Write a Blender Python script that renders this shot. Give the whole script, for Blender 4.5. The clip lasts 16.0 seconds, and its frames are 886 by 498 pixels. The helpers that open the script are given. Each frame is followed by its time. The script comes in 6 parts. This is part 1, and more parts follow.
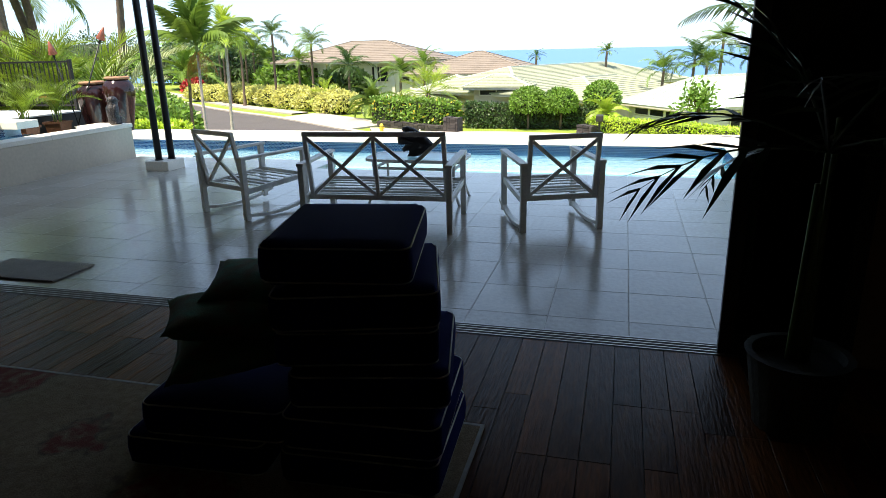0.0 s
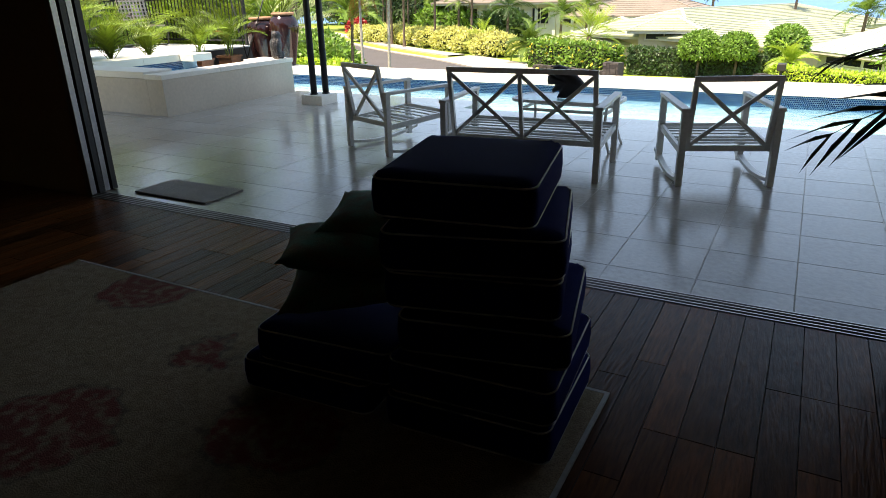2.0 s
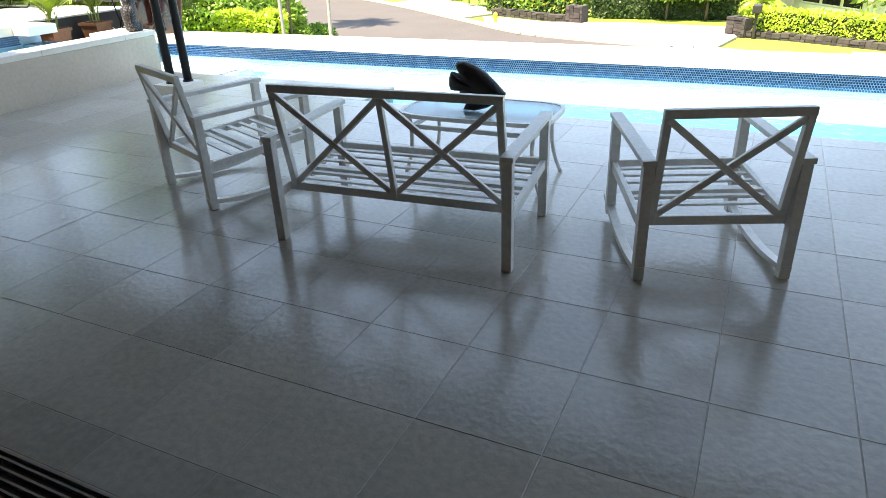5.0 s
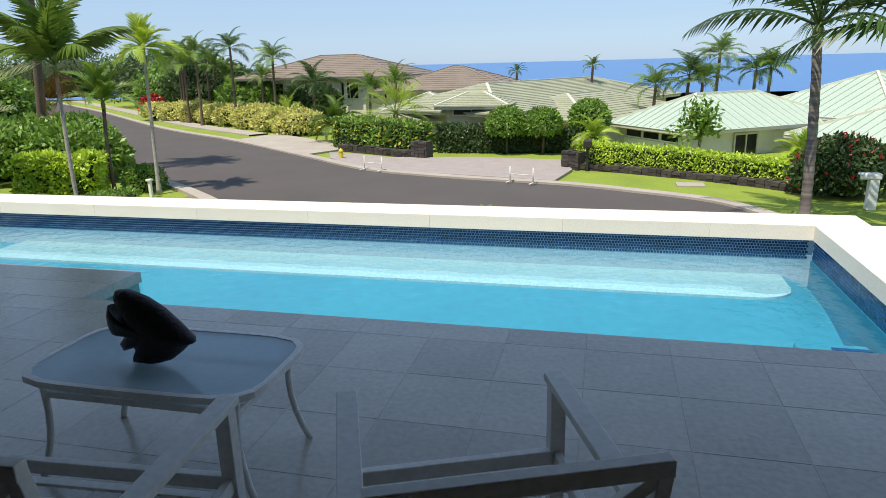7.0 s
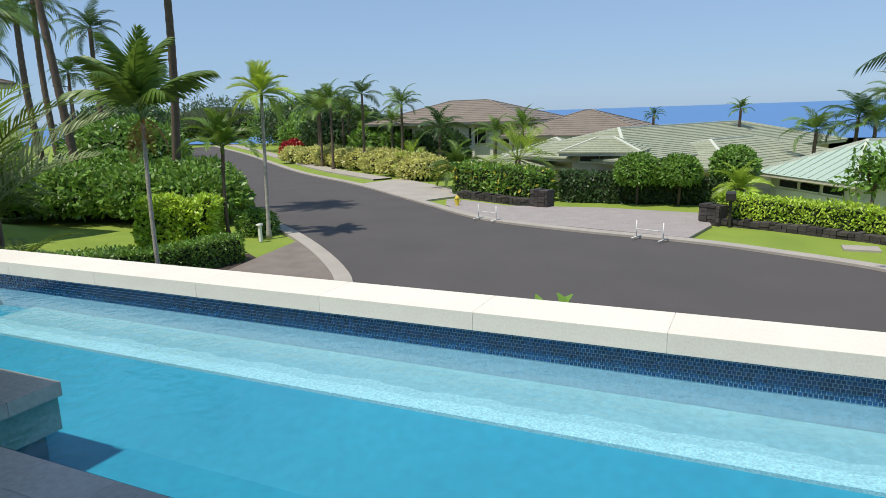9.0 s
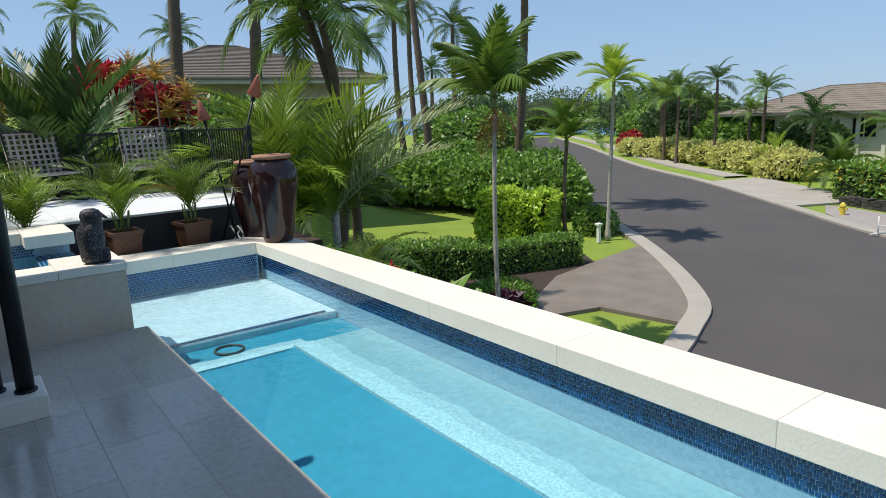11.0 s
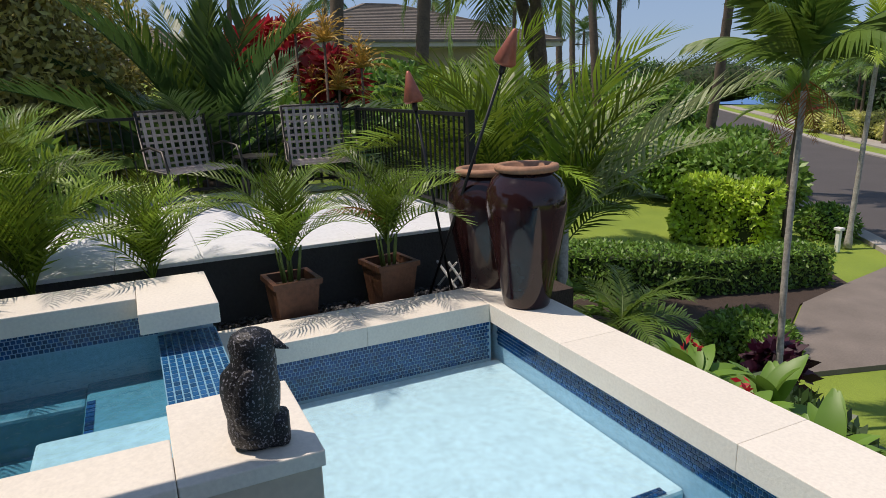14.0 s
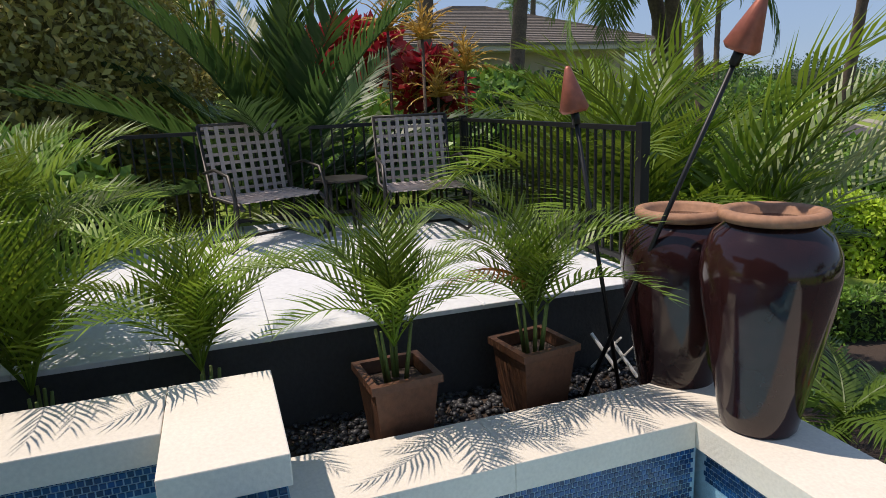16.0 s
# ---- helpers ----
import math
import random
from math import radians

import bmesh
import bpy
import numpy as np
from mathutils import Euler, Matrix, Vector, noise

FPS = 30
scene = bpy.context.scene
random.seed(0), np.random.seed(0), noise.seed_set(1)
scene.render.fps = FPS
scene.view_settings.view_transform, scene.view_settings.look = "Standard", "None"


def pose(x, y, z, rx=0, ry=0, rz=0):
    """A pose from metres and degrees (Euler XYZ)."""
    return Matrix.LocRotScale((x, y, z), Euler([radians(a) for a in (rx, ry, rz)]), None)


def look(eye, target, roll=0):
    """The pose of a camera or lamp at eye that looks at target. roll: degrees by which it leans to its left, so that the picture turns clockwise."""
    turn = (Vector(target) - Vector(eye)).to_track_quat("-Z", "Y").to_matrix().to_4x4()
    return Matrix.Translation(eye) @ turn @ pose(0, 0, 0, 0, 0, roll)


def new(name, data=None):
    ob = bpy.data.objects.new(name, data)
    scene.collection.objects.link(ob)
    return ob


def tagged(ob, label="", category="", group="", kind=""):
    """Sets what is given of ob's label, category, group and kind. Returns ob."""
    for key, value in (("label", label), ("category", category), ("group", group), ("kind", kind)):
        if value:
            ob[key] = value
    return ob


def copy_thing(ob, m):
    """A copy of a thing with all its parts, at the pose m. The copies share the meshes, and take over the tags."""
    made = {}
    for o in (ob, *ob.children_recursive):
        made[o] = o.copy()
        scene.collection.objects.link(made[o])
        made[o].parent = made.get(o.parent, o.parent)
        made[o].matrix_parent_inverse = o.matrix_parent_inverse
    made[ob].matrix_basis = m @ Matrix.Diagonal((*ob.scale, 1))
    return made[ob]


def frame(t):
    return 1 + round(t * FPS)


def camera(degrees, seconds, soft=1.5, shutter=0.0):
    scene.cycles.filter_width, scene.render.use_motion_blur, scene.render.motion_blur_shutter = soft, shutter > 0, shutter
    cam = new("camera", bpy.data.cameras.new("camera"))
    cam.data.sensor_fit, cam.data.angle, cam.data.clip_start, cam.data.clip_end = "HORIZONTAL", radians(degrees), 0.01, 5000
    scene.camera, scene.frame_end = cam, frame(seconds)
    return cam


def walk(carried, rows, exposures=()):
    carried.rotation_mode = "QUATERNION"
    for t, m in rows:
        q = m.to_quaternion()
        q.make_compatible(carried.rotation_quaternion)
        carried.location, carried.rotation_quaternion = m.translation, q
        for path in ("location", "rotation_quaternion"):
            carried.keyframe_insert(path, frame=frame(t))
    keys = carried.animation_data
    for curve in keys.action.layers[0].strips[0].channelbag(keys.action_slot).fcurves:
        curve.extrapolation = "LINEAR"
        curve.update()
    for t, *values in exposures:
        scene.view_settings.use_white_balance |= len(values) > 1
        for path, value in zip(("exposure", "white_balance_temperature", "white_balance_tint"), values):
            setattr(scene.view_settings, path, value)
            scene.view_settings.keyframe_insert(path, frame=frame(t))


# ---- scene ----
cam = camera(67.9, 16.0, soft=0.6)
PATH = [
    (0, (1.489, 0.761, 1.503), (0.986, 2.608, 0.923), -1.3),
    (0.5, (1.52, 0.866, 1.495), (0.86, 2.663, 0.918), -1.6),
    (1, (1.506, 0.903, 1.486), (0.689, 2.638, 0.918), -1.6),
    (1.5, (1.507, 0.929, 1.447), (0.602, 2.618, 0.877), -1.3),
    (2, (1.477, 0.986, 1.41), (0.583, 2.624, 0.689), -1.3),
    (2.5, (1.455, 1.076, 1.425), (0.585, 2.65, 0.55), -1.4),
    (3, (1.489, 1.408, 1.457), (0.635, 2.954, 0.519), -1.5),
    (3.5, (1.496, 1.888, 1.469), (0.634, 3.438, 0.545), -1.9),
    (6, (0.921, 4.162, 1.568), (0.296, 5.905, 0.812), -2.1),
    (6.5, (0.966, 4.63, 1.555), (0.462, 6.469, 0.95), -1.7),
    (7, (1.19, 5.11, 1.59), (0.725, 6.977, 1.044), -1.5),
    (7.5, (1.471, 5.539, 1.604), (0.998, 7.416, 1.099), -1.7),
    (8, (1.637, 6.027, 1.577), (1.161, 7.918, 1.133), -1.5),
    (8.5, (1.49, 6.464, 1.594), (0.968, 8.347, 1.17), -1.5),
    (9, (1.271, 7.146, 1.527), (0.424, 8.911, 1.119), -1.9),
    (9.5, (1.024, 7.591, 1.522), (-0.112, 9.187, 1.118), -2.2),
    (10, (0.579, 7.983, 1.517), (-0.729, 9.442, 1.116), -2.3),
    (12.5, (-2.144, 8.772, 1.496), (-3.91, 9.603, 1.06), -2.5),
    (13, (-2.739, 8.828, 1.555), (-4.501, 9.654, 1.093), -2.3),
    (13.5, (-3.321, 8.873, 1.621), (-5.079, 9.701, 1.149), -1.9),
    (14, (-3.834, 8.984, 1.687), (-5.592, 9.806, 1.204), -1.9),
    (14.5, (-4.34, 8.982, 1.682), (-6.098, 9.806, 1.2), -1.7),
    (15, (-4.816, 9.134, 1.649), (-6.604, 9.903, 1.187), -2.0),
    (15.5, (-5.222, 9.146, 1.669), (-7.032, 9.852, 1.193), -1.6),
    (16, (-5.467, 9.193, 1.673), (-7.313, 9.816, 1.222), -2.4),
]
walk(cam, [(t, look(eye, target, roll)) for t, eye, target, roll in PATH], exposures=((0, 1.14, 7700, 11), (1.5, 1.16, 7800, 12), (2.0, 1.34, 8300, 14), (2.5, 2.22, 9200, 15), (3.0, 2.99, 10000, 16), (3.5, 3.09, 10000, 17), (4.7, 2.32, 8700, 13), (6.0, 1.10, 8000, 13), (7.0, 0.16, 7300, 11), (8.0, -0.17, 7000, 10), (10.0, -0.17, 6600, 8), (12.5, 0.0, 7100, 13), (14.0, -0.40, 7100, 17), (16.0, -0.28, 7100, 17)))

# ---- world, sun and sky ----
SUN_TRAVEL = Vector((0.22, 0.42, -1.0)).normalized()
world = bpy.data.worlds.new("sky")
scene.world = world
world.use_nodes = True
wn = world.node_tree.nodes
sky = wn.new("ShaderNodeTexSky")
sky.sky_type = "NISHITA"
sky.sun_disc = False
sky.sun_elevation = math.asin(-SUN_TRAVEL.z)
sky.sun_rotation = math.atan2(-SUN_TRAVEL.x, -SUN_TRAVEL.y)
sky.altitude, sky.air_density, sky.dust_density, sky.ozone_density = 200, 1.0, 0.3, 2.5
haze = wn.new("ShaderNodeHueSaturation")
haze.inputs["Saturation"].default_value = 0.55
tint = wn.new("ShaderNodeMix")
tint.data_type, tint.blend_type = "RGBA", "MULTIPLY"
tint.inputs["Factor"].default_value = 1.0
tint.inputs[7].default_value = (0.76, 0.93, 1.12, 1)
world.node_tree.links.new(sky.outputs[0], haze.inputs["Color"])
world.node_tree.links.new(haze.outputs[0], tint.inputs[6])
veil = wn.new("ShaderNodeMix")
veil.data_type = "RGBA"
veil.inputs["Factor"].default_value = 0.5
veil.inputs[7].default_value = (2.3, 4.0, 7.0, 1)
world.node_tree.links.new(tint.outputs[2], veil.inputs[6])
world.node_tree.links.new(veil.outputs[2], wn["Background"].inputs[0])
wn["Background"].inputs[1].default_value = 0.124
sun = new("sun", bpy.data.lights.new("sun", "SUN"))
sun.data.energy, sun.data.angle, sun.data.color = 4.7, radians(0.53), (1.0, 0.95, 0.87)
sun.matrix_world = look((0, 0, 30), Vector((0, 0, 30)) + SUN_TRAVEL)


# ---- materials ----
def mat(name, color, rough=0.6, metal=0.0, vary=0.0, scale=8.0, color2=None, bump=0.0, bscale=40.0, rand=0.0, island=0.0, spec=0.5, fine=0.0):
    """A procedural surface: two colours mixed by large noise, fine grain, bump, and variation by object or by island."""
    m = bpy.data.materials.new(name)
    m.use_nodes = True
    n, l = m.node_tree.nodes, m.node_tree.links
    b = n["Principled BSDF"]
    b.inputs["Roughness"].default_value = rough
    b.inputs["Metallic"].default_value = metal
    b.inputs["Specular IOR Level"].default_value = spec
    tc = n.new("ShaderNodeTexCoord")
    geo = n.new("ShaderNodeNewGeometry")
    out = None
    c2 = color2 or tuple(c * 0.6 for c in color)
    noise1 = n.new("ShaderNodeTexNoise")
    noise1.inputs["Scale"].default_value, noise1.inputs["Detail"].default_value = scale, 6
    l.new(geo.outputs["Position"], noise1.inputs["Vector"])
    ramp = n.new("ShaderNodeValToRGB")
    ramp.color_ramp.elements[0].position, ramp.color_ramp.elements[1].position = 0.5 - 0.25, 0.5 + 0.25
    ramp.color_ramp.elements[0].color = (*c2, 1)
    ramp.color_ramp.elements[1].color = (*color, 1)
    l.new(noise1.outputs["Fac"], ramp.inputs["Fac"])
    base = n.new("ShaderNodeMix")
    base.data_type = "RGBA"
    base.inputs["Factor"].default_value = min(1.0, vary)
    base.inputs[6].default_value = (*color, 1)
    l.new(ramp.outputs["Color"], base.inputs[7])
    out = base.outputs[2]
    if fine:
        nf = n.new("ShaderNodeTexNoise")
        nf.inputs["Scale"].default_value, nf.inputs["Detail"].default_value = bscale, 4
        l.new(geo.outputs["Position"], nf.inputs["Vector"])
        mr = n.new("ShaderNodeMapRange")
        mr.inputs["From Min"].default_value, mr.inputs["From Max"].default_value = 0.3, 0.7
        mr.inputs["To Min"].default_value, mr.inputs["To Max"].default_value = 1 - fine, 1 + fine
        l.new(nf.outputs["Fac"], mr.inputs["Value"])
        vm = n.new("ShaderNodeVectorMath")
        vm.operation = "SCALE"
        l.new(out, vm.inputs[0])
        l.new(mr.outputs[0], vm.inputs["Scale"])
        out = vm.outputs[0]
    if rand or island:
        hs = n.new("ShaderNodeHueSaturation")
        mr = n.new("ShaderNodeMapRange")
        amount = rand or island
        mr.inputs["To Min"].default_value, mr.inputs["To Max"].default_value = 1 - amount, 1 + amount
        if rand:
            oi = n.new("ShaderNodeObjectInfo")
            l.new(oi.outputs["Random"], mr.inputs["Value"])
        else:
            l.new(geo.outputs["Random Per Island"], mr.inputs["Value"])
        l.new(mr.outputs[0], hs.inputs["Value"])
        l.new(out, hs.inputs["Color"])
        out = hs.outputs[0]
    l.new(out, b.inputs["Base Color"])
    if bump:
        nb = n.new("ShaderNodeTexNoise")
        nb.inputs["Scale"].default_value, nb.inputs["Detail"].default_value = bscale, 5
        l.new(geo.outputs["Position"], nb.inputs["Vector"])
        bp = n.new("ShaderNodeBump")
        bp.inputs["Strength"].default_value, bp.inputs["Distance"].default_value = bump, 0.02
        l.new(nb.outputs["Fac"], bp.inputs["Height"])
        l.new(bp.outputs[0], b.inputs["Normal"])
    return m


def leaf_mat(name, color, color2, rand=0.25, gloss=0.45, trans=0.27, island=True):
    """Leaves: colour by leaf or by frond, some light coming through."""
    m = mat(name, color, gloss, 0, 0.8, 1.3, color2, rand=0 if island else rand, island=rand if island else 0)
    n, l = m.node_tree.nodes, m.node_tree.links
    b = n["Principled BSDF"]
    tr = n.new("ShaderNodeBsdfTranslucent")
    src = b.inputs["Base Color"].links[0].from_socket
    hs = n.new("ShaderNodeHueSaturation")
    hs.inputs["Hue"].default_value, hs.inputs["Value"].default_value = 0.485, 1.4
    l.new(src, hs.inputs["Color"])
    l.new(hs.outputs[0], tr.inputs["Color"])
    mx = n.new("ShaderNodeMixShader")
    mx.inputs[0].default_value = trans
    l.new(b.outputs[0], mx.inputs[1])
    l.new(tr.outputs[0], mx.inputs[2])
    l.new(mx.outputs[0], n["Material Output"].inputs["Surface"])
    return m


def stretch(m, sx, sy, sz, scale):
    """Stretch a material's first noise along the grain."""
    n, l = m.node_tree.nodes, m.node_tree.links
    for nz in [q for q in n if q.bl_idname == "ShaderNodeTexNoise"]:
        mp = n.new("ShaderNodeMapping")
        mp.inputs["Scale"].default_value = (sx, sy, sz)
        src = nz.inputs["Vector"].links[0].from_socket
        l.new(src, mp.inputs["Vector"])
        l.new(mp.outputs[0], nz.inputs["Vector"])
    return m


def water_mat(name, tint, rough, bscale, bump):
    """Clear water: what lies under it, tinted, and a mirror on top by Fresnel."""
    m = bpy.data.materials.new(name)
    m.use_nodes = True
    n, l = m.node_tree.nodes, m.node_tree.links
    n.remove(n["Principled BSDF"])
    tr = n.new("ShaderNodeBsdfTransparent")
    tr.inputs[0].default_value = (*tint, 1)
    gl = n.new("ShaderNodeBsdfGlossy")
    gl.inputs["Roughness"].default_value = rough
    fr = n.new("ShaderNodeFresnel")
    fr.inputs["IOR"].default_value = 1.33
    geo = n.new("ShaderNodeNewGeometry")
    nz = n.new("ShaderNodeTexNoise")
    nz.inputs["Scale"].default_value, nz.inputs["Detail"].default_value = bscale, 3
    l.new(geo.outputs["Position"], nz.inputs["Vector"])
    bp = n.new("ShaderNodeBump")
    bp.inputs["Strength"].default_value, bp.inputs["Distance"].default_value = bump, 0.05
    l.new(nz.outputs["Fac"], bp.inputs["Height"])
    l.new(bp.outputs[0], gl.inputs["Normal"])
    l.new(bp.outputs[0], fr.inputs["Normal"])
    mx = n.new("ShaderNodeMixShader")
    l.new(fr.outputs[0], mx.inputs[0])
    l.new(tr.outputs[0], mx.inputs[1])
    l.new(gl.outputs[0], mx.inputs[2])
    l.new(mx.outputs[0], n["Material Output"].inputs["Surface"])
    return m


M = {}
M["travertine"] = mat("travertine", (0.50, 0.46, 0.405), 0.14, 0, 0.75, 2.5, (0.40, 0.365, 0.315), bump=0.08, bscale=30, rand=0.10, fine=0.10)
M["grout"] = mat("grout", (0.46, 0.42, 0.37), 0.8, fine=0.15)
M["limestone"] = mat("limestone", (0.80, 0.74, 0.64), 0.6, 0, 0.5, 3, (0.70, 0.64, 0.55), bump=0.1, bscale=60, fine=0.06, rand=0.04)
M["plaster"] = mat("spa_plaster", (0.60, 0.51, 0.40), 0.75, 0, 0.7, 1.6, (0.48, 0.40, 0.31), bump=0.12, bscale=25, fine=0.06)
M["wood"] = stretch(mat("dark_walnut", (0.21, 0.066, 0.018), 0.28, 0, 0.9, 5, (0.070, 0.022, 0.007), bump=0.30, bscale=22, rand=0.6, fine=0.35, spec=0.07), 4, 0.4, 1, 1)
M["inner_wall"] = mat("dark_interior_wall", (0.40, 0.26, 0.16), 0.7, 0, 0.5, 2, bump=0.05, fine=0.08)
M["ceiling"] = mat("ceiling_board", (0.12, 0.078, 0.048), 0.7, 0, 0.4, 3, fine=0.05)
M["inner_ceiling"] = mat("interior_ceiling", (0.27, 0.21, 0.16), 0.8, 0, 0.4, 3, fine=0.05)
M["stucco"] = mat("stucco", (0.55, 0.47, 0.37), 0.85, 0, 0.5, 2, bump=0.2, bscale=50, fine=0.06)
M["white_wall"] = mat("pale_stucco", (0.72, 0.70, 0.64), 0.85, 0, 0.4, 1.5, fine=0.05)
M["bronze"] = mat("dark_bronze_frame", (0.05, 0.045, 0.04), 0.45, 0.4, 0.3, fine=0.1)
M["track"] = mat("aluminium_track", (0.35, 0.33, 0.31), 0.35, 0.8, fine=0.1)
M["black"] = mat("black_metal", (0.012, 0.012, 0.013), 0.45, 0.2, 0.4, 6, fine=0.15)
M["alu"] = mat("grey_painted_aluminium", (0.80, 0.785, 0.75), 0.40, 0.0, 0.4, 6, (0.72, 0.70, 0.67), fine=0.08)
M["navy"] = mat("navy_canvas", (0.0012, 0.007, 0.085), 0.95, 0, 0.5, 10, (0.001, 0.005, 0.065), bump=0.25, bscale=350, fine=0.2, spec=0.05)
M["piping"] = mat("white_piping", (0.45, 0.43, 0.39), 0.8, fine=0.1)
M["floral"] = mat("floral_fabric", (0.05, 0.22, 0.13), 0.9, 0, 1.0, 12, (0.13, 0.06, 0.02), bump=0.2, bscale=200, fine=0.3)
M["rug"] = mat("faded_rug", (0.36, 0.27, 0.17), 0.95, 0, 1.0, 26, (0.23, 0.155, 0.085), bump=0.4, bscale=180, fine=0.3)


def rug_pattern(m):
    """Crimson medallions with a thin scalloped outline over the mottled beige field."""
    n, l = m.node_tree.nodes, m.node_tree.links
    b = n["Principled BSDF"]
    field = b.inputs["Base Color"].links[0].from_socket
    geo = n.new("ShaderNodeNewGeometry")
    wob = n.new("ShaderNodeTexNoise")
    wob.inputs["Scale"].default_value, wob.inputs["Detail"].default_value = 7.0, 5
    l.new(geo.outputs["Position"], wob.inputs["Vector"])
    add = n.new("ShaderNodeMix")
    add.data_type = "VECTOR"
    add.inputs["Factor"].default_value = 0.16
    l.new(geo.outputs["Position"], add.inputs[4])
    l.new(wob.outputs["Color"], add.inputs[5])
    vor = n.new("ShaderNodeTexVoronoi")
    vor.inputs["Scale"].default_value, vor.inputs["Randomness"].default_value = 1.75, 0.85
    l.new(add.outputs[1], vor.inputs["Vector"])
    out = field
    for colour, stops in (((0.21, 0.038, 0.026), ((0.40, 1.0), (0.43, 0.0))), ((0.10, 0.065, 0.045), ((0.405, 0.0), (0.425, 0.8), (0.445, 0.0))), ((0.34, 0.25, 0.16), ((0.13, 0.8), (0.16, 0.0)))):
        ramp = n.new("ShaderNodeValToRGB")
        el = ramp.color_ramp.elements
        while len(el) < len(stops):
            el.new(0.5)
        for q, (p, v) in zip(el, stops):
            q.position, q.color = p, (v, v, v, 1)
        l.new(vor.outputs["Distance"], ramp.inputs["Fac"])
        wear = n.new("ShaderNodeMath")
        wear.operation = "MULTIPLY"
        worn = n.new("ShaderNodeTexNoise")
        worn.inputs["Scale"].default_value, worn.inputs["Detail"].default_value = 22.0, 6
        l.new(geo.outputs["Position"], worn.inputs["Vector"])
        fade = n.new("ShaderNodeMapRange")
        fade.inputs["From Min"].default_value, fade.inputs["From Max"].default_value = 0.3, 0.55
        l.new(worn.outputs["Fac"], fade.inputs["Value"])
        l.new(ramp.outputs["Color"], wear.inputs[0])
        l.new(fade.outputs[0], wear.inputs[1])
        mix = n.new("ShaderNodeMix")
        mix.data_type = "RGBA"
        mix.inputs[7].default_value = (*colour, 1)
        l.new(wear.outputs[0], mix.inputs["Factor"])
        l.new(out, mix.inputs[6])
        out = mix.outputs[2]
    l.new(out, b.inputs["Base Color"])


rug_pattern(M["rug"])
M["mat_grey"] = mat("doormat", (0.46, 0.43, 0.38), 0.95, 0, 0.5, 10, bump=0.4, bscale=200, fine=0.25)
M["mosaic"] = mat("blue_mosaic", (0.007, 0.068, 0.20), 0.15, 0, 0.6, 12, (0.004, 0.036, 0.115), island=0.45)
M["mosaic_piece"] = mat("blue_mosaic_tile", (0.008, 0.095, 0.24), 0.12, 0, 0.5, 15, (0.005, 0.05, 0.15), rand=0.35)
M["spill_grout"] = mat("blue_grey_grout", (0.16, 0.34, 0.46), 0.6, fine=0.1)
M["mosaic_grout"] = mat("pale_blue_grout", (0.33, 0.50, 0.62), 0.6, fine=0.1)
# Pool plasters: the tint of the water's depth is put into their colours.
M["basin"] = mat("deep_water_plaster", (0.017, 0.29, 0.42), 0.6, 0, 0.7, 1.3, (0.014, 0.25, 0.38), fine=0.07, bscale=14)
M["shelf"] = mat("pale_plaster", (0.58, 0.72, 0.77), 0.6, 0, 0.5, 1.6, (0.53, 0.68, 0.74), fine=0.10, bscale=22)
M["bench"] = mat("bench_plaster", (0.26, 0.47, 0.53), 0.6, 0, 0.6, 3, (0.20, 0.40, 0.47), fine=0.10, bscale=22)
M["spa_deep"] = mat("spa_depth_plaster", (0.08, 0.27, 0.36), 0.6, 0, 0.6, 3, (0.06, 0.22, 0.31), fine=0.12, bscale=20)
# Bright caustic bands on bench and step, put into the strips' colour.
M["edge"] = mat("caustic_fade_plaster", (0.37, 0.60, 0.65), 0.6, 0, 0.8, 20, (0.28, 0.51, 0.57), fine=0.15, bscale=40)
M["lip"] = mat("caustic_plaster", (0.50, 0.74, 0.78), 0.6, 0, 0.9, 34, (0.30, 0.56, 0.63), fine=0.22, bscale=75)
M["water"] = water_mat("pool_water", (0.86, 0.96, 0.99), 0.02, 7, 0.25)
M["spa_water"] = water_mat("spa_water", (0.75, 0.92, 0.97), 0.02, 9, 0.3)
M["frosted"] = mat("frosted_glass", (0.60, 0.73, 0.80), 0.12, 0, 0.4, 3, (0.52, 0.66, 0.74), fine=0.03)
_n, _l = M["frosted"].node_tree.nodes, M["frosted"].node_tree.links
_t, _x = _n.new("ShaderNodeBsdfTransparent"), _n.new("ShaderNodeMixShader")
_t.inputs[0].default_value, _x.inputs[0].default_value = (0.7, 0.82, 0.86, 1), 0.45
_l.new(_n["Principled BSDF"].outputs[0], _x.inputs[1])
_l.new(_t.outputs[0], _x.inputs[2])
_l.new(_x.outputs[0], _n["Material Output"].inputs["Surface"])
M["door_glass"] = water_mat("door_glass", (0.55, 0.58, 0.58), 0.02, 3, 0.0)
M["sea"] = mat("sea", (0.035, 0.16, 0.42), 0.30, 0, 0.5, 0.004, (0.045, 0.19, 0.46), spec=0.5)
M["asphalt"] = mat("asphalt", (0.090, 0.080, 0.076), 0.9, 0, 0.8, 0.5, (0.068, 0.061, 0.059), bump=0.3, bscale=60, fine=0.18)
M["concrete"] = mat("concrete", (0.42, 0.38, 0.33), 0.85, 0, 0.8, 0.8, (0.32, 0.29, 0.25), bump=0.2, bscale=40, fine=0.08)
M["old_concrete"] = mat("stained_concrete", (0.24, 0.20, 0.17), 0.85, 0, 0.9, 1.2, (0.15, 0.125, 0.105), bump=0.2, bscale=40, fine=0.12)
M["paver"] = mat("grey_pavers", (0.36, 0.32, 0.30), 0.85, 0, 0.7, 2, (0.27, 0.24, 0.23), bump=0.3, bscale=15, fine=0.15)
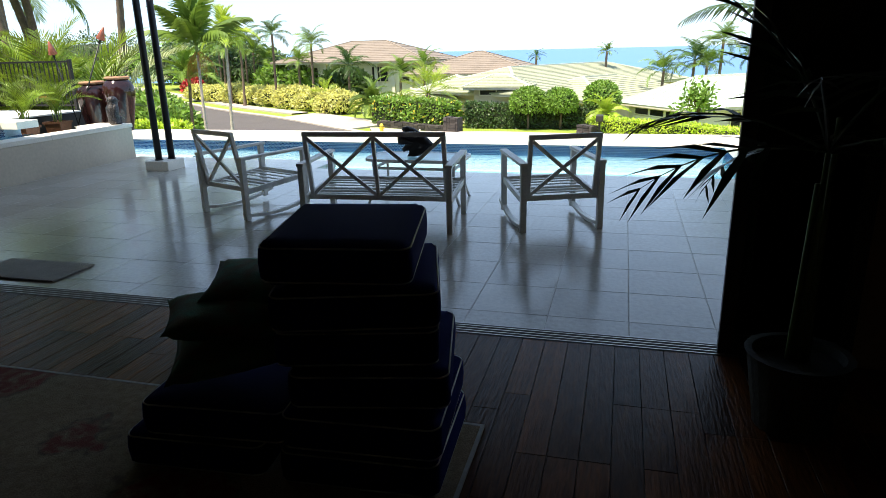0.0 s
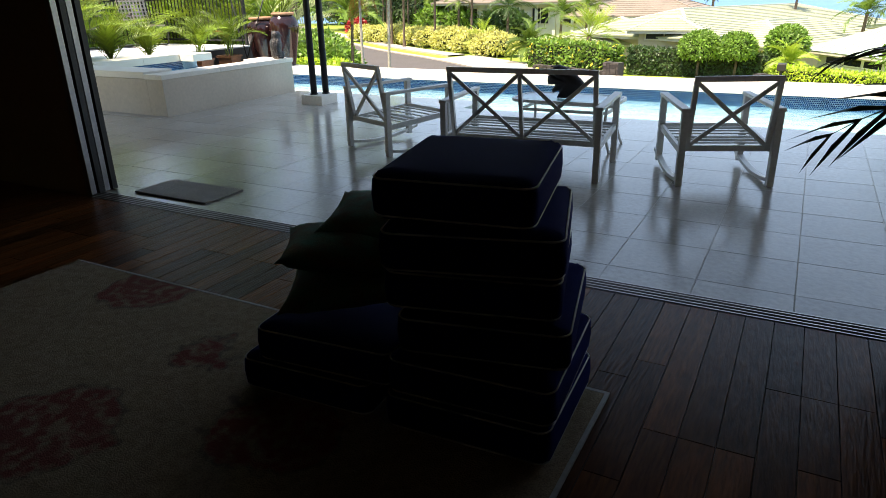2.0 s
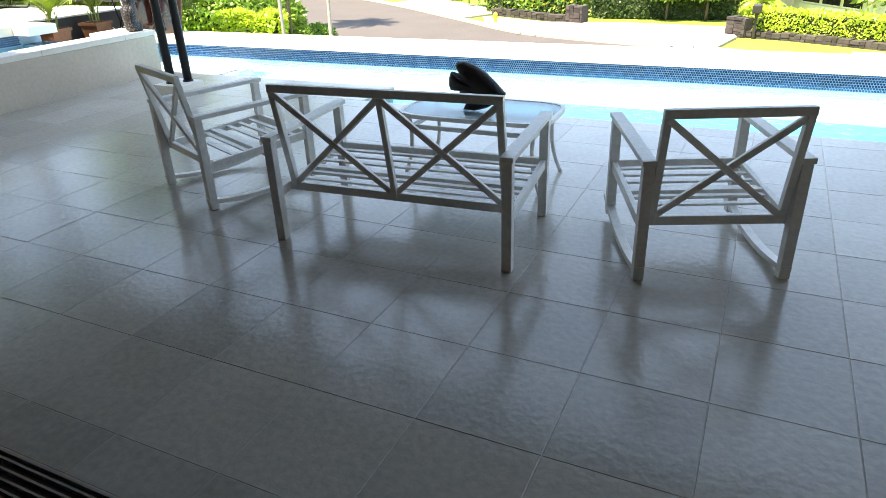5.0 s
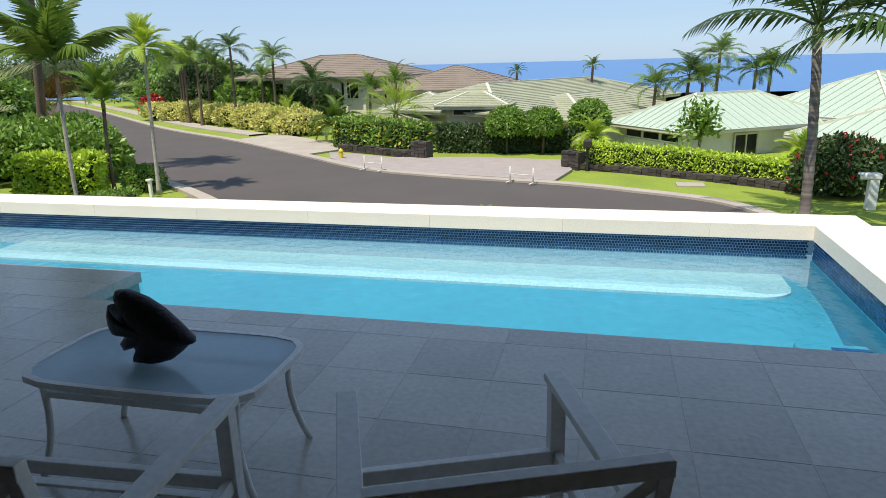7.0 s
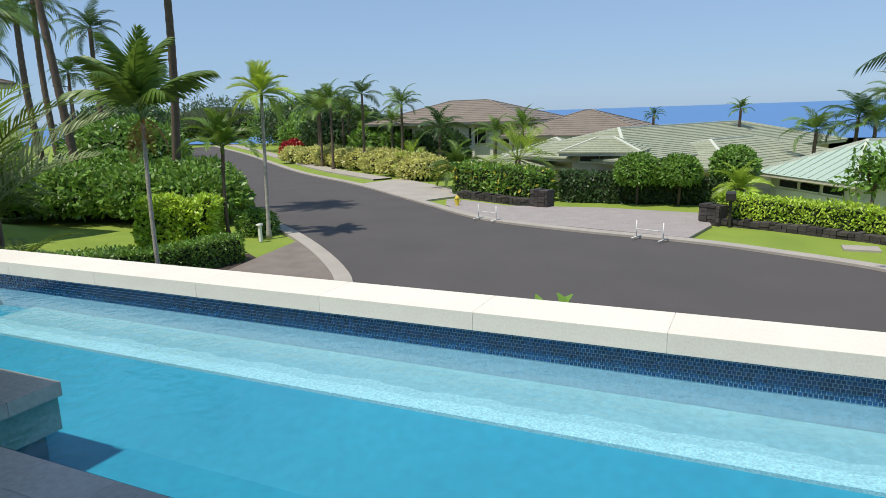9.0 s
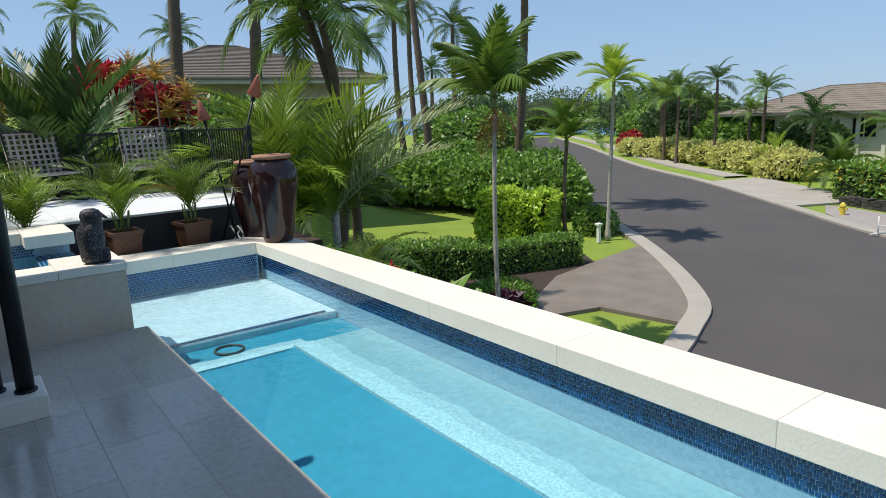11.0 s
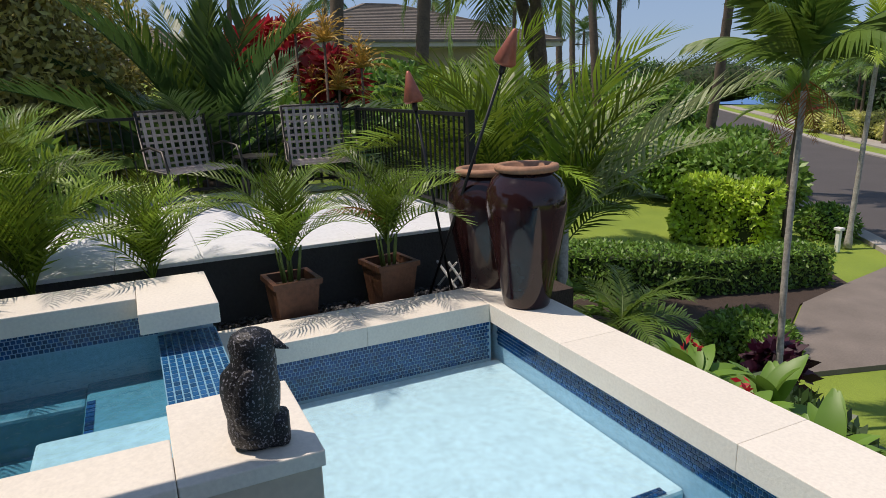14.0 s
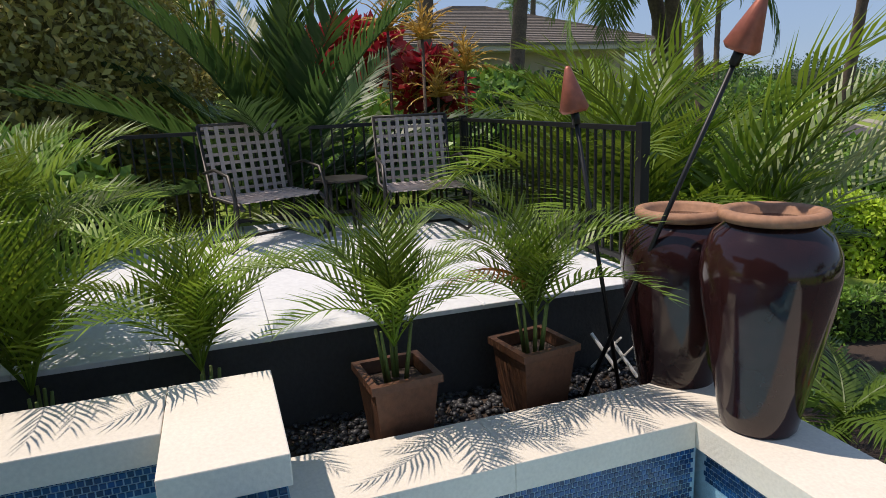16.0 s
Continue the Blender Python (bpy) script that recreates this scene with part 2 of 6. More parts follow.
M["lawn"] = mat("lawn", (0.25, 0.33, 0.040), 0.9, 0, 0.9, 0.7, (0.17, 0.25, 0.030), bump=0.6, bscale=90, fine=0.25)
M["soil"] = mat("soil", (0.06, 0.04, 0.03), 0.95, 0, 0.6, 5, bump=0.5, bscale=60, fine=0.3)
M["pebble"] = mat("dark_pebbles", (0.05, 0.05, 0.055), 0.5, 0, 0.8, 30, (0.015, 0.015, 0.016), island=0.6)
M["lava"] = mat("lava_rock", (0.07, 0.06, 0.055), 0.9, 0, 0.8, 6, (0.03, 0.026, 0.024), bump=0.6, bscale=25, island=0.4)
M["deck"] = mat("white_deck", (0.72, 0.73, 0.74), 0.7, 0, 0.4, 2, (0.61, 0.62, 0.63), bump=0.1, bscale=30, fine=0.06)
M["deck_wall"] = mat("dark_grey_block", (0.055, 0.055, 0.055), 0.85, 0, 0.6, 4, bump=0.3, bscale=40, rand=0.1, fine=0.1)
M["urn"] = mat("glazed_brown_urn", (0.040, 0.014, 0.013), 0.10, 0, 0.9, 2.6, (0.012, 0.006, 0.008), fine=0.15, bscale=9)
M["urn_rim"] = mat("bare_clay_rim", (0.42, 0.215, 0.12), 0.7, 0, 0.6, 14, (0.22, 0.12, 0.08), fine=0.15)
M["pot"] = mat("rusty_clay_pot", (0.14, 0.058, 0.028), 0.55, 0, 0.9, 7, (0.10, 0.045, 0.025), bump=0.2, bscale=30, fine=0.2)
M["copper"] = mat("copper_torch", (0.42, 0.13, 0.08), 0.45, 0.3, 0.6, 9, (0.30, 0.09, 0.06), fine=0.12)
M["fish"] = mat("dark_fish_metal", (0.022, 0.014, 0.012), 0.5, 0.3, 0.8, 12, (0.010, 0.008, 0.009), bump=0.3, bscale=60)
M["owl"] = mat("speckled_owl", (0.26, 0.26, 0.30), 0.5, 0, 1.0, 120, (0.004, 0.004, 0.006), bump=0.4, bscale=60)
_o = [q for q in M["owl"].node_tree.nodes if q.bl_idname == "ShaderNodeValToRGB"][0]
_o.color_ramp.elements[0].position, _o.color_ramp.elements[1].position = 0.56, 0.66
M["strap"] = mat("taupe_straps", (0.42, 0.355, 0.33), 0.6, 0, 0.4, 8, rand=0.1, fine=0.1)
M["roof_green"] = mat("grey_green_tiles", (0.36, 0.38, 0.27), 0.8, 0, 0.8, 1.2, (0.27, 0.29, 0.20), fine=0.15, bscale=10, island=0.12)
M["roof_brown"] = mat("brown_tiles", (0.25, 0.205, 0.165), 0.8, 0, 0.8, 1.2, (0.18, 0.148, 0.12), fine=0.15, bscale=10, island=0.15)
M["roof_metal"] = mat("pale_green_metal", (0.46, 0.56, 0.47), 0.45, 0.1, 0.5, 0.8, (0.40, 0.50, 0.42), fine=0.05)
M["ridge_pale"] = mat("pale_ridge_caps", (0.58, 0.60, 0.50), 0.7, 0, 0.5, 2, (0.50, 0.52, 0.43), fine=0.08)
M["fascia"] = mat("fascia", (0.60, 0.55, 0.46), 0.7, fine=0.08)
M["window"] = mat("dark_window", (0.02, 0.022, 0.025), 0.1, fine=0.05)
M["trunk_pale"] = mat("pale_trunk", (0.50, 0.47, 0.42), 0.9, 0, 0.9, 9, (0.28, 0.25, 0.21), bump=0.5, bscale=30, fine=0.2)
M["trunk"] = mat("brown_trunk", (0.17, 0.12, 0.085), 0.9, 0, 0.9, 7, (0.09, 0.065, 0.05), bump=0.6, bscale=30, fine=0.25)
M["trunk_ringed"] = stretch(mat("ringed_trunk", (0.34, 0.30, 0.26), 0.9, 0, 1.0, 1.2, (0.07, 0.058, 0.05), bump=0.5, bscale=3, fine=0.2), 0.3, 0.3, 7, 1)
M["stem"] = mat("green_stem", (0.16, 0.22, 0.05), 0.6, 0, 0.7, 9, fine=0.15)
M["palm"] = leaf_mat("palm_frond", (0.15, 0.25, 0.036), (0.075, 0.145, 0.026), 0.35, island=False)
M["palm_dark"] = leaf_mat("dark_frond", (0.066, 0.140, 0.033), (0.036, 0.083, 0.023), 0.35, island=False)
M["palm_yellow"] = leaf_mat("bright_frond", (0.351, 0.475, 0.051), (0.196, 0.309, 0.041), 0.30, island=False)
M["areca"] = leaf_mat("areca_frond", (0.205, 0.315, 0.030), (0.05, 0.105, 0.014), 0.55, island=False)
M["dead"] = leaf_mat("dry_frond", (0.50, 0.20, 0.04), (0.27, 0.11, 0.03), 0.2, island=False)
# Backlit glare on a few fronds, put into a pale leaf colour.
M["glare_leaf"] = leaf_mat("pale_frond", (0.40, 0.46, 0.24), (0.24, 0.31, 0.13), 0.15, island=False)
# Near-black leaf colour: the indoor palm's unlit silhouette is put into it.
M["unlit_leaf"] = leaf_mat("indoor_frond", (0.030, 0.060, 0.020), (0.015, 0.030, 0.012), 0.3, trans=0.05, island=False)
M["leaf"] = leaf_mat("green_leaves", (0.175, 0.320, 0.045), (0.104, 0.206, 0.033), 0.45)
M["leaf_bright"] = leaf_mat("lime_leaves", (0.454, 0.600, 0.061), (0.268, 0.432, 0.041), 0.4)
M["leaf_dark"] = leaf_mat("dark_leaves", (0.058, 0.116, 0.030), (0.033, 0.069, 0.020), 0.5)
M["leaf_yellow"] = leaf_mat("variegated_leaves", (0.600, 0.600, 0.206), (0.413, 0.413, 0.104), 0.45)
M["leaf_olive"] = leaf_mat("olive_leaves", (0.454, 0.393, 0.104), (0.185, 0.206, 0.051), 0.5)
M["leaf_red"] = leaf_mat("red_leaves", (0.45, 0.03, 0.02), (0.26, 0.016, 0.014), 0.5)
M["leaf_purple"] = leaf_mat("purple_leaves", (0.07, 0.012, 0.03), (0.03, 0.008, 0.016), 0.4)
M["leaf_orange"] = leaf_mat("croton_leaves", (0.600, 0.396, 0.083), (0.412, 0.281, 0.066), 0.4)
M["flower_red"] = leaf_mat("red_flowers", (0.55, 0.02, 0.02), (0.40, 0.01, 0.02), 0.3)
M["flower_yellow"] = leaf_mat("yellow_flowers", (0.65, 0.50, 0.04), (0.5, 0.4, 0.05), 0.3)
M["olive_core"] = mat("olive_twigs", (0.15, 0.135, 0.04), 0.95, 0, 0.8, 9, (0.07, 0.075, 0.022), bump=0.5, bscale=14, fine=0.3)
# Shade deep in the foliage, put into the dark colour of solid cores.
M["core_shade"] = mat("hedge_core", (0.028, 0.042, 0.012), 0.95, 0, 0.6, 6, fine=0.3)
M["white_paint"] = mat("white_paint", (0.78, 0.77, 0.73), 0.5, fine=0.04)
M["yellow_paint"] = mat("yellow_paint", (0.65, 0.5, 0.05), 0.5, fine=0.06)


# ---- small builders ----
def link(name, me, material, parent=None, label=""):
    me.materials.append(material)
    ob = new(name, me)
    if parent:
        ob.parent = parent
    if label:
        ob["label"] = label
    return ob


def part(name, bm, material, parent=None, label="", smooth=False):
    me = bpy.data.meshes.new(name)
    bm.normal_update()
    bm.to_mesh(me)
    bm.free()
    if smooth:
        me.shade_smooth()
    return link(name, me, material, parent, label)


def raw(name, verts, faces, material, parent=None, label="", smooth=False):
    me = bpy.data.meshes.new(name)
    me.from_pydata([tuple(v) for v in verts], [], [tuple(f) for f in faces])
    me.update()
    if smooth:
        me.shade_smooth()
    return link(name, me, material, parent, label)


def thing(name, m, label, category, group=""):
    e = new(name)
    e.empty_display_size = 0.1
    e.matrix_basis = m
    return tagged(e, label, category, group)


def box(bm, x0, x1, y0, y1, z0, z1, bevel=0.0, m=None):
    r = bmesh.ops.create_cube(bm, size=1)
    mm = Matrix.Translation(((x0 + x1) / 2, (y0 + y1) / 2, (z0 + z1) / 2)) @ Matrix.Diagonal((x1 - x0, y1 - y0, z1 - z0, 1))
    bmesh.ops.transform(bm, matrix=(m @ mm) if m else mm, verts=r["verts"])
    if bevel:
        es = {e for v in r["verts"] for e in v.link_edges}
        bmesh.ops.bevel(bm, geom=list(es), offset=bevel, segments=2, affect="EDGES", profile=0.5)
    return bm


def boxed(name, x0, x1, y0, y1, z0, z1, material, parent=None, bevel=0.0, label=""):
    return part(name, box(bmesh.new(), x0, x1, y0, y1, z0, z1, bevel), material, parent, label)


def bar(bm, a, b, w, h, bevel=0.003, up=(0, 0, 1)):
    """A rectangular bar from a to b, w across and h high."""
    a, b = Vector(a), Vector(b)
    d = (b - a)
    z = d.normalized()
    u = Vector(up)
    if abs(z.dot(u)) > 0.95:
        u = Vector((0, 1, 0))
    x = u.cross(z).normalized()
    y = z.cross(x)
    m = Matrix((x, y, z)).transposed().to_4x4()
    m.translation = (a + b) / 2
    return box(bm, -w / 2, w / 2, -h / 2, h / 2, -d.length / 2, d.length / 2, bevel, m)


def tube_verts(path, radii, n=8, closed=True):
    """Rings of n points along a path, joined into a tapering tube."""
    verts, faces = [], []
    path = [Vector(p) for p in path]
    for i, p in enumerate(path):
        d = (path[min(i + 1, len(path) - 1)] - path[max(i - 1, 0)]).normalized()
        u = Vector((0, 0, 1)) if abs(d.z) < 0.9 else Vector((1, 0, 0))
        x = u.cross(d).normalized()
        y = d.cross(x)
        for k in range(n):
            a = 2 * math.pi * k / n
            verts.append(p + (x * math.cos(a) + y * math.sin(a)) * radii[i])
    for i in range(len(path) - 1):
        for k in range(n):
            faces.append((i * n + k, i * n + (k + 1) % n, (i + 1) * n + (k + 1) % n, (i + 1) * n + k))
    if closed:
        faces.append(tuple(range(n - 1, -1, -1)))
        faces.append(tuple((len(path) - 1) * n + k for k in range(n)))
    return verts, faces


def tube(name, path, radii, material, parent=None, n=8, label=""):
    if not isinstance(radii, (list, tuple)):
        radii = [radii] * len(path)
    v, f = tube_verts(path, radii, n)
    return raw(name, v, f, material, parent, label, smooth=True)


def lathe(bm, profile, n=32):
    rings = [[bm.verts.new((r * math.cos(2 * math.pi * k / n), r * math.sin(2 * math.pi * k / n), z)) for k in range(n)] for r, z in profile]
    for a, b in zip(rings, rings[1:]):
        for k in range(n):
            bm.faces.new((a[k], a[(k + 1) % n], b[(k + 1) % n], b[k]))
    bm.faces.new(list(reversed(rings[0])))
    bm.faces.new(rings[-1])
    return bm


def structure(ob, label="", category=""):
    return tagged(ob, label, category, "", "structure")


def poly_slab(name, pts, z, thick, material, label, ground=None):
    """A flat slab over a polygon in plan."""
    bm = bmesh.new()
    vs = [bm.verts.new((x, y, z)) for x, y in pts]
    f = bm.faces.new(vs)
    if f.normal.z < 0:
        f.normal_flip()
    bm.normal_update()
    if bm.faces[:][0].normal.z < 0:
        bmesh.ops.reverse_faces(bm, faces=bm.faces[:])
    r = bmesh.ops.extrude_face_region(bm, geom=bm.faces[:])
    bmesh.ops.translate(bm, vec=(0, 0, -thick), verts=[v for v in r["geom"] if isinstance(v, bmesh.types.BMVert)])
    bmesh.ops.recalc_face_normals(bm, faces=bm.faces[:])
    return structure(part(name, bm, material), label, name.split("_")[0])


def strip(name, pts, width, side, z, thick, material, label, parent=None):
    """A raised strip of a given width along a line in plan, on its left (side 1) or right (-1)."""
    p = [Vector((x, y, 0)) for x, y in pts]
    out = []
    for i in range(len(p)):
        d = (p[min(i + 1, len(p) - 1)] - p[max(i - 1, 0)]).normalized()
        nrm = Vector((-d.y, d.x, 0)) * side
        out.append(p[i] + nrm * width)
    verts, faces = [], []
    for a, b in zip(p, out):
        for q, zz in ((a, z), (b, z), (b, z - thick), (a, z - thick)):
            verts.append((q.x, q.y, zz))
    for i in range(len(p) - 1):
        for k in range(4):
            faces.append((4 * i + k, 4 * i + (k + 1) % 4, 4 * i + 4 + (k + 1) % 4, 4 * i + 4 + k))
    bm = bmesh.new()
    vs = [bm.verts.new(v) for v in verts]
    for f in faces:
        bm.faces.new([vs[i] for i in f])
    bmesh.ops.recalc_face_normals(bm, faces=bm.faces[:])
    return structure(part(name, bm, material), label, name.split("_")[0])


def smooth01(t):
    t = max(0.0, min(1.0, t))
    return t * t * (3 - 2 * t)


def smooth_line(pts, n=6):
    """A rounded line through points in plan (Catmull-Rom)."""
    p = [np.array(q, float) for q in pts]
    p = [2 * p[0] - p[1]] + p + [2 * p[-1] - p[-2]]
    out = []
    for i in range(1, len(p) - 2):
        for k in range(n):
            t = k / n
            out.append(0.5 * (2 * p[i] + (p[i + 1] - p[i - 1]) * t + (2 * p[i - 1] - 5 * p[i] + 4 * p[i + 1] - p[i + 2]) * t * t + (3 * p[i] - p[i - 1] - 3 * p[i + 1] + p[i + 2]) * t ** 3))
    out.append(p[-2])
    return [(float(q[0]), float(q[1])) for q in out]

# ---- ground, road and sea ----
ROAD_Z = -2.6


def ground_z(x, y):
    z = ROAD_Z - 0.04
    z += 2.5 * smooth01((16.5 - y) / 5.0) * smooth01((-9.6 - x) / 3.0)
    z += 2.2 * smooth01((-19 - x) / 9.0) * smooth01((25 - y) / 7.0)
    z -= 0.055 * max(0.0, y - 37) * smooth01((x + 16) / 8.0) * smooth01((140 - y) / 60)
    z -= 0.085 * max(0.0, y - 95)
    z -= 0.02 * max(0.0, x - 25)
    return max(z, -30)


gx = np.concatenate([np.linspace(-900, -80, 14)[:-1], np.linspace(-80, -32, 25)[:-1], np.linspace(-32, 14, 70)[:-1], np.linspace(14, 60, 20)[:-1], np.linspace(60, 900, 14)])
gy = np.concatenate([np.linspace(-300, -20, 8)[:-1], np.linspace(-20, 10, 16)[:-1], np.linspace(10, 45, 53)[:-1], np.linspace(45, 120, 26)[:-1], np.linspace(120, 900, 20)])
gv = [(x, y, ground_z(x, y)) for y in gy for x in gx]
nx = len(gx)
gf = []
for j in range(len(gy) - 1):
    for i in range(nx - 1):
        gf.append((j * nx + i, j * nx + i + 1, (j + 1) * nx + i + 1, (j + 1) * nx + i))
ground = structure(raw("ground", gv, gf, M["lawn"], smooth=True), "bright green mown lawn sloping down to the sea", "lawn")
sea = structure(raw("water_sea", [(-24000, 300, -13), (24000, 300, -13), (24000, 24000, -13), (-24000, 24000, -13)], [(0, 1, 2, 3)], M["sea"]), "deep blue hazy ocean below the hillside", "sea")

ROAD_LEFT = smooth_line([(-4.2, 12.5), (-5.6, 15.5), (-6.9, 18.9), (-8.3, 21.3), (-12.9, 25.5), (-21.0, 31.5), (-38.8, 46.8), (-77, 80)])
ROAD_RIGHT = smooth_line([(13, 15.0), (8.4, 19.0), (5.9, 22.9), (4.4, 25.4), (2.1, 26.8), (-0.4, 27.9), (-4.4, 28.9), (-8.4, 30.5), (-12.9, 34.2), (-20.6, 40.6), (-31, 48.2), (-52, 66.5), (-76, 86)])
poly_slab("road", ROAD_LEFT + list(reversed(ROAD_RIGHT)) + [(13, 11.9), (-4.0, 11.9)], ROAD_Z, 0.3, M["asphalt"], "smooth dark grey asphalt cul-de-sac road")
strip("kerb_garden", ROAD_LEFT, 0.45, 1, ROAD_Z + 0.07, 0.4, M["concrete"], "pale rolled concrete kerb along the garden")
strip("kerb_far", ROAD_RIGHT, 0.45, -1, ROAD_Z + 0.07, 0.4, M["concrete"], "pale rolled concrete kerb along the far side")
poly_slab("driveway_garden", [(-7.4, 19.2), (-8.7, 21.4), (-12.6, 25.0), (-12.1, 22.2), (-11.7, 20.2), (-10.4, 18.0), (-9.6, 17.55), (-9.2, 18.9)], ROAD_Z + 0.045, 0.3, M["old_concrete"], "brown stained concrete driveway apron")
poly_slab("planting_bed", [(-12.95, 22.7), (-12.16, 22.2), (-11.76, 20.2), (-10.46, 18.0), (-9.75, 17.0), (-9.5, 15.6), (-12.5, 15.6), (-15.6, 16.2), (-15.2, 17.6), (-13.7, 19.3), (-13.2, 21.0)], ROAD_Z - 0.005, 0.3, M["soil"], "dark mulched planting bed along the clipped hedge")
poly_slab("driveway_far", [(-12.9, 34.7), (-20.2, 41.0), (-19.2, 44.0), (-13.6, 39.6), (-11.8, 36.8)], ROAD_Z + 0.055, 0.3, M["concrete"], "sunlit pale concrete driveway")
poly_slab("driveway_paved", [(-9.4, 31.4), (-6.0, 29.9), (-0.5, 28.5), (0.0, 31.0), (-0.5, 33.6), (-4.5, 34.2), (-8.4, 33.9), (-11.0, 35.2), (-12.0, 35.4), (-11.2, 33.6)], ROAD_Z + 0.06, 0.3, M["paver"], "grey brick-paved driveway across the street")
WALK = smooth_line([(-20.8, 43.2), (-31.2, 50.8), (-52, 69), (-76, 89)])
strip("pavement_far", WALK, 1.3, -1, ROAD_Z + 0.06, 0.3, M["concrete"], "pale concrete pavement beside the far lawn strip")

# ---- house: room, door opening, covered patio ----
house_floor = structure(boxed("floor", -6.5, 5.5, -3.5, 4.02, -0.3, -0.016, M["grout"]), "dark walnut plank floor of the room", "floor")
structure(boxed("wall_west", -6.7, -6.5, -3.7, 4.3, -0.3, 2.9, M["inner_wall"]), "dark brown interior wall", "wall")
structure(boxed("wall_east", 5.5, 5.7, -3.7, 4.3, -0.3, 2.9, M["inner_wall"]), "dark brown interior wall", "wall")
structure(boxed("wall_south", -6.5, 5.5, -3.7, -3.5, -0.3, 2.9, M["inner_wall"]), "dark brown interior wall", "wall")
structure(boxed("wall_north_a", -6.5, -3.38, 4.06, 4.30, -0.3, 2.9, M["inner_wall"]), "dark brown wall beside the door opening", "wall")
structure(boxed("wall_north_b", 2.62, 5.5, 4.06, 4.30, -0.3, 2.9, M["inner_wall"]), "dark brown wall beside the door opening", "wall")
structure(boxed("wall_north_lintel", -3.38, 2.62, 4.06, 4.30, 2.45, 2.9, M["inner_wall"]), "dark lintel above the sliding doors", "wall")
structure(boxed("ceiling", -6.7, 5.7, -3.7, 4.3, 2.9, 3.1, M["inner_ceiling"]), "dim interior ceiling", "ceiling")
# Unseen patio roof, added in three pieces whose edges set the shade line.
structure(boxed("ceiling_patio_east", -3.0, 5.7, 4.3, 7.80, 2.6, 2.8, M["ceiling"]), "unseen boarded ceiling of the covered patio, cut to set its shade line", "ceiling")
structure(boxed("ceiling_patio", -6.3, -3.002, 4.3, 8.34, 2.6, 2.8, M["ceiling"]), "unseen boarded ceiling of the covered patio, cut to set its shade line", "ceiling")
structure(boxed("ceiling_patio_west", -9.2, -6.302, 4.3, 6.8, 2.6, 2.8, M["ceiling"]), "unseen roof piece added to shade the house end of the spa", "ceiling")
structure(boxed("wall_patio_east", 5.5, 5.7, 4.3, 7.6, -0.3, 2.6, M["stucco"]), "beige stucco wall closing the patio", "wall")

# threshold track
track = structure(new("trim_threshold"), "grooved aluminium sliding door track", "door track")
boxed("sill", -3.38, 2.62, 4.02, 4.155, -0.2, -0.012, M["bronze"], track)
for y in (4.03, 4.062, 4.094, 4.126, 4.15):
    boxed("rail", -3.38, 2.62, y - 0.004, y + 0.004, -0.02, 0.004, M["track"], track)


def sliding_panel(x0, x1, y):
    """A sliding glass door panel."""
    e = structure(new("door"), "dark bronze framed sliding glass door pushed open", "sliding door")
    for a, b in ((x0, x0 + 0.07), (x1 - 0.07, x1)):
        boxed("stile", a, b, y - 0.018, y + 0.018, 0.006, 2.44, M["bronze"], e, 0.004)
    boxed("rail", x0 + 0.07, x1 - 0.07, y - 0.018, y + 0.018, 0.006, 0.11, M["bronze"], e, 0.004)
    boxed("rail", x0 + 0.07, x1 - 0.07, y - 0.018, y + 0.018, 2.36, 2.44, M["bronze"], e, 0.004)
    boxed("pane", x0 + 0.07, x1 - 0.07, y - 0.004, y + 0.004, 0.11, 2.36, M["door_glass"], e)
    boxed("handle", x0 + 0.02, x0 + 0.05, y + 0.018, y + 0.05, 0.95, 1.2, M["track"], e, 0.004)
    return e


for i, y in enumerate((4.055, 4.095, 4.135, 4.175, 4.215)):
    sliding_panel(2.02 + 0.05 * i, 2.62 - 0.002 * i, y)
jamb = structure(new("door_frame"), "dark bronze and aluminium door jamb", "door frame")
for i, y in enumerate((4.075, 4.135, 4.195, 4.255)):
    boxed("jamb", -3.38, -3.32 + 0.012 * (i % 2), y - 0.022, y + 0.022, 0.006, 2.44, M["bronze"] if i % 2 else M["track"], jamb)

# ---- patio slab and pool shell ----
PE, PN = 8.87, 11.15          # pool edge of the patio, inner face of the far wall
PW, PR = -7.72, 2.96          # inner faces of the short walls
WZ = -0.090                   # water level
PB = PN + 0.058              # back of the bench under the coping
CZ = 0.17                     # coping top
structure(boxed("patio_bed_a", -9.2, 5.5, 4.157, 6.9, -0.30, -0.0012, M["grout"]), "mortar bed under the patio tiles", "patio")
structure(boxed("patio_bed_b", -5.80, 5.5, 6.9, PE - 0.02, -0.30, -0.0012, M["grout"]), "mortar bed under the patio tiles", "patio")
structure(boxed("patio_bed_c", -5.80, -2.49, PE - 0.02, 9.50, -0.30, -0.0012, M["grout"]), "mortar bed under the patio tiles", "patio")
structure(boxed("pool_floor", PW - 0.2, PR + 0.2, 8.6, PN + 0.2, -1.35, -0.52, M["basin"]), "pool floor with the deep water's turquoise put into its colour", "pool")
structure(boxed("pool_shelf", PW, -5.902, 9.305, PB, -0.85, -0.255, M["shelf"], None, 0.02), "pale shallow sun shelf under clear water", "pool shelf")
structure(raw("pool_step", [(x, y, z) for y in (9.50, PB) for x, z in ((-5.90, -0.326), (-5.362, -0.326), (-4.2, -0.53), (-5.90, -0.53))], [(3, 2, 1, 0), (4, 5, 6, 7), (0, 1, 5, 4), (1, 2, 6, 5), (3, 0, 4, 7)], M["basin"]), "submerged step below the shelf with the water's turquoise in its colour", "pool step")
BENCH = [(-5.36, 10.53)]
